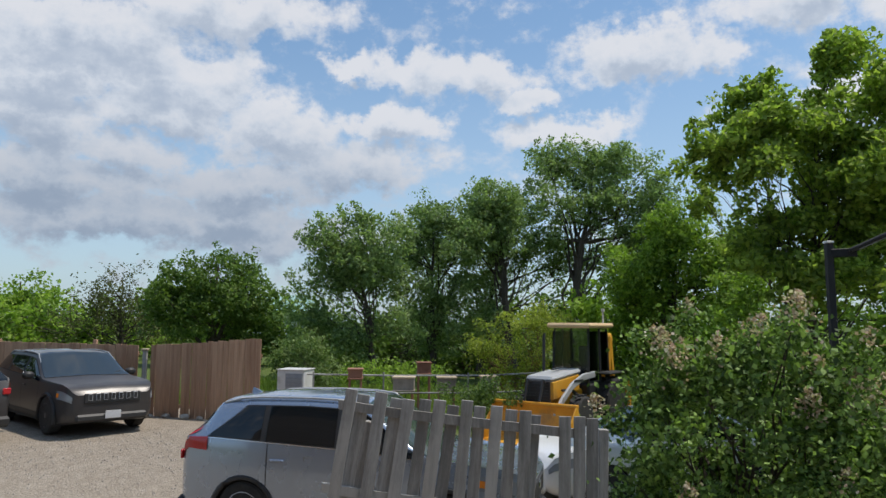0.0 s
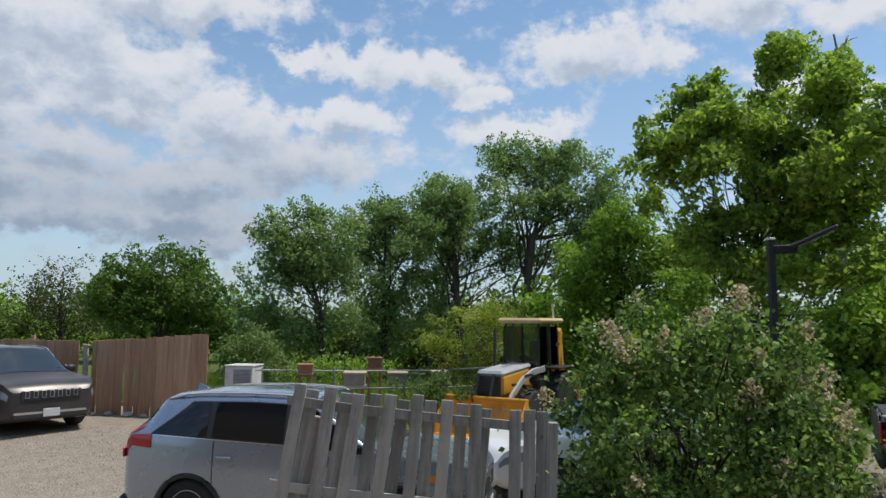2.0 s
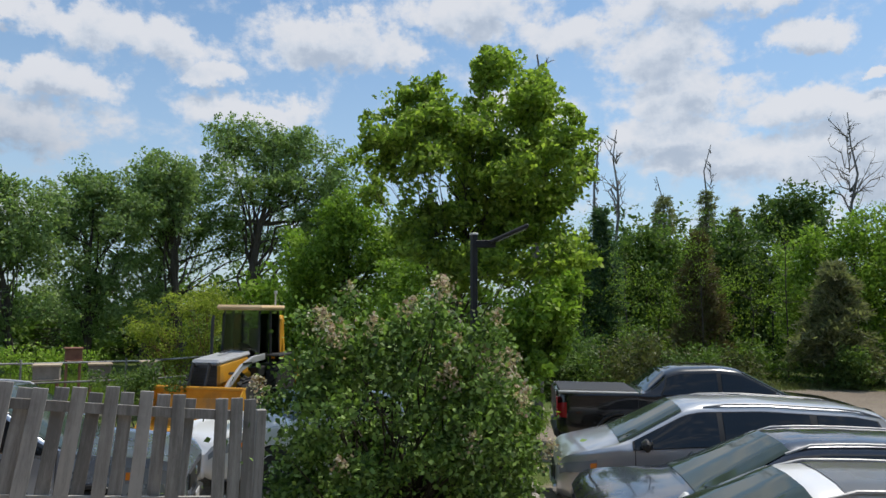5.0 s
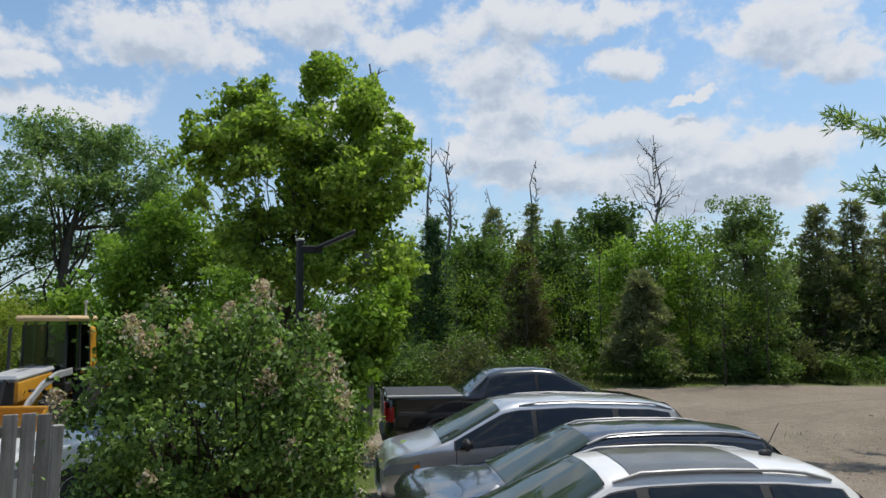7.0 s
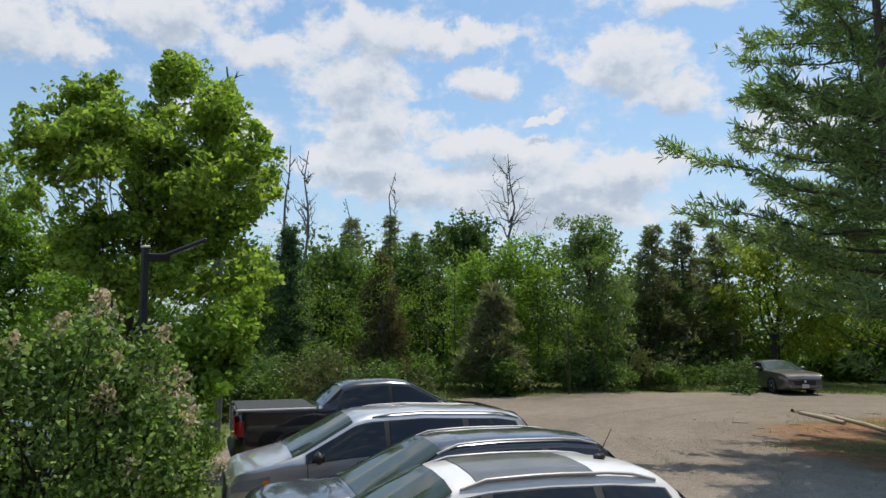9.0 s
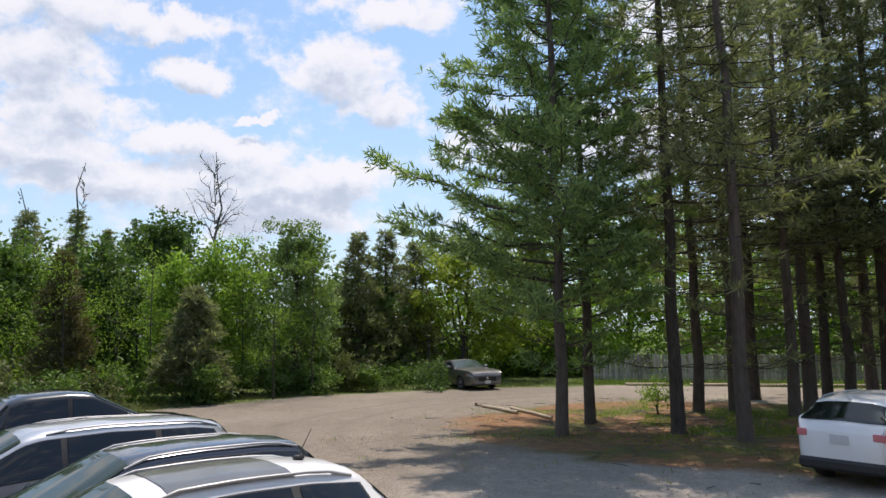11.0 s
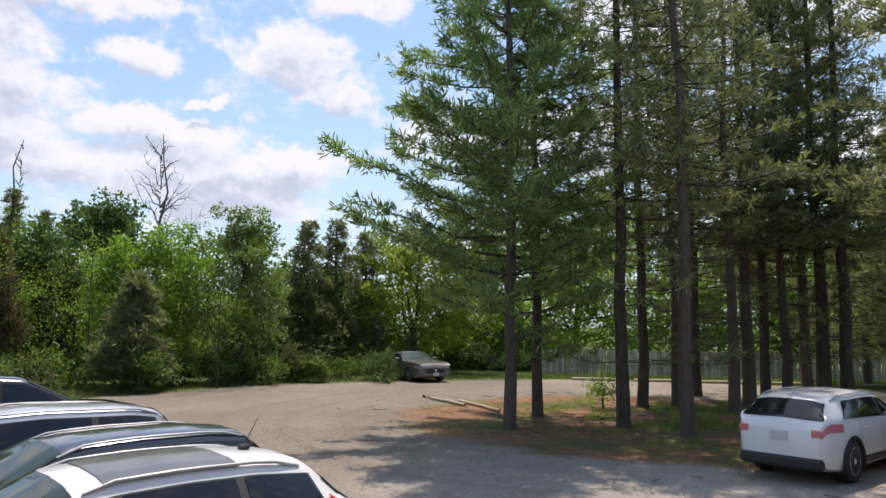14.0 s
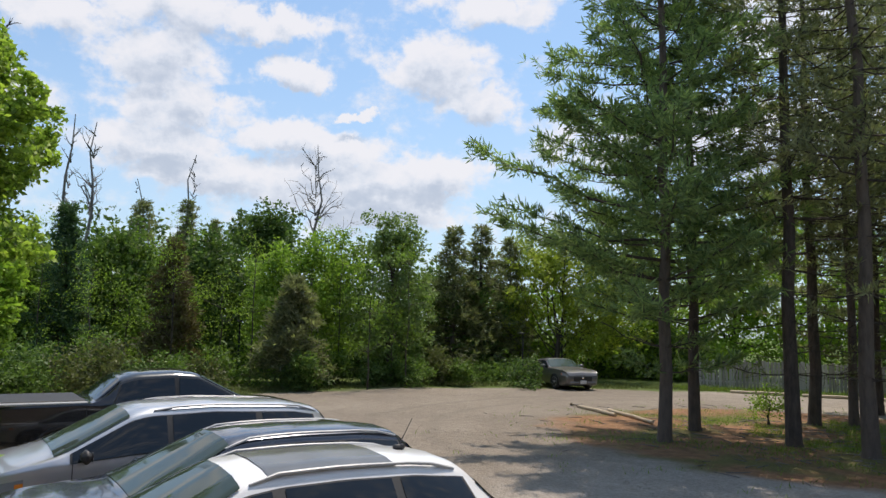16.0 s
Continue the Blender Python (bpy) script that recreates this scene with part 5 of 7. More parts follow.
PALE_METAL = surface("pale_painted_metal", (0.58, 0.58, 0.56), (0.72, 0.72, 0.70), 0.45, 6.0, 0.08, dirt=(0.42, 0.40, 0.36))
GREY_METAL = surface("grey_louvred_metal", (0.25, 0.27, 0.29), (0.36, 0.38, 0.40), 0.5, 8.0, 0.2)
HIVE_WOOD = surface("weathered_hive_boards", (0.17, 0.145, 0.115), (0.32, 0.28, 0.23), 0.85, 5.0, 0.4, dirt=(0.2, 0.16, 0.12))
HIVE_BROWN = surface("rusty_brown_boards", (0.20, 0.085, 0.055), (0.32, 0.16, 0.10), 0.8, 5.0, 0.4)
STONE = surface("field_stone", (0.30, 0.27, 0.23), (0.50, 0.46, 0.40), 0.9, 5.0, 0.8, depth=0.02)
LOG = surface("bleached_timber", (0.34, 0.26, 0.17), (0.56, 0.46, 0.33), 0.9, 5.0, 0.5, (4, 4, 4))
YELLOW = surface("machine_yellow_paint", (0.60, 0.27, 0.02), (0.74, 0.37, 0.035), 0.42, 3.0, 0.12, dirt=(0.30, 0.17, 0.06))
CREAM = surface("faded_cream_roof", (0.62, 0.42, 0.22), (0.74, 0.54, 0.32), 0.5, 3.0, 0.1)
HOOD_GREY = surface("light_grey_bonnet", (0.33, 0.34, 0.35), (0.45, 0.46, 0.47), 0.4, 3.0, 0.08)
RUBBER = surface("tyre_rubber", (0.018, 0.018, 0.018), (0.045, 0.043, 0.04), 0.85, 12.0, 0.4)
DARK_TRIM = surface("black_plastic_trim", (0.018, 0.018, 0.019), (0.035, 0.035, 0.036), 0.55, 14.0, 0.15)
CHROME = surface("bright_metal", (0.62, 0.62, 0.63), (0.78, 0.78, 0.79), 0.22, 6.0, 0.03, metal=1.0)


def glass_material(name, tint, rough=0.02, gloss=0.62):
    m, n, p = material(name)
    at = n.add("ShaderNodeTexCoord").outputs["Object"]
    n.put(n.mix(n.noise(at, 3.0), tint, tuple(c * 1.6 for c in tint)), p.inputs["Base Color"])
    n.put(n.math("ADD", n.math("MULTIPLY", n.noise(at, 9.0), 0.05), rough), p.inputs["Roughness"])
    p.inputs["IOR"].default_value = 1.5
    p.inputs["Specular IOR Level"].default_value = gloss
    return m


def clear_glass(name, tint):
    """Thin see-through pane: mostly clear, with a mirror gloss."""
    m, n, p = material(name)
    clear, gloss, mixer, edge = n.add("ShaderNodeBsdfTransparent"), n.add("ShaderNodeBsdfGlossy"), n.add("ShaderNodeMixShader"), n.add("ShaderNodeFresnel")
    clear.inputs[0].default_value = (*tint, 1)
    gloss.inputs["Roughness"].default_value = 0.03
    edge.inputs[0].default_value = 1.6
    n.put(edge.outputs[0], mixer.inputs[0])
    n.put(clear.outputs[0], mixer.inputs[1])
    n.put(gloss.outputs[0], mixer.inputs[2])
    n.put(mixer.outputs[0], m.node_tree.nodes["Material Output"].inputs["Surface"])
    return m


CLEAR = clear_glass("clear_cab_glass", (0.86, 0.90, 0.89))
GLASS = glass_material("tinted_window_glass", (0.006, 0.008, 0.010))
CAB_GLASS = glass_material("cab_glass", (0.016, 0.024, 0.030), 0.02, 0.95)
SCREEN = glass_material("green_windscreen_glass", (0.030, 0.044, 0.036), 0.02, 0.36)
DUSTY_GLASS = glass_material("dusty_roof_glass", (0.10, 0.10, 0.096), 0.16)
LAMP_GLASS = glass_material("clear_lamp_glass", (0.20, 0.21, 0.22), 0.06, 0.8)
PINK_GLASS = glass_material("pale_red_lamp_glass", (0.50, 0.15, 0.17), 0.1)
RED_GLASS = glass_material("red_lamp_glass", (0.36, 0.02, 0.024), 0.1)
AMBER = glass_material("amber_lamp_glass", (0.7, 0.2, 0.02), 0.1)


def picket_fence():
    """Old shadow-box fence: boards on both sides of two rails, sagging over to one end."""
    rng = np.random.RandomState(21)
    a, b = Vector((-0.66, 7.02, 0)), Vector((1.62, 6.95, 0))
    z0 = 0.12
    root = thing("picket_fence", pose(a.x, a.y, z0), "weathered grey shadow-box fence, sagging, with uneven boards", "fence")
    length = (b - a).length
    turn = math.degrees(math.atan2(b.y - a.y, b.x - a.x))
    base = pose(0, 0, 0, 0, 0, turn)

    def sag(u):
        t = min(1.0, max(0.0, u / length))
        lean = 10.5 * (1 - t) ** 0.8
        top = 2.01 - 0.26 * t ** 0.85
        return lean, top

    meshes = []
    for w, h in ((0.118, 1.84), (0.112, 1.80), (0.124, 1.86)):
        meshes.append(Shape().box((0, 0, -h / 2), (w, 0.019, h), None, 0.004).mesh("board"))
        meshes[-1].materials.append(WEATHERED)
    u, i = 0.10, 0
    while u < length - 0.28:
        lean, top = sag(u)
        front = i % 2 == 0
        m = base @ pose(u + 0.018 * rng.normal(), -0.034 if front else 0.034, top + 0.012 * rng.normal() - (0 if front else 0.03), 1.2 * rng.normal(), lean + 0.9 * rng.normal(), 0.8 * rng.normal())
        ob = new("board", meshes[rng.randint(3)])
        ob.parent, ob.matrix_local = root, m
        u += 0.136
        i += 1
    for u in (length - 0.17, length - 0.03, length + 0.09):
        ob = new("board", meshes[rng.randint(3)])
        ob.parent, ob.matrix_local = root, base @ pose(u, -0.036 + 0.02 * rng.rand(), 1.72 + 0.03 * rng.rand(), 0, 0.8, 4)
    for drop in (0.17, 0.95, 1.6):
        rail, vs = Shape(), []
        for k in range(7):
            u0 = length * k / 6
            l0, t0 = sag(u0)
            x, z = u0 - math.sin(radians(l0)) * drop, t0 - drop * math.cos(radians(l0))
            vs += [(x, -0.02, z - 0.044), (x, 0.02, z - 0.044), (x, 0.02, z + 0.044), (x, -0.02, z + 0.044)]
        rail.join(vs, [(4 * k + j, 4 * k + (j + 1) % 4, 4 * k + 4 + (j + 1) % 4, 4 * k + 4 + j) for k in range(6) for j in range(4)] + [(3, 2, 1, 0), (24, 25, 26, 27)])
        ob = part("rail", rail, WEATHERED, root)
        ob.matrix_local = base
    for u, h in ((length + 0.17, 1.62), (0.0, 1.7)):
        ob = part("post", Shape().box((0, 0, h / 2 - 0.2), (0.09, 0.09, h + 0.4), None, 0.006), WEATHERED, root)
        ob.matrix_local = base @ pose(u, 0.06, 0, 0, 1.5 if u > 1 else 9, 0)


picket_fence()


def board_fence(name, a, b, h0, h1, label, seed, step=0.145):
    """Close-boarded fence: boards butted side by side on rails and posts."""
    rng = np.random.RandomState(seed)
    a, b = Vector(a), Vector(b)
    turn = math.degrees(math.atan2(b.y - a.y, b.x - a.x))
    n = int((b - a).length / step)
    root = thing(name, pose(a.x, a.y, 0, 0, 0, turn), label, "fence", "board fence")
    board = Shape().box((0, 0, -1.05), (step - 0.006, 0.02, 2.1), None, 0.004).mesh("board")
    board.materials.append(CEDAR)
    for i in range(n):
        t = (i + 0.5) / n
        z = h0 * (1 - t) + h1 * t
        ob = new("board", board)
        ob.parent = root
        ob.matrix_local = pose((i + 0.5) * step, 0.004 * rng.normal(), z + 0.008 * rng.normal(), 0.4 * rng.normal(), 0.25 * rng.normal(), 0.7 * rng.normal())
    for d in (0.3, 1.55):
        part("rail", Shape().box((n * step / 2, 0.035, (h0 + h1) / 2 - d), (n * step, 0.04, 0.09), pose(0, 0, 0), 0.004), CEDAR, root)
    k = 0.0
    while k <= n * step + 0.1:
        part("post", Shape().box((k, 0.10, h0 / 2 - 0.15), (0.09, 0.09, h0 + 0.2), None, 0.006), CEDAR, root)
        k += 2.4
    return root


board_fence("board_fence", (-17.5, 18.9, 0), (-6.75, 18.45, 0), 2.30, 2.13, "reddish brown cedar board fence at the back of the yard", 31)
board_fence("board_fence", (-6.42, 18.3, 0), (-3.45, 17.3, 0), 2.12, 2.33, "reddish brown cedar fence panel with a rising top edge", 32)
gate_post = thing("gate_post", pose(-6.6, 18.4, 0.4), "weathered grey post in the gap between two fence panels", "post")
part("post", Shape().box((0, 0, 0.8), (0.10, 0.10, 1.6), None, 0.01), WEATHERED, gate_post)
part("cap", Shape().box((0, 0, 1.62), (0.15, 0.15, 0.05), None, 0.012), LOG, gate_post)


def rubble(x, y, r, seed, label="pale field stone lying at the edge of the grass"):
    """A rounded uneven stone."""
    bm = bmesh.new()
    bmesh.ops.create_icosphere(bm, subdivisions=3, radius=r)
    for v in bm.verts:
        k = 1 + 0.28 * noise.noise(v.co / r * 1.3 + Vector((seed, 0, 0))) + 0.08 * noise.noise(v.co / r * 4 + Vector((0, seed, 0)))
        v.co = Vector((v.co.x * 1.2, v.co.y, v.co.z * 0.7)) * k
    me = bpy.data.meshes.new("stone")
    bm.to_mesh(me)
    bm.free()
    me.shade_smooth()
    ob = part("stone", me, STONE)
    ob.matrix_world = pose(x, y, ground_z(x, y) + r * 0.35, 0, 0, seed * 40)
    tagged(ob, label, "stone", "stones")


for i, (x, y, r) in enumerate(((-5.9, 18.0, 0.16), (-5.4, 17.8, 0.2), (-5.0, 17.65, 0.14), (-4.55, 17.4, 0.18), (-6.3, 18.0, 0.15), (-4.1, 17.3, 0.13))):
    rubble(x, y, r * 0.55, i + 1, "pale rubble stone at the foot of the fence")
rubble(6.05, 8.75, 0.26, 9)
rubble(6.6, 9.6, 0.2, 11)


def far_fence():
    """The long grey fence behind the turning circle: boards joined, posts and rails."""
    rng = np.random.RandomState(41)
    root = thing("grey_fence", pose(40.4, 3.0, 0), "long weathered grey board fence with uneven tops", "fence")
    boards = []
    for h in (1.30, 1.34, 1.37, 1.41):
        boards.append(Shape().box((0, 0, h / 2), (0.022, 0.128, h), None, 0.004).mesh("board"))
        boards[-1].materials.append(GREY_FENCE)
    for i in range(215):
        ob = new("board", boards[rng.randint(4)])
        ob.parent = root
        ob.matrix_local = pose(0.006 * math.sin(i * 0.1) - (0.04 if i % 2 else 0.0), -i * 0.16, 0.05 * math.sin(i * 0.05), 0.6 * rng.normal(), 0, 0)
    for z in (0.35, 1.05):
        part("rail", Shape().box((0.03, -17, z), (0.05, 34.2, 0.09), None, 0.005), GREY_FENCE, root)
    for i in range(14):
        part("post", Shape().box((0.10, -i * 2.6, 0.72), (0.10, 0.10, 1.5), None, 0.008), GREY_FENCE, root)


far_fence()


def log(a, b, r, label):
    ob = part("timber", Shape().tube(bend((0, 0, 0), (b[0] - a[0], b[1] - a[1], 0.02), np.random.RandomState(3), 5, 0.02), [r, r * 1.05, r, r * 0.95, r, r * 0.9], 10), LOG, smooth=True)
    ob.matrix_world = pose(a[0], a[1], ground_z(*a) + r * 0.8)
    tagged(ob, label, "timber", "edging timbers")


log((26.6, 6.0), (24.0, 4.0), 0.06, "bleached timber edging the pine island")
log((25.6, 4.5), (22.7, 2.7), 0.055, "bleached timber edging the pine island")
for i in range(6):
    y = 1.0 - i * 3.0
    log((37.4 - 0.1 * i - (0.6 if i > 4 else 0), y), (37.2 - 0.1 * i - (0.8 if i > 4 else 0), y - 2.6), 0.075, "pale timber kerb along the far grass")


def street_lamp():
    x, y = 5.42, 9.13
    root = thing("street_lamp", pose(x, y, ground_z(x, y), 0, -0.7, 0), "black square steel lamp post with a tilted flat head", "lamp post")
    part("pole", Shape().box((0, 0, 1.94), (0.085, 0.085, 3.92), None, 0.008), BLACK_STEEL, root)
    part("base_plate", Shape().box((0, 0, 0.01), (0.26, 0.26, 0.03), None, 0.006), BLACK_STEEL, root)
    part("cap", Shape().box((0, 0, 3.915), (0.095, 0.105, 0.03), None, 0.006), PALE_METAL, root, "pale cap")
    m = pose(0, 0, 3.77, 0, 0, -31)
    part("arm", Shape().box((0.17, 0, 0), (0.30, 0.07, 0.11), m, 0.01), BLACK_STEEL, root)
    head = part("lamp_head", Shape().box((0.30, 0, 0), (0.62, 0.26, 0.055), m @ pose(0.24, 0, 0.02, 0, -24, 0), 0.018), BLACK_STEEL, root)
    part("lens", Shape().box((0.32, 0, -0.033), (0.46, 0.2, 0.012), m @ pose(0.24, 0, 0.02, 0, -24, 0), 0.003), LAMP_GLASS, head, "clear glass lens")


street_lamp()


def flood_pole(x, y, h, turn, label, wide=0.07):
    root = thing("lamp_post", pose(x, y, ground_z(x, y), 0, 0, turn), label, "lamp post", "black lamp posts")
    part("pole", Shape().box((0, 0, h / 2), (wide, wide, h), None, 0.006), BLACK_STEEL, root)
    part("bracket", Shape().box((-0.05, 0, h - 0.04), (0.18, 0.06, 0.05), None, 0.006), BLACK_STEEL, root)
    head = part("lamp_head", Shape().box((-0.26, 0, h + 0.03), (0.34, 0.26, 0.07), pose(0, 0, 0, 0, 0, 0), 0.015), BLACK_STEEL, root)
    part("lens", Shape().box((-0.26, 0, h - 0.012), (0.28, 0.2, 0.012), None, 0.003), LAMP_GLASS, head, "clear glass lens")


flood_pole(22.9, -9.35, 3.85, 25, "black steel lamp post with a floodlight beside the parked cars", 0.10)
flood_pole(27.3, 21.4, 2.75, 40, "slim black lamp post at the edge of the wood")
flood_pole(36.4, 10.8, 2.5, 10, "slim black lamp post at the far edge of the gravel")
flood_pole(41.0, 9.9, 2.4, 10, "slim black lamp post at the far edge of the gravel")


def cooler(x, y):
    """White outdoor cooling unit with louvres."""
    z = ground_z(x, y)
    root = thing("cooling_unit", pose(x, y, z, 0, 0, -14), "white metal outdoor cooling unit with a grey louvred side", "cooling unit")
    h = 1.46 - z
    part("casing", Shape().box((0, 0, h / 2), (0.76, 0.72, h), None, 0.02), PALE_METAL, root)
    part("lid", Shape().box((0, 0, h + 0.012), (0.80, 0.76, 0.03), None, 0.01), PALE_METAL, root)
    panel = part("side_panel", Shape().box((0.10, -0.365, h * 0.5), (0.48, 0.02, h * 0.86), None, 0.006), GREY_METAL, root, "grey louvred side panel")
    for i in range(14):
        part("louvre", Shape().box((0.10, -0.38, h * (0.12 + 0.055 * i)), (0.44, 0.03, 0.018), pose(0, 0, 0), 0.004), GREY_METAL, panel)


cooler(-3.1, 19.8)


def hive(x, y, top, w, h, mat, label):
    z = ground_z(x, y)
    root = thing("bee_hive", pose(x, y, z, 0, 0, 4 * math.sin(x * 7)), label, "bee hive", "hives on the rail")
    part("body", Shape().box((0, 0, top - z - h / 2), (w, 0.42, h), None, 0.01), mat, root)
    part("lid", Shape().box((0, 0, top - z + 0.015), (w + 0.05, 0.48, 0.045), None, 0.008), LOG if mat == HIVE_WOOD else mat, root, "pale flat lid")
    part("floor_board", Shape().box((0, -0.03, top - z - h - 0.015), (w + 0.03, 0.5, 0.035), None, 0.006), mat, root)
    for sx in (-1, 1):
        for sy in (-1, 1):
            part("leg", Shape().box((sx * w * 0.4, sy * 0.17, (top - z - h) / 2), (0.05, 0.05, top - z - h), None, 0.005), HIVE_BROWN, root)


hive(-1.45, 18.95, 1.52, 0.36, 0.20, HIVE_BROWN, "small rusty brown hive box on thin legs")
hive(-0.20, 19.1, 1.31, 0.54, 0.30, HIVE_WOOD, "weathered wooden hive with a pale lid")
hive(0.90, 19.1, 1.31, 0.48, 0.28, HIVE_WOOD, "weathered wooden hive with a pale lid")
hive(2.0, 19.1, 1.34, 0.40, 0.26, HIVE_WOOD, "weathered wooden hive with a pale lid")
hive(0.35, 21.6, 1.55, 0.40, 0.28, HIVE_BROWN, "small dark hive box among the shrubs")
rack = thing("hive_rail", pose(0, 0, 0), "thin grey pole rail strung between posts behind the hives", "rail")
for zz, yy in ((1.36, 19.55), (0.98, 18.75)):
    part("rail", Shape().tube([(-3.0, yy, zz), (-0.5, yy, zz - 0.03), (2.0, yy, zz - 0.01), (4.0, yy, zz + 0.1)], [0.022] * 4, 6), WEATHERED, rack, smooth=True)
for xx in (-2.6, -0.75, 1.5, 3.3):
    part("post", Shape().tube([(xx, 19.55, 0.0), (xx, 19.55, 1.42)], [0.03, 0.026], 6), WEATHERED, rack, smooth=True)


def backhoe():
    """Yellow backhoe loader: bucket lowered in front, grey bonnet, glazed cab, loader arms, stabiliser and boom behind."""
    root = thing("backhoe_loader", pose(4.1, 18.3, ground_z(4.1, 18.3), 0, 0, -128), "yellow backhoe loader with a grey bonnet and cream cab roof", "backhoe")
    root.scale = (0.87, 0.78, 1.0)
    part("chassis", Shape().box((0.2, 0, 0.72), (3.9, 0.8, 0.42), None, 0.05).box((0.85, 0, 1.0), (2.0, 0.84, 0.35), None, 0.05), YELLOW, root)
    part("bonnet", Shape().box((1.25, 0, 1.35), (1.75, 0.86, 0.55), pose(0, 0, 0, 0, 4, 0), 0.09), YELLOW, root)
    part("bonnet_top", Shape().box((1.22, 0, 1.62), (1.80, 0.88, 0.13), pose(0, 0, 0, 0, 4, 0), 0.055), HOOD_GREY, root, "light grey bonnet top")
    grille = part("grille", Shape().box((2.25, 0, 1.16), (0.06, 0.80, 0.56), None, 0.02), DARK_TRIM, root, "black front grille")
    for i in range(7):
        part("slat", Shape().box((2.285, 0, 0.94 + i * 0.07), (0.02, 0.7, 0.02), None, 0.004), DARK_TRIM, grille)
    for i in range(3):
        part("bonnet_slot", Shape().box((0.85 + 0.25 * i, 0, 1.69 - 0.017 * i), (0.18, 0.12, 0.02), pose(0, 0, 0), 0.005), DARK_TRIM, root)
    part("exhaust", Shape().tube([(1.2, -0.42, 1.5), (1.2, -0.42, 2.35), (1.16, -0.42, 2.5)], [0.045, 0.045, 0.04], 10), DARK_TRIM, root, "black exhaust stack", True)
    # cab
    for sx, sy in ((0.30, 0.62), (0.30, -0.62), (-1.05, 0.66), (-1.05, -0.66), (-0.4, 0.68), (-0.4, -0.68)):
        part("pillar", Shape().tube([(sx, sy, 1.25), (sx * 0.86 - 0.04, sy * 0.95, 2.62)], [0.045, 0.04], 6), DARK_TRIM, root, smooth=True)
    part("cab_floor", Shape().box((-0.4, 0, 1.15), (1.5, 1.3, 0.28), None, 0.05), DARK_TRIM, root)
    part("cab_roof", Shape().box((-0.4, 0, 2.70), (1.75, 1.52, 0.13), None, 0.05), CREAM, root, "faded cream cab roof")
    for sy in (1, -1):
        part("side_window", Shape().box((-0.02, sy * 0.63, 1.95), (0.62, 0.015, 1.2), None, 0.004), CLEAR, root)
        part("side_window", Shape().box((-0.72, sy * 0.655, 2.05), (0.58, 0.015, 1.0), None, 0.004), CLEAR, root)
    part("windscreen", Shape().box((0.285, 0, 1.98), (0.015, 1.14, 1.25), pose(0, 0, 0, 0, 0, 0), 0.004), CLEAR, root)
    part("rear_window", Shape().box((-1.02, 0, 2.0), (0.015, 1.2, 1.1), None, 0.004), CLEAR, root)
    part("seat", Shape().box((-0.5, 0, 1.5), (0.5, 0.5, 0.14), None, 0.04).box((-0.75, 0, 1.85), (0.14, 0.5, 0.65), None, 0.05), DARK_TRIM, root)
    part("steering_wheel", Shape().turn([(0.2, -0.015), (0.215, 0), (0.2, 0.015), (0.185, 0)], pose(0.02, 0, 1.75, 65, 0, 90), 18), DARK_TRIM, root, smooth=True)
    part("beacon", Shape().tube([(-0.9, 0.55, 2.74), (-0.9, 0.55, 3.06)], [0.03, 0.03], 8).tube([(-0.9, 0.55, 3.06), (-0.9, 0.55, 3.14)], [0.06, 0.05], 10), PALE_METAL, root, "slim beacon on the roof", True)
    # wheels
    def wheel(x, y, r, w2):
        hub = part("wheel", Shape().turn([(0.02, -w2 * 0.3), (r * 0.3, -w2 * 0.36), (r * 0.3, w2 * 0.36), (0.02, w2 * 0.3)], pose(x, y, r), 16), YELLOW, root, smooth=True)
        tyre = Shape().turn([(r * 0.58, -w2 / 2), (r * 0.86, -w2 * 0.52), (r * 0.95, -w2 * 0.4), (r * 0.955, 0), (r * 0.95, w2 * 0.4), (r * 0.86, w2 * 0.52), (r * 0.58, w2 / 2)], pose(x, y, r), 28)
        for i in range(18):
            for s in (-1, 1):
                a = 2 * math.pi * (i + (0.25 if s > 0 else -0.25)) / 18
                tyre.box((r * 0.965, s * w2 * 0.24, 0), (r * 0.10, w2 * 0.5, r * 0.085), pose(x, y, r) @ Matrix.Rotation(a, 4, "Y") @ Matrix.Rotation(s * 0.5, 4, "X"), 0.006)
        part("tyre", tyre, RUBBER, hub, "black lugged tyre")
        part("rim", Shape().turn([(r * 0.58, -w2 * 0.44), (r * 0.5, -w2 * 0.25), (r * 0.5, w2 * 0.25), (r * 0.58, w2 * 0.44)], pose(x, y, r), 24), YELLOW, hub, smooth=True)
    for sy in (1, -1):
        wheel(1.45, sy * 0.92, 0.56, 0.36)
        wheel(-0.75, sy * 0.86, 0.72, 0.46)
        part("rear_fender", Shape().box((-0.75, sy * 0.86, 1.52), (1.1, 0.46, 0.06), None, 0.025), DARK_TRIM, root)
        arm = [(-0.05, sy * 0.62, 1.50), (0.7, sy * 0.62, 1.46), (1.35, sy * 0.62, 1.30), (1.9, sy * 0.61, 1.02), (2.35, sy * 0.6, 0.68)]
        la = Shape()
        for p0, p1 in zip(arm, arm[1:]):
            p0, p1 = Vector(p0), Vector(p1)
            d = p1 - p0
            la.box((0, 0, 0), (d.length + 0.08, 0.09, 0.16), pose(*((p0 + p1) / 2), 0, -math.degrees(math.atan2(d.z, d.x)), 0), 0.02)
        part("loader_arm", la, HOOD_GREY, root, "grey loader arm")
        part("arm_stripe", Shape().box((1.05, sy * 0.672, 1.40), (0.55, 0.012, 0.05), pose(0, 0, 0, 0, 0, 0), 0.003), DARK_TRIM, root)
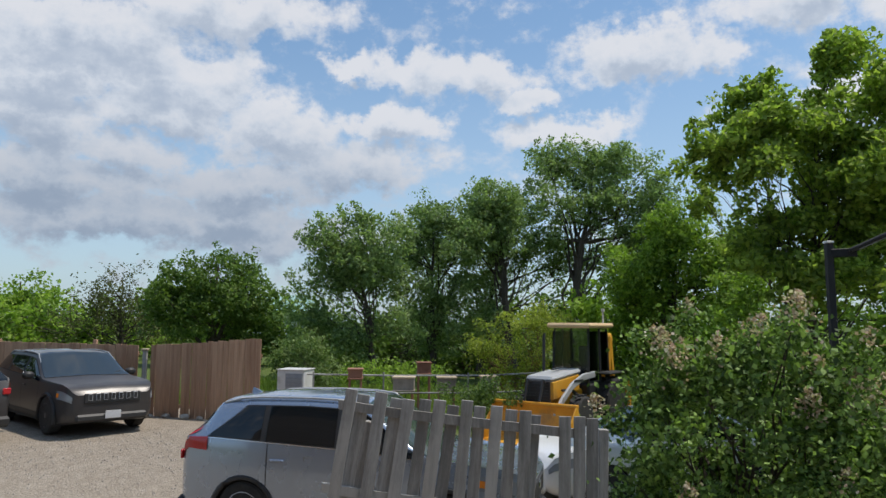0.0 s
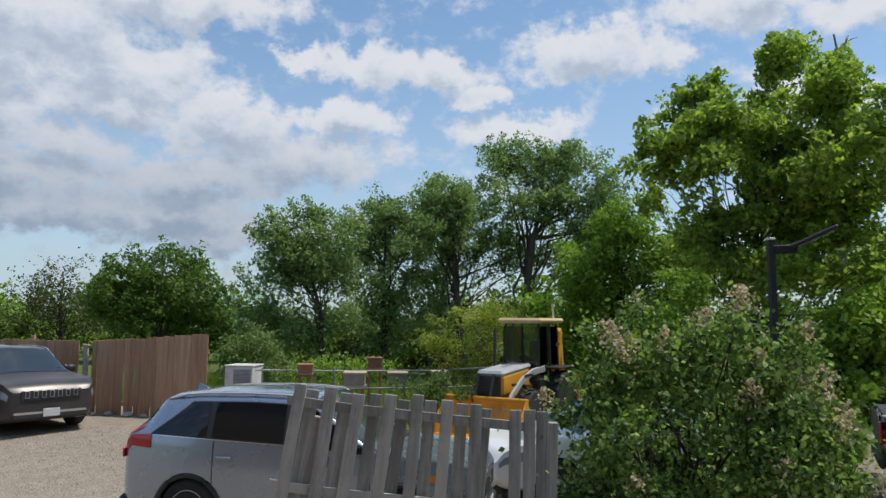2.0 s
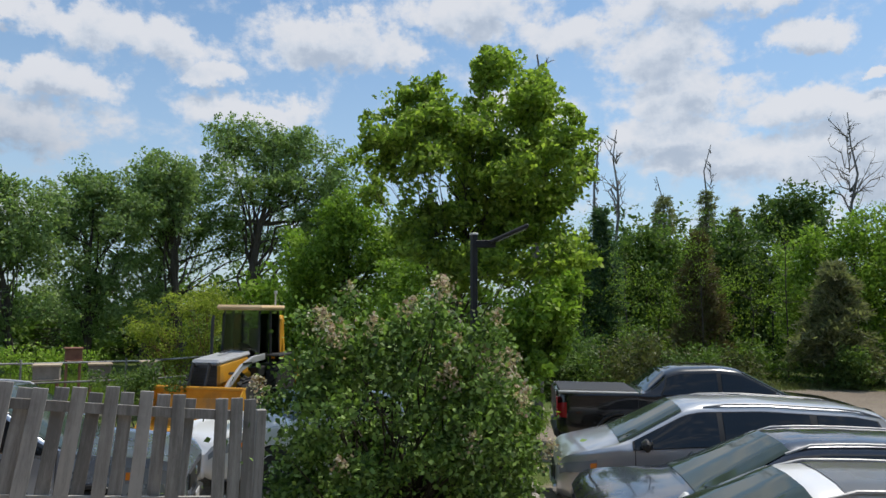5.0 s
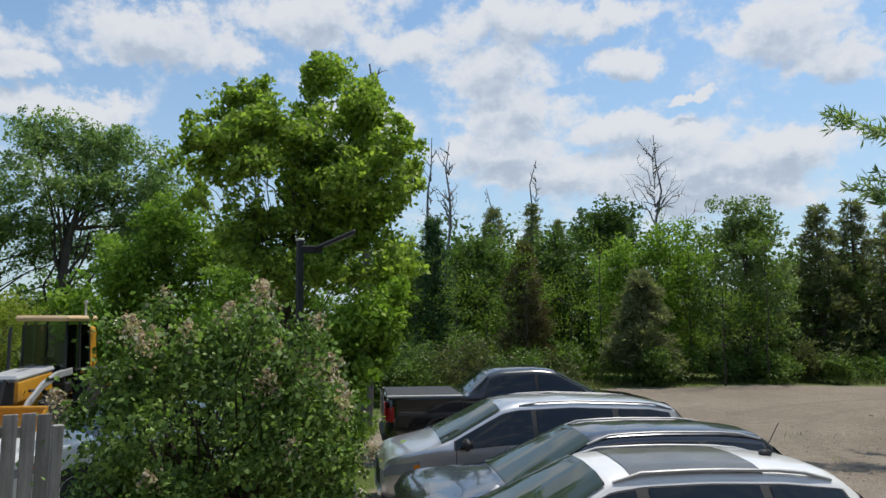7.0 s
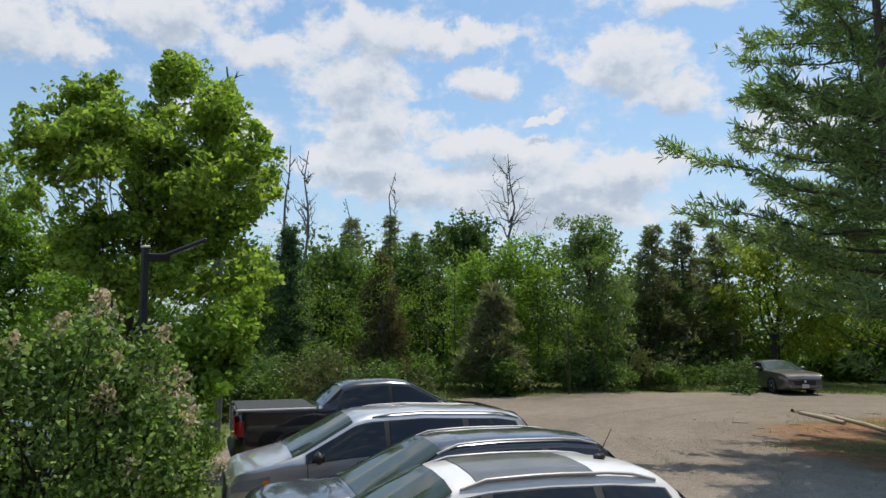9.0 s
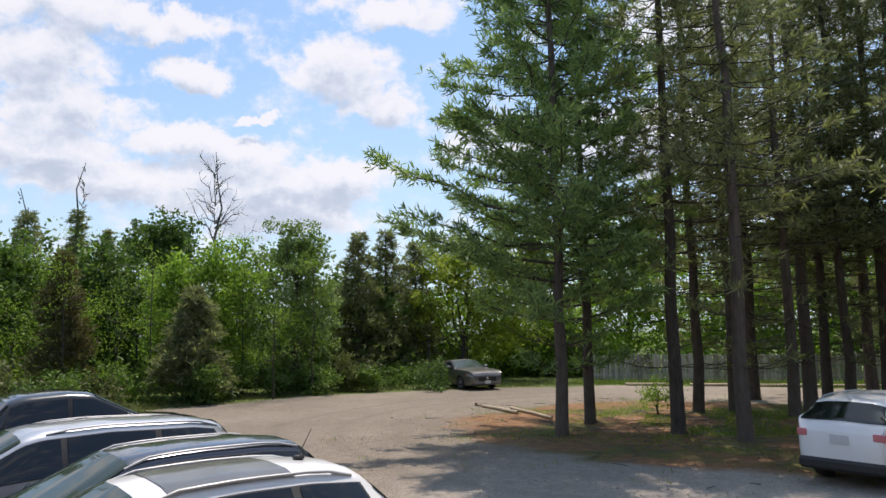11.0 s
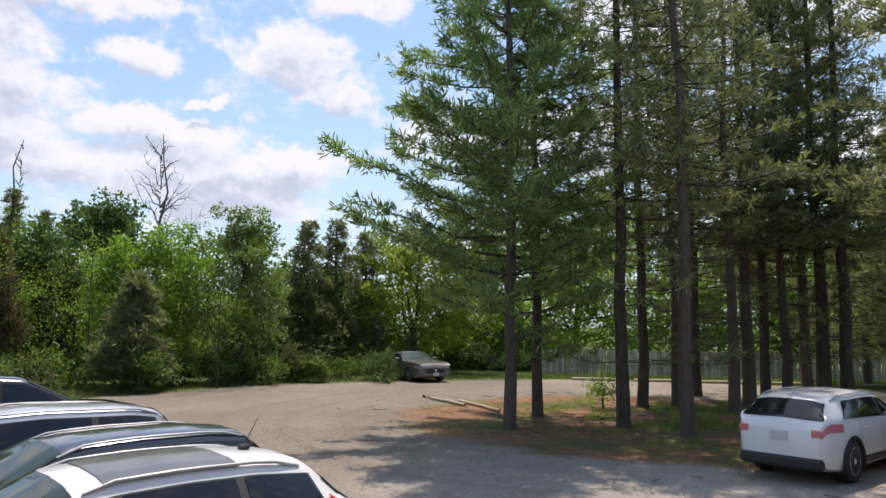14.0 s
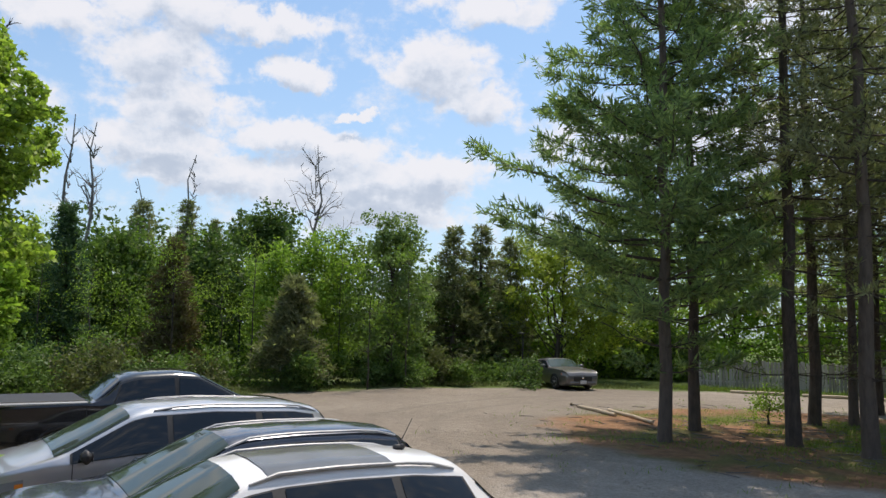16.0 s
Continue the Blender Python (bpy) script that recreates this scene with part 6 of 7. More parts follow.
        part("hydraulic_ram", Shape().tube([(0.5, sy * 0.52, 0.9), (1.3, sy * 0.56, 1.2)], [0.05, 0.05], 8).tube([(1.3, sy * 0.56, 1.2), (1.9, sy * 0.58, 1.22)], [0.03, 0.03], 8), DARK_TRIM, root, smooth=True)
        part("bucket_ram", Shape().tube([(2.15, sy * 0.25, 1.35), (2.4, sy * 0.25, 1.45), (2.6, sy * 0.25, 1.0)], [0.045, 0.05, 0.04], 8), DARK_TRIM, root, smooth=True)
    # bucket: curved shell with end plates, lip and teeth
    prof = [(2.42, 0.90), (2.36, 0.72), (2.40, 0.45), (2.55, 0.2), (2.8, 0.1), (3.25, 0.08)]
    inner = [(2.455, 0.90), (2.395, 0.72), (2.435, 0.46), (2.575, 0.23), (2.81, 0.135), (3.25, 0.11)]
    loop = prof + inner[::-1]
    k = len(loop)
    vs = [(x, sy * 1.35, z) for sy in (-1, 1) for x, z in loop]
    sh = Shape().join(vs, [(i, (i + 1) % k, (i + 1) % k + k, i + k) for i in range(k)] + [(i, i + 1, k - 2 - i, k - 1 - i) for i in range(5)] + [(i + k, k - 1 - i + k, k - 2 - i + k, i + 1 + k) for i in range(5)])
    bucket = part("bucket", sh, YELLOW, root, "worn yellow loader bucket")
    part("bucket_edge", Shape().box((2.44, 0, 0.93), (0.14, 2.74, 0.08), None, 0.02), YELLOW, bucket)
    for sy in (-1, 1):
        vs = [(x, sy * 1.35 + o, z) for o in (-0.02, 0.02) for x, z in prof + [(3.25, 0.14), (2.52, 0.92)]]
        k = len(vs) // 2
        fs = [tuple(range(k)), tuple(range(2 * k - 1, k - 1, -1))] + [(i, (i + 1) % k, (i + 1) % k + k, i + k) for i in range(k)]
        part("end_plate", Shape().join(vs, fs), YELLOW, bucket)
    for i in range(8):
        part("tooth", Shape().box((3.32, -1.19 + 0.34 * i, 0.075), (0.2, 0.09, 0.03), None, 0.008), DARK_TRIM, bucket)
    # digging arm folded behind
    part("boom", Shape().box((0, 0, 0), (0.26, 0.3, 1.9), pose(-1.95, 0.1, 1.5, 0, -14, 0), 0.04), YELLOW, root)
    part("dipper", Shape().box((0, 0, 0), (0.22, 0.24, 1.5), pose(-2.3, 0.1, 1.75, 0, 10, 0), 0.04), YELLOW, root)
    for sy in (1, -1):
        part("stabiliser", Shape().box((-1.7, sy * 1.0, 0.75), (0.18, 0.2, 1.2), None, 0.03).box((-1.7, sy * 1.02, 0.1), (0.4, 0.4, 0.06), None, 0.02), YELLOW, root)


backhoe()


def distant_building():
    root = thing("distant_building", pose(-24.0, 130, 0, 0, 0, 8), "low white building with a pale green roof far away", "building")
    part("wall", Shape().box((0, 0, 2.2), (16, 9, 4.4), None, 0.05), PALE_METAL, root)
    roof = Shape().join([(-8.6, -5, 4.4), (8.6, -5, 4.4), (8.6, 5, 4.4), (-8.6, 5, 4.4), (-5, 0, 7.4), (5, 0, 7.4)], [(0, 1, 5, 4), (1, 2, 5), (2, 3, 4, 5), (3, 0, 4), (0, 3, 2, 1)])
    part("roof", roof, surface("green_roof", (0.20, 0.36, 0.32), (0.28, 0.44, 0.40), 0.6, 0.6, 0.2), root, "pale green hipped roof")


distant_building()


def reflection_wall():
    """Unseen sided house wall with a roof, added behind the viewer to darken glass reflections."""
    root = thing("house", pose(-1.45, -1.55, 0, 0, 0, -43), "unseen brown sided wall added behind the viewer for reflections", "house")
    sid = surface("brown_siding", (0.16, 0.12, 0.09), (0.24, 0.19, 0.15), 0.8, 2.0, 0.3)
    part("wall", Shape().box((0, -0.15, 3.6), (17, 0.3, 7.2), None, 0.02), sid, root)
    for i in range(35):
        part("siding_board", Shape().box((0, 0.012, 0.15 + i * 0.2), (17, 0.03, 0.19), None, 0.006), sid, root)
    part("roof", Shape().box((0, -2.0, 7.6), (18, 5.2, 0.25), None, 0.03), DARK_TRIM, root)


reflection_wall()


# ---- vehicles ----
def paint(name, colour, metal=0.35, rough=0.32, dust=0.25, coat=0.8, gloss=0.5):
    """Car paint: flake, clear coat and a film of road dust."""
    m, n, p = material(name)
    at = n.add("ShaderNodeTexCoord").outputs["Object"]
    flake = n.noise(at, 220.0, 2.0)
    col = n.mix(flake, tuple(c * 0.88 for c in colour), tuple(min(1.0, c * 1.12) for c in colour))
    sep = n.add("ShaderNodeSeparateXYZ")
    n.put(at, sep.inputs[0])
    film = n.math("MULTIPLY", n.span(n.noise(at, 2.2, 5.0), 0.35, 0.75), dust)
    col = n.mix(film, col, (0.30, 0.27, 0.23))
    n.put(col, p.inputs["Base Color"])
    p.inputs["Metallic"].default_value = metal
    n.put(n.math("ADD", n.math("MULTIPLY", film, 0.5), rough), p.inputs["Roughness"])
    p.inputs["Specular IOR Level"].default_value = gloss
    p.inputs["Coat Weight"].default_value = coat
    n.put(n.math("ADD", n.math("MULTIPLY", film, 0.25), 0.04), p.inputs["Coat Roughness"])
    return m


SILVER = paint("silver_paint", (0.58, 0.59, 0.61), 0.65, 0.28, 0.15, 1.0)
BLUE_SILVER = paint("blue_silver_paint", (0.33, 0.39, 0.48), 0.7, 0.26, 0.08, 1.0)
WHITE = paint("white_paint", (0.84, 0.84, 0.83), 0.0, 0.3, 0.05)
BLACK = paint("black_paint", (0.008, 0.008, 0.010), 0.0, 0.2, 0.04, 1.0)
GRAPHITE = paint("graphite_paint", (0.055, 0.051, 0.051), 0.1, 0.32, 0.08, 0.0, 0.35)
NAVY = paint("navy_paint", (0.007, 0.013, 0.036), 0.0, 0.30, 0.0, 0.0, 0.25)
SLATE = paint("slate_blue_paint", (0.045, 0.052, 0.072), 0.5, 0.25, 0.06, 1.0)
BRONZE = paint("grey_bronze_paint", (0.13, 0.122, 0.115), 0.4, 0.35, 0.1)
RIM = surface("alloy_rim", (0.58, 0.58, 0.59), (0.72, 0.72, 0.73), 0.34, 8.0, 0.05, metal=0.3)
RIM_BLACK = surface("black_alloy_rim", (0.015, 0.015, 0.016), (0.035, 0.035, 0.036), 0.4, 8.0, 0.05, metal=0.3)
PLATE = surface("plain_plate", (0.55, 0.56, 0.58), (0.66, 0.67, 0.69), 0.5, 20.0, 0.05)
PLATE_RED = surface("red_front_plate", (0.55, 0.035, 0.03), (0.66, 0.06, 0.05), 0.45, 20.0, 0.05)
ROWS = 20
SILL, BELT, EDGE = 2, 11, 16


class CarSkin:
    """The shell of a car as a surface over length and girth."""

    def __init__(self, length, width, clearance, top, belt, tumble=0.17, taper=0.15):
        self.L, self.W, self.gc, self.tumble, self.taper = length, width, clearance, tumble, taper
        xs = np.linspace(-length / 2, length / 2, 241)
        soft = np.exp(-np.linspace(-2, 2, 9) ** 2)
        soft /= soft.sum()

        def line(points, smooth=True):
            z = np.interp(xs, [p[0] for p in points], [p[1] for p in points])
            return np.convolve(np.pad(z, 4, mode="edge"), soft, "valid") if smooth else z
        self.xs, self.top, self.belt = xs, line(top), line(belt)
        self.pane = float((self.top - self.belt).max()) - 0.035

    def section(self, x):
        t = abs(x) / (self.L / 2)
        top, belt = float(np.interp(x, self.xs, self.top)), float(np.interp(x, self.xs, self.belt))
        belt = min(belt, top - 0.035)
        w = self.W / 2 * (1 - self.taper * t ** 5)
        zb = self.gc + 0.10 * t ** 8
        glass = max(0.0, top - belt - 0.035)
        pts = [(0, zb), (w * 0.82, zb), (w * 0.945, zb + 0.05)]
        for k in range(SILL + 1, BELT + 1):
            s = (k - SILL) / (BELT - SILL)
            bulge = 0.955 + 0.045 * math.sin(math.pi * (0.12 + 0.72 * s)) + (0.004 if 0.60 < s < 0.72 else 0.0)
            pts.append((w * bulge, zb + 0.08 + (belt - zb - 0.08) * s))
        wb = w * 0.975
        we = wb - self.tumble * min(1.0, glass / self.pane) - 0.12 * max(0.0, -x / (self.L / 2)) ** 3 * min(1.0, glass / 0.2)
        for k in range(BELT + 1, EDGE + 1):
            s = (k - BELT) / (EDGE - BELT)
            pts.append((wb + (we - wb) * (s ** 1.25), belt + 0.01 + (top - 0.105 * min(1, glass / 0.2) - 0.012 - belt) * s))
        pts += [(we * 0.93, top - 0.016 - 0.038 * min(1, glass / 0.2)), (we * 0.62, top - 0.016), (0, top)]
        end = max(0.0, t - (1 - 0.16 / self.L * 2))
        if end > 0:
            k = end / (0.16 / self.L * 2)
            f = 1 - 0.10 * k * k
            pts = [(y * f, 0.6 + (z - 0.6) * (1 - 0.12 * k * k)) for y, z in pts]
        return np.array([(x, y, z) for y, z in pts])

    def at(self, x, r):
        s = self.section(x)
        i = min(ROWS - 2, int(r))
        return s[i] * (1 - (r - i)) + s[i + 1] * (r - i)

    def patch(self, x0, x1, r0, r1, nx=10, nr=5, off=0.006, side=1, skew=0.0, lean=0.0):
        """A sheet that follows the shell, lifted off it."""
        pts = []
        for i in range(nx + 1):
            for j in range(nr + 1):
                v = j / nr
                x = x0 + lean * v + (x1 - x0 - lean * v) * i / nx + skew * (v - 0.5)
                x = max(-self.L / 2 + 0.002, min(self.L / 2 - 0.002, x))
                r = r0 + (r1 - r0) * v
                p = self.at(x, r)
                a = self.at(min(x + 0.02, self.L / 2), r) - self.at(max(x - 0.02, -self.L / 2), r)
                b = self.at(x, min(r + 0.1, ROWS - 1.001)) - self.at(x, max(r - 0.1, 0))
                n = np.cross(a, b)
                ln = np.linalg.norm(n)
                n = n / ln if ln > 1e-9 else np.array([0, 0, 1.0])
                if n[1] < -0.01 or n[2] < -0.5:
                    n = -n
                p = p + n * off
                pts.append((p[0], p[1] * side, p[2]))
        k = nr + 1
        fs = [(i * k + j, (i + 1) * k + j, (i + 1) * k + j + 1, i * k + j + 1) for i in range(nx) for j in range(nr)]
        return Shape().join(pts, fs)

    def body(self, axles, radius):
        n = 76
        e = self.L / 2
        xs = sorted(set([-e, -e + 0.02, -e + 0.06, e - 0.06, e - 0.02, e] + list(np.linspace(-e + 0.11, e - 0.11, n))))
        grid = np.array([self.section(x) for x in xs])
        bm = bmesh.new()
        for side in (1, -1):
            vs = [[bm.verts.new((p[0], p[1] * side, p[2])) for p in row] for row in grid]
            for i in range(len(xs) - 1):
                for j in range(ROWS - 1):
                    q = (vs[i][j], vs[i + 1][j], vs[i + 1][j + 1], vs[i][j + 1])
                    inside = j >= 1 and all(any(math.hypot(v.co.x - ax, v.co.z - radius * 0.93) < radius * 1.14 for ax in axles) for v in q)
                    if not inside:
                        bm.faces.new(q)
            for row in vs:
                for v in row[1:BELT]:
                    for ax in axles:
                        d = Vector((v.co.x - ax, 0, v.co.z - radius * 0.93))
                        if 0.01 < d.length < radius * 1.14:
                            d = d.normalized() * radius * 1.14
                            v.co.x, v.co.z = ax + d.x, max(self.gc, radius * 0.93 + d.z)
            for row in (vs[0], vs[-1]):
                bm.faces.new(row)
        bmesh.ops.remove_doubles(bm, verts=bm.verts, dist=0.0006)
        loose = [v for v in bm.verts if not v.link_faces]
        bmesh.ops.delete(bm, geom=loose, context="VERTS")
        bmesh.ops.recalc_face_normals(bm, faces=bm.faces)
        me = bpy.data.meshes.new("body")
        bm.to_mesh(me)
        bm.free()
        me.shade_smooth()
        me.set_sharp_from_angle(angle=radians(42))
        return me


WHEELS = {}


def wheel_meshes(r, rim_mat):
    key = (round(r, 3), rim_mat.name)
    if key not in WHEELS:
        w2 = 0.23
        tyre = Shape().turn([(r * 0.66, -w2 / 2), (r * 0.9, -w2 * 0.52), (r * 0.985, -w2 * 0.42), (r, -w2 * 0.2), (r, w2 * 0.2), (r * 0.985, w2 * 0.42), (r * 0.9, w2 * 0.52), (r * 0.66, w2 / 2)], pose(0, 0, 0), 32).mesh("tyre", True)
        tyre.materials.append(RUBBER)
        rim = Shape().turn([(r * 0.66, 0.112), (r * 0.62, 0.118), (r * 0.60, 0.06), (r * 0.66, 0.05)], pose(0, 0, 0), 28)
        for i in range(5):
            rim.box((r * 0.34, 0.095, 0), (r * 0.62, 0.034, r * 0.19), Matrix.Rotation(2 * math.pi * i / 5, 4, "Y"), 0.008)
        rim.turn([(0.01, 0.118), (r * 0.15, 0.115), (r * 0.15, 0.08), (0.01, 0.08)], pose(0, 0, 0), 14)
        rim = rim.mesh("rim", True)
        rim.materials.append(rim_mat)
        hub = Shape().turn([(0.01, 0.04), (r * 0.63, 0.04), (r * 0.63, -0.06), (0.01, -0.06)], pose(0, 0, 0), 20).mesh("wheel", True)
        hub.materials.append(DARK_TRIM)
        WHEELS[key] = tyre, rim, hub
    return WHEELS[key]


def car(name, place, heading, skin, body_paint, label, axles, radius, side_glass, screen, rear_glass, tail, head, rails=False, clad=True, rim_mat=None, handles=(), seams=(), plate=True, grille=0.5, group="parked vehicles", extra=None, badge=True, mirror=None, category="car", sweep=0.12, front_glass=None, lamp_mat=None, grille_drop=0.24):
    """A parked vehicle with glass, lamps, wheels and trim as parts. x runs to the nose."""
    x, y = place
    root = thing(name, pose(x, y, ground_z(x, y) + 0.004, 0, 0, heading), label, category, group)
    body = part("body", skin.body(axles, radius), body_paint, root)
    e = skin.L / 2
    tyre, rim, hub = wheel_meshes(radius, rim_mat or RIM)
    for ax in axles:
        for side in (1, -1):
            at = pose(ax, side * (skin.W / 2 - 0.125), radius, 0, 0, 0 if side > 0 else 180)
            h = new("wheel", hub)
            h.parent, h.matrix_local = root, at
            for nm, me in (("tyre", tyre), ("rim", rim)):
                o = new(nm, me)
                o.parent = h
            # wheel housing
            arc = Shape()
            n = 14
            vs, fs = [], []
            for i in range(n + 1):
                a = math.pi * (i / n * 1.24 - 0.12)
                for yy in (0.30, 0.0):
                    vs.append((ax + radius * 1.15 * math.cos(a), side * (skin.W / 2 * 0.965 - yy), radius * 0.93 + radius * 1.15 * math.sin(a)))
            fs = [(2 * i, 2 * i + 1, 2 * i + 3, 2 * i + 2) for i in range(n)] + [tuple(range(0, 2 * n + 2, 2))]
            part("wheel_housing", Shape().join(vs, fs), DARK_TRIM, root)
            if clad:
                ring = Shape()
                pr = [(ax + radius * 1.19 * math.cos(math.pi * (i / 16 * 1.16 - 0.08)), side * skin.W / 2 * 0.985, radius * 0.93 + radius * 1.19 * math.sin(math.pi * (i / 16 * 1.16 - 0.08))) for i in range(17)]
                ring.tube(pr, [0.035] * 17, 6)
                part("arch_trim", ring, DARK_TRIM, root, smooth=True)
    for side in (1, -1):
        part("window_surround", skin.patch(side_glass[0][0] - 0.03, side_glass[-1][1] + 0.03, BELT + 0.42, EDGE - 0.22, 40, 6, 0.011, side, 0.0, sweep), DARK_TRIM, root, smooth=True)
        zl = skin.at(-e + 0.05, BELT - 1.3)[2]
        part("rear_lamp", Shape().box((-e - 0.004, side * skin.W * 0.365, zl), (0.03, 0.17, 0.12), None, 0.015), lamp_mat or RED_GLASS, root, smooth=True)
        for gi, (x0, x1) in enumerate(side_glass):
            part("side_window", skin.patch(x0, x1, BELT + 0.55, EDGE - 0.35, 14, 6, 0.017, side, 0.0, sweep if gi == 0 else 0.0), GLASS, root, smooth=True)
        if clad:
            part("sill_trim", skin.patch(axles[0] + radius * 1.2, axles[1] - radius * 1.2, 1.5, 3.6, 8, 3, 0.006, side), DARK_TRIM, root, smooth=True)
        for hx in handles:
            p = skin.at(hx, BELT - 1.6)
            part("door_handle", Shape().box((p[0], side * (p[1] + 0.018), p[2]), (0.20, 0.03, 0.03), None, 0.012), body_paint, root)
        for sx in seams:
            part("door_gap", skin.patch(sx - 0.006, sx + 0.006, 3.5, BELT + 0.4, 1, 9, 0.003, side), DARK_TRIM, root)
        x0, x1, r0, r1 = tail
        part("tail_lamp", skin.patch(x0, x1, r0, r1, 6, 4, 0.012, side), lamp_mat or RED_GLASS, root, smooth=True)
        x0, x1, r0, r1 = head
        lamp = part("headlamp", skin.patch(x0, x1, r0, r1, 7, 4, 0.012, side), LAMP_GLASS, root, smooth=True)
        part("indicator", skin.patch(x0, x0 + 0.09, r0 + 0.5, r1 - 0.6, 3, 3, 0.018, side), AMBER, lamp, smooth=True)
        mx = mirror if mirror is not None else screen[0] - 0.42
        p = skin.at(mx, BELT + 0.3)
        arm = part("door_mirror", Shape().box((p[0] + 0.03, side * (p[1] + 0.13), p[2] + 0.09), (0.13, 0.23, 0.16), None, 0.05), body_paint if badge else DARK_TRIM, root, smooth=True)
        part("mirror_glass", Shape().box((p[0] - 0.037, side * (p[1] + 0.13), p[2] + 0.09), (0.006, 0.18, 0.12), None, 0.002), CHROME, arm)
        if rails:
            xa, xb = rails
            pts = []
            for i in range(9):
                q = skin.at(xa + (xb - xa) * i / 8, EDGE + 0.75)
                pts.append((q[0], side * q[1], q[2] + (0.0 if i in (0, 8) else 0.034)))
            part("roof_rail", Shape().tube(pts, [0.014] * 9, 6), HOOD_GREY, root, smooth=True)
    for nm, (x0, x1), mat in (("windscreen", screen, front_glass or SCREEN), ("rear_window", rear_glass, GLASS)):
        sh = skin.patch(x0, x1, EDGE + 0.75, ROWS - 1.0, 16, 9, 0.010, 1)
        other = skin.patch(x0, x1, EDGE + 0.75, ROWS - 1.0, 16, 9, 0.010, -1)
        sh.join(other.v, other.f)
        part(nm, sh.mesh(nm, True, 0.004), mat, root)
    for i in (-1, 1):
        p = skin.at(screen[0] - 0.03, EDGE + 0.6)
        part("wiper", Shape().tube([(p[0] + 0.02, 0.28 * i, p[2] + 0.0), (p[0] - 0.10, 0.28 * i + 0.45, p[2] + 0.085)], [0.010, 0.007], 5), DARK_TRIM, root)
    # nose and tail faces
    zt = float(np.interp(e - 0.06, skin.xs, skin.top))
    part("grille", Shape().box((e + 0.004, 0, zt - grille_drop), (0.03, skin.W * grille, 0.20), None, 0.012), DARK_TRIM, root)
    part("front_bumper", Shape().box((e - 0.01, 0, skin.gc + 0.17), (0.10, skin.W * 0.74, 0.16), None, 0.045), DARK_TRIM if clad else body_paint, root)
    part("rear_bumper", Shape().box((-e + 0.02, 0, skin.gc + 0.17), (0.14, skin.W * 0.84, 0.20), None, 0.05), DARK_TRIM if clad else body_paint, root)
    if badge:
        part("badge", Shape().turn([(0.01, 0.012), (0.045, 0.010), (0.055, 0.0), (0.01, 0.0)], pose(e + 0.022, 0, zt - 0.2, 0, 0, -90), 14), CHROME, root, smooth=True)
    if plate:
        for nm, xx, zz in (("front_plate", e + 0.046, skin.gc + 0.22), ("rear_plate", -e - 0.012, 0.80)):
            part(nm, Shape().box((xx, 0, zz), (0.012, 0.31, 0.155), None, 0.004), PLATE, root, "plain plate")
    if extra:
        extra(root, skin, body_paint)
    return root


def wagon(L, W, H, hood, bonnet, screen_run, belt, tail_run=0.42, gc=0.2, tumble=0.17, taper=0.15):
    """Profile of a five-door body."""
    e = L / 2
    cowl = e - bonnet
    roof = cowl - screen_run
    top = [(-e, belt * 0.93), (-e + 0.05, belt + 0.03), (-e + tail_run, H - 0.07), (-e + tail_run + 0.5, H - 0.015), (roof - 0.80, H), (roof - 0.28, H - 0.014), (roof, H - 0.05), (cowl, hood + 0.02), (e - 0.35, hood - 0.06), (e - 0.10, hood - 0.13), (e, hood - 0.24)]
    line = [(-e, belt + 0.09), (-e * 0.3, belt + 0.02), (cowl, belt - 0.06), (e, belt - 0.1)]
    return CarSkin(L, W, gc, top, line, tumble, taper), cowl, roof


def roof_box(x0, x1, mat, name, label):
    def make(root, skin, body_paint):
        sh = skin.patch(x0, x1, EDGE + 1.0, ROWS - 1.0, 10, 8, 0.008, 1)
        o = skin.patch(x0, x1, EDGE + 1.0, ROWS - 1.0, 10, 8, 0.008, -1)
        part(name, sh.join(o.v, o.f).mesh(name, True, 0.004), mat, root, label)
    return make


def fin(x, mat):
    def make(root, skin, body_paint):
        z = float(np.interp(x, skin.xs, skin.top))
        part("aerial_fin", Shape().join([(x - 0.1, 0.025, z - 0.01), (x + 0.08, 0.02, z - 0.01), (x + 0.08, -0.02, z - 0.01), (x - 0.1, -0.025, z - 0.01), (x - 0.09, 0, z + 0.07)], [(0, 1, 4), (1, 2, 4), (2, 3, 4), (3, 0, 4), (0, 3, 2, 1)]), mat, root)
    return make


def whip(root, skin, body_paint):
    """Sunroof panel and whip aerial of the white car."""
    roof_box(-1.10, -0.05, DUSTY_GLASS, "sunroof", "long grey glass sunroof")(root, skin, body_paint)
    x = -1.42
    z = float(np.interp(x, skin.xs, skin.top))
    base = part("aerial", Shape().box((x, 0, z + 0.022), (0.12, 0.05, 0.05), None, 0.018), DARK_TRIM, root, smooth=True)
    part("whip", Shape().tube([(x, 0, z + 0.04), (x - 0.13, 0, z + 0.27)], [0.005, 0.003], 5), DARK_TRIM, base)


def both(*makers):
    def make(root, skin, body_paint):
        for k in makers:
            k(root, skin, body_paint)
    return make


# graphite off-roader by the board fence
s, cowl, roof = wagon(4.82, 1.94, 1.64, 1.10, 1.34, 0.80, 1.08, 0.36)


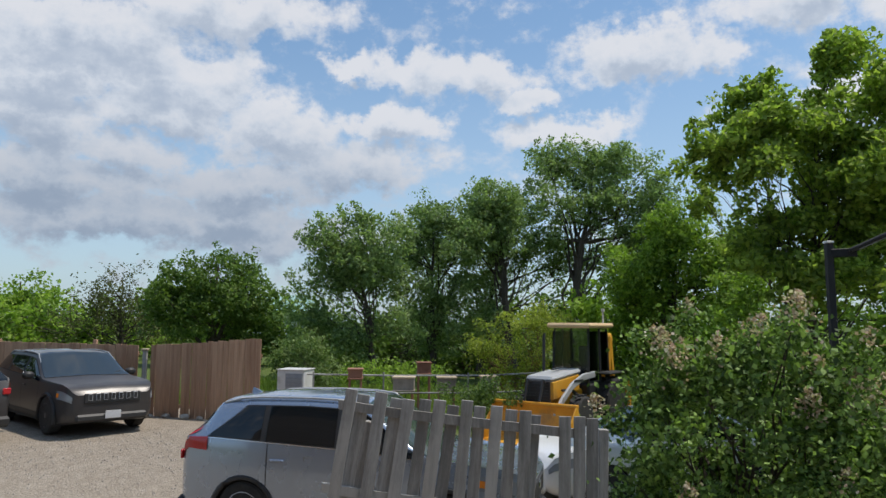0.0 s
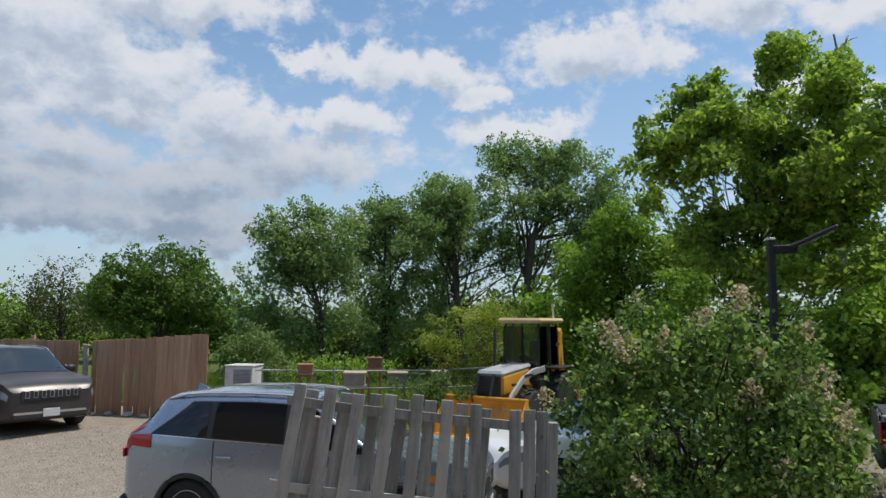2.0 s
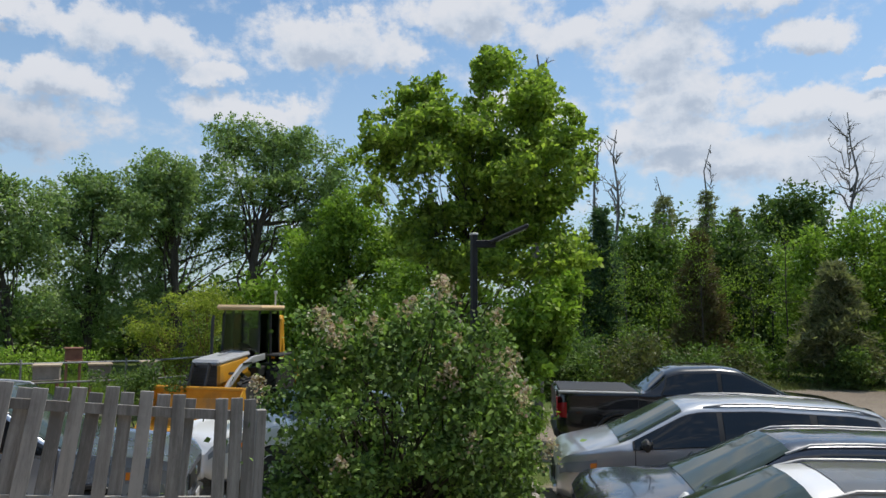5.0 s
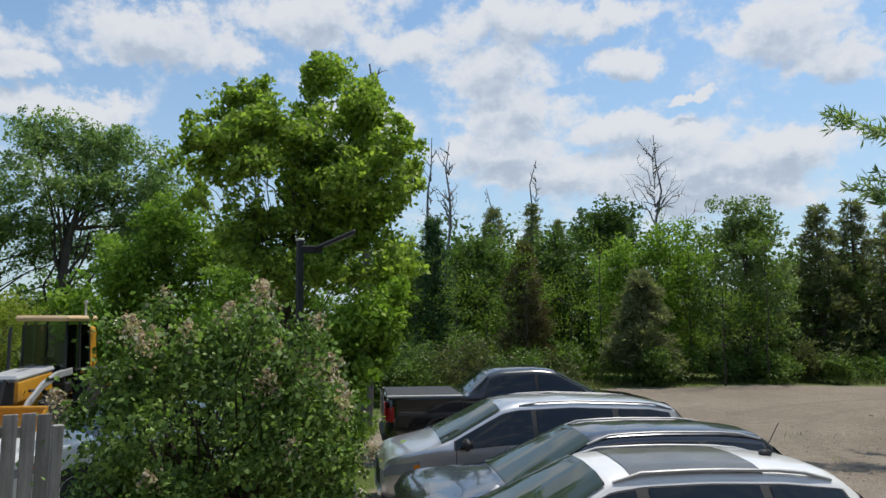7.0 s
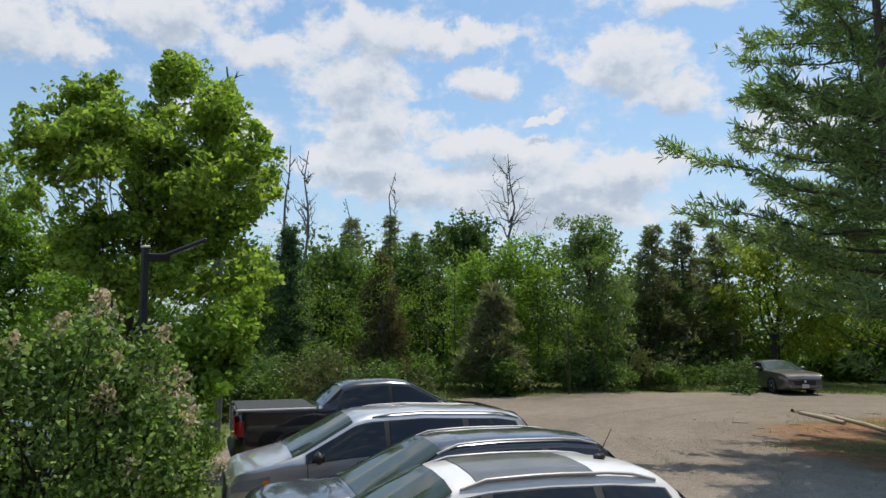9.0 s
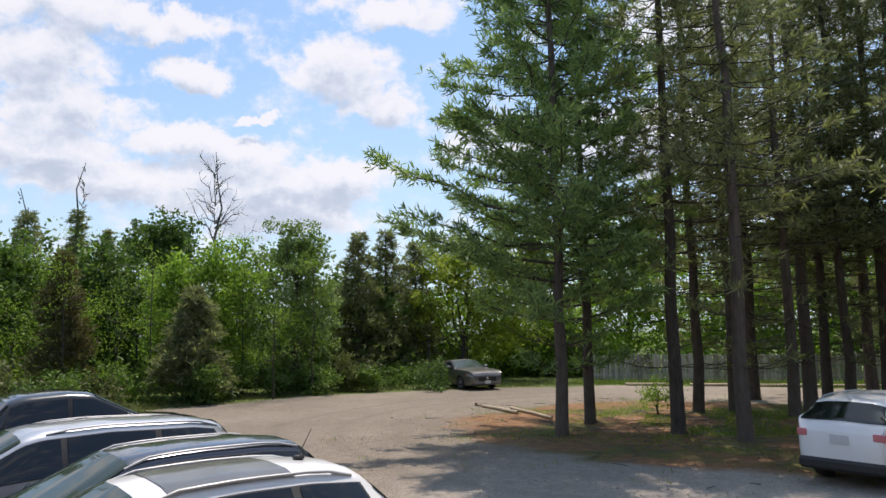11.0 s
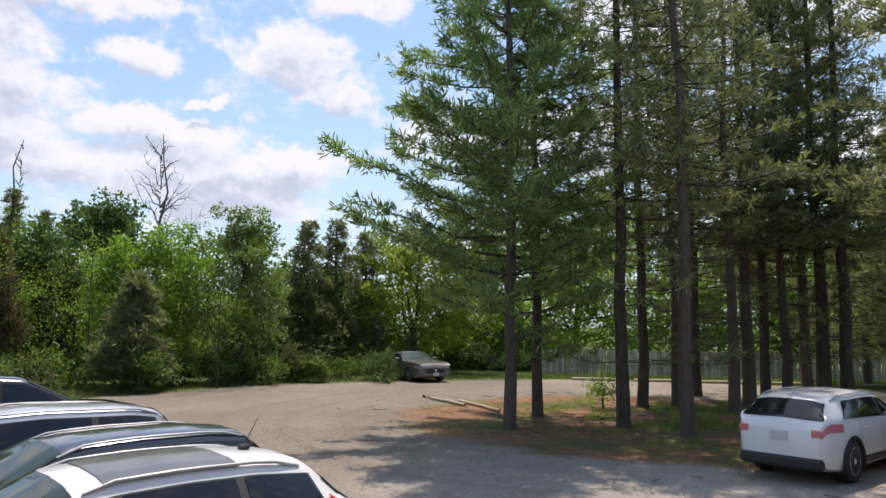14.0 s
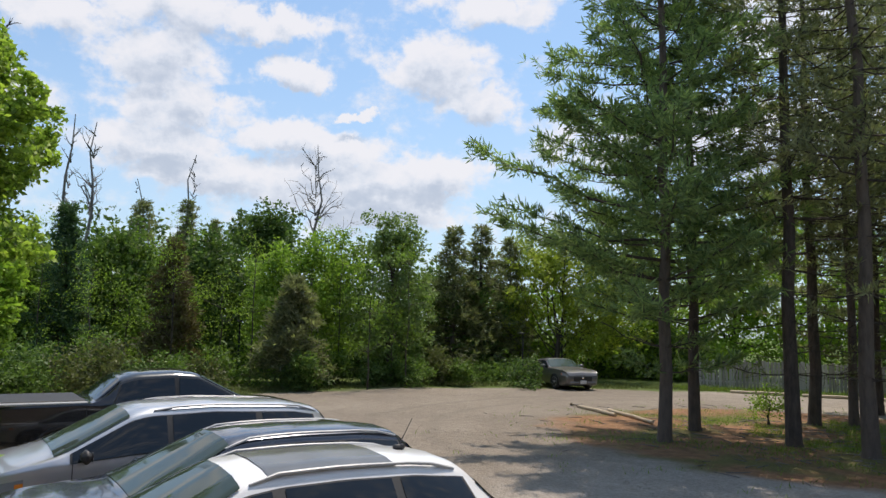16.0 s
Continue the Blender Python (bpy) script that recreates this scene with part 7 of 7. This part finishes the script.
def seven_slots(root, skin, body_paint):
    for i in range(7):
        part("grille_slot", Shape().box((skin.L / 2 + 0.026, -0.45 + 0.15 * i, 0.78), (0.012, 0.085, 0.14), None, 0.02), HOOD_GREY, root, "grey rimmed grille slot")
        part("slot_mesh", Shape().box((skin.L / 2 + 0.034, -0.45 + 0.15 * i, 0.78), (0.006, 0.062, 0.115), None, 0.002), DARK_TRIM, root)
    roof_box(-0.9, 0.3, GLASS, "sunroof", "dark glass sunroof")(root, skin, body_paint)


car("off_roader", (-7.75, 17.0), -46, s, GRAPHITE, "dark graphite off-roader with black wheels and a slotted grille", (-1.42, 1.48), 0.385, ((-2.0, -1.12), (-1.05, -0.12), (-0.02, 0.98)), (cowl, roof), (-2.36, -2.0), (-2.38, -2.0, BELT - 2.5, BELT - 0.3), (1.95, 2.38, BELT - 3.4, BELT - 1.2), (-1.9, 0.5), rim_mat=RIM_BLACK, handles=(-0.95, 0.1), seams=(-1.1, -0.08, 0.98), extra=seven_slots, badge=False, front_glass=CAB_GLASS, group="parked cars", grille=0.58, grille_drop=0.17)
# car at the edge of the yard, seen from behind
s, cowl, roof = wagon(4.6, 1.85, 1.70, 1.08, 1.2, 0.75, 1.08)
car("estate_car", (-10.2, 15.1), 152, s, GRAPHITE, "dark grey car with a pale bumper strip beside the off-roader", (-1.33, 1.33), 0.36, ((-1.85, -0.95), (-0.88, 0.02), (0.1, 1.0)), (cowl, roof), (-2.26, -1.9), (-2.28, -1.8, BELT - 2.2, BELT - 0.3), (1.85, 2.26, BELT - 3, BELT - 0.9), handles=(-0.8, 0.2), seams=(-0.92, 0.06, 1.0), group="parked cars")
# blue-silver crossover behind the picket fence
s, cowl, roof = wagon(4.6, 1.85, 1.80, 1.10, 1.18, 0.88, 1.14, 0.52, tumble=0.16)


def tall_lamps(root, skin, body_paint):
    for side in (1, -1):
        part("tail_lamp", skin.patch(-2.24, -2.13, BELT - 0.6, EDGE - 0.3, 3, 6, 0.012, side, 0.30), RED_GLASS, root, "slim upright red lamp", True)
        part("window_trim", skin.patch(-1.95, 0.95, BELT + 0.30, BELT + 0.5, 14, 1, 0.008, side), CHROME, root, "bright window trim", True)


car("crossover", (-0.60, 10.0), -16, s, BLUE_SILVER, "blue-silver crossover with dark rear windows and roof rails", (-1.31, 1.35), 0.365, ((-1.86, -1.10), (-1.02, -0.10), (0.0, 0.98)), (cowl, roof), (-2.24, -1.9), (-2.29, -1.86, BELT - 1.3, BELT + 0.5), (1.7, 2.26, BELT - 3, BELT - 0.9), (-1.75, 0.45), handles=(-0.85, 0.2), seams=(-1.0, -0.05, 1.0), extra=both(tall_lamps, fin(-1.6, BLUE_SILVER)), group="parked cars", sweep=0.52)
# white saloon half hidden by the fence and the bush
s = CarSkin(4.6, 1.8, 0.17, [(-2.3, 0.85), (-1.9, 1.03), (-1.5, 1.06), (-0.85, 1.36), (-0.2, 1.43), (0.2, 1.41), (1.0, 1.0), (1.9, 0.88), (2.2, 0.78), (2.3, 0.6)], [(-2.3, 0.9), (0, 0.95), (2.3, 0.85)], 0.2)
car("saloon_car", (4.1, 12.1), 192, s, WHITE, "white saloon car half hidden behind the fence", (-1.35, 1.35), 0.33, ((-1.05, -0.25), (-0.18, 0.65)), (0.95, 0.25), (-1.5, -0.9), (-2.28, -1.9, BELT - 2, BELT - 0.3), (1.8, 2.26, BELT - 3, BELT - 0.9), clad=False, group="parked cars")
# black pickup
s = CarSkin(5.85, 2.0, 0.28, [(-2.925, 1.20), (-1.42, 1.22), (-1.3, 1.26), (-0.85, 1.66), (-0.6, 1.73), (0.1, 1.76), (0.5, 1.72), (1.5, 1.20), (2.5, 1.1), (2.8, 1.02), (2.925, 0.88)], [(-2.925, 1.15), (-1, 1.17), (1.4, 1.12), (2.925, 1.0)], 0.19, 0.07)


def bed(root, skin, body_paint):
    part("bed_cover", Shape().box((-2.15, 0, 1.245), (1.46, 1.62, 0.035), None, 0.012), DARK_TRIM, root, "black bed cover")
    for side in (1, -1):
        part("bed_rail", Shape().box((-2.15, side * 0.90, 1.225), (1.5, 0.10, 0.05), None, 0.015), HOOD_GREY, root, "grey bed rail")
        part("tail_lamp", Shape().box((-2.93, side * 0.90, 0.96), (0.03, 0.14, 0.36), None, 0.012), RED_GLASS, root)
    part("tailgate", Shape().box((-2.935, 0, 0.98), (0.03, 1.55, 0.5), None, 0.012), body_paint, root)


car("pickup_truck", (11.48, 10.57), -33, s, BLACK, "black pickup truck with a covered bed, backed towards the maple", (-1.75, 1.80), 0.40, ((-0.98, 0.05), (0.13, 1.22)), (1.46, 0.54), (-1.28, -0.88), (-2.9, -2.75, BELT - 5, BELT - 1.5), (2.4, 2.86, BELT - 3, BELT - 0.9), handles=(-0.7, 0.3), seams=(-0.9, 0.09, 1.2, -1.42), extra=bed, group="cars parked in a row", category="truck")
# silver minivan
e = 2.45
s = CarSkin(4.9, 1.95, 0.18, [(-e, 0.95), (-e + 0.05, 1.06), (-e + 0.40, 1.50), (-1.6, 1.58), (-0.4, 1.63), (0.45, 1.60), (0.68, 1.55), (1.62, 1.06), (2.1, 0.93), (2.35, 0.83), (e, 0.68)], [(-e, 1.0), (-0.5, 1.0), (1.6, 0.93), (e, 0.78)], 0.25)
car("minivan", (8.85, 7.8), 147, s, SILVER, "silver minivan with dark windows and an amber front indicator", (-1.5, 1.48), 0.34, ((-2.02, -1.1), (-1.0, 0.16), (0.24, 1.38)), (1.58, 0.7), (-2.4, -2.08), (-2.42, -2.2, BELT - 1.5, EDGE - 2.0), (1.9, 2.4, BELT - 3.4, BELT - 1.0), (-2.0, 0.4), clad=False, handles=(-0.9, 0.35), seams=(-1.06, 0.23, 1.38), badge=False, mirror=1.22, group="cars parked in a row")
# navy crossover
s, cowl, roof = wagon(4.68, 1.85, 1.58, 1.02, 1.12, 0.98, 0.98, 0.55, tumble=0.29)
car("crossover", (7.25, 5.35), 147, s, SLATE, "dark slate-blue crossover with a shiny bonnet and roof", (-1.33, 1.38), 0.36, ((-1.85, -1.05), (-0.97, -0.02), (0.08, 1.08)), (cowl - 0.02, roof + 0.02), (-2.3, -1.9), (-2.3, -1.8, BELT - 2, BELT - 0.2), (1.8, 2.3, BELT - 3.2, BELT - 1.0), (-1.75, 0.3), handles=(-0.8, 0.25), seams=(-1.0, 0.03, 1.08), group="cars parked in a row")
# white crossover
s, cowl, roof = wagon(4.66, 1.88, 1.61, 1.03, 1.20, 0.98, 0.98, 0.60, tumble=0.34)
car("crossover", (5.26, 3.70), 145, s, WHITE, "white crossover with silver roof rails and a long sunroof", (-1.33, 1.37), 0.36, ((-1.80, -1.10), (-1.02, -0.15), (-0.05, 0.92)), (cowl - 0.02, roof + 0.02), (-2.28, -1.85), (-2.28, -1.85, BELT - 1.0, EDGE - 1.5), (1.8, 2.3, BELT - 3.2, BELT - 1.0), (-1.65, 0.10), handles=(-0.85, 0.2), seams=(-1.02, 0.0, 1.08), extra=whip, group="cars parked in a row")
# white crossover by the pines
s, cowl, roof = wagon(4.63, 1.70, 1.50, 1.02, 1.1, 0.9, 1.00, 0.5)
car("crossover", (15.75, -4.66), -37, s, WHITE, "white crossover with pinkish tail lamps, parked beside the pines", (-1.33, 1.37), 0.36, ((-1.62, -1.05), (-0.97, -0.02), (0.08, 1.05)), (cowl, roof), (-2.19, -1.86), (-2.29, -1.72, BELT - 2.2, BELT - 0.6), (1.8, 2.28, BELT - 3.2, BELT - 1.0), (-1.7, 0.3), handles=(-0.8, 0.25), seams=(-1.0, 0.03, 1.06), extra=fin(-1.75, WHITE), group="cars parked by the pines", sweep=0.25, lamp_mat=PINK_GLASS)


def crest(root, skin, body_paint):
    """Slim light strips, shield badge and the red front plate with pale bars."""
    e = skin.L / 2
    for side in (1, -1):
        pts = [(e - 0.14, side * 0.80, 0.70), (e - 0.03, side * 0.66, 0.58), (e + 0.03, side * 0.45, 0.51), (e + 0.035, side * 0.12, 0.49)]
        part("light_strip", Shape().tube(pts, [0.010] * 4, 6), CHROME, root, "slim bright strip", True)
    part("badge", Shape().box((e + 0.025, 0, 0.64), (0.02, 0.17, 0.09), None, 0.01), CHROME, root)
    pl = part("front_plate", Shape().box((e + 0.06, 0.0, 0.42), (0.012, 0.32, 0.16), None, 0.004), PLATE_RED, root, "red front plate")
    for i in range(4):
        part("bar", Shape().box((e + 0.068, -0.09 + 0.06 * i, 0.42), (0.004, 0.04, 0.065), None, 0.001), PLATE, pl)


s = CarSkin(4.85, 1.9, 0.16, [(-2.42, 0.88), (-2.1, 1.02), (-1.5, 1.08), (-0.7, 1.30), (-0.1, 1.33), (0.2, 1.31), (1.08, 0.95), (2.0, 0.84), (2.3, 0.75), (2.425, 0.60)], [(-2.42, 0.92), (0, 0.90), (2.42, 0.74)], 0.2)
car("saloon_car", (13.6, -6.65), 142, s, NAVY, "dark navy saloon with bright light strips and red front plate", (-1.45, 1.48), 0.36, ((-1.1, -0.2), (-0.1, 0.8)), (1.04, 0.28), (-1.7, -0.85), (-2.4, -2.0, BELT - 2, BELT - 0.3), (1.85, 2.38, BELT - 3.0, BELT - 1.2), clad=False, handles=(-0.9, 0.05), seams=(-0.15, 0.85), plate=False, grille=0.55, extra=crest, badge=False, front_glass=GLASS, group="cars parked by the pines")
s, cowl, roof = wagon(4.6, 1.86, 1.55, 1.0, 1.15, 0.85, 1.0)
car("estate_car", (16.6, -8.3), 142, s, BLACK, "black car parked beyond the navy saloon", (-1.33, 1.35), 0.35, ((-1.8, -1.0), (-0.9, 0.0), (0.1, 1.0)), (cowl, roof), (-2.25, -1.9), (-2.27, -1.8, BELT - 2, BELT - 0.3), (1.8, 2.26, BELT - 3, BELT - 1), group="cars parked by the pines")
# far coupe
s = CarSkin(4.78, 1.88, 0.16, [(-2.39, 0.85), (-2.2, 1.0), (-1.75, 1.03), (-0.75, 1.33), (-0.2, 1.38), (0.1, 1.36), (0.85, 0.98), (2.0, 0.90), (2.3, 0.82), (2.39, 0.66)], [(-2.39, 0.92), (0, 0.93), (2.39, 0.84)], 0.22)
car("coupe_car", (35.6, 8.75), -138, s, BRONZE, "grey-bronze coupe parked at the far edge of the gravel", (-1.36, 1.36), 0.34, ((-1.0, -0.45), (-0.38, 0.62)), (0.82, 0.14), (-1.75, -0.8), (-2.37, -2.05, BELT - 2, BELT - 0.3), (1.95, 2.36, BELT - 3, BELT - 1), clad=False, seams=(-0.4, 0.75), group="parked cars")
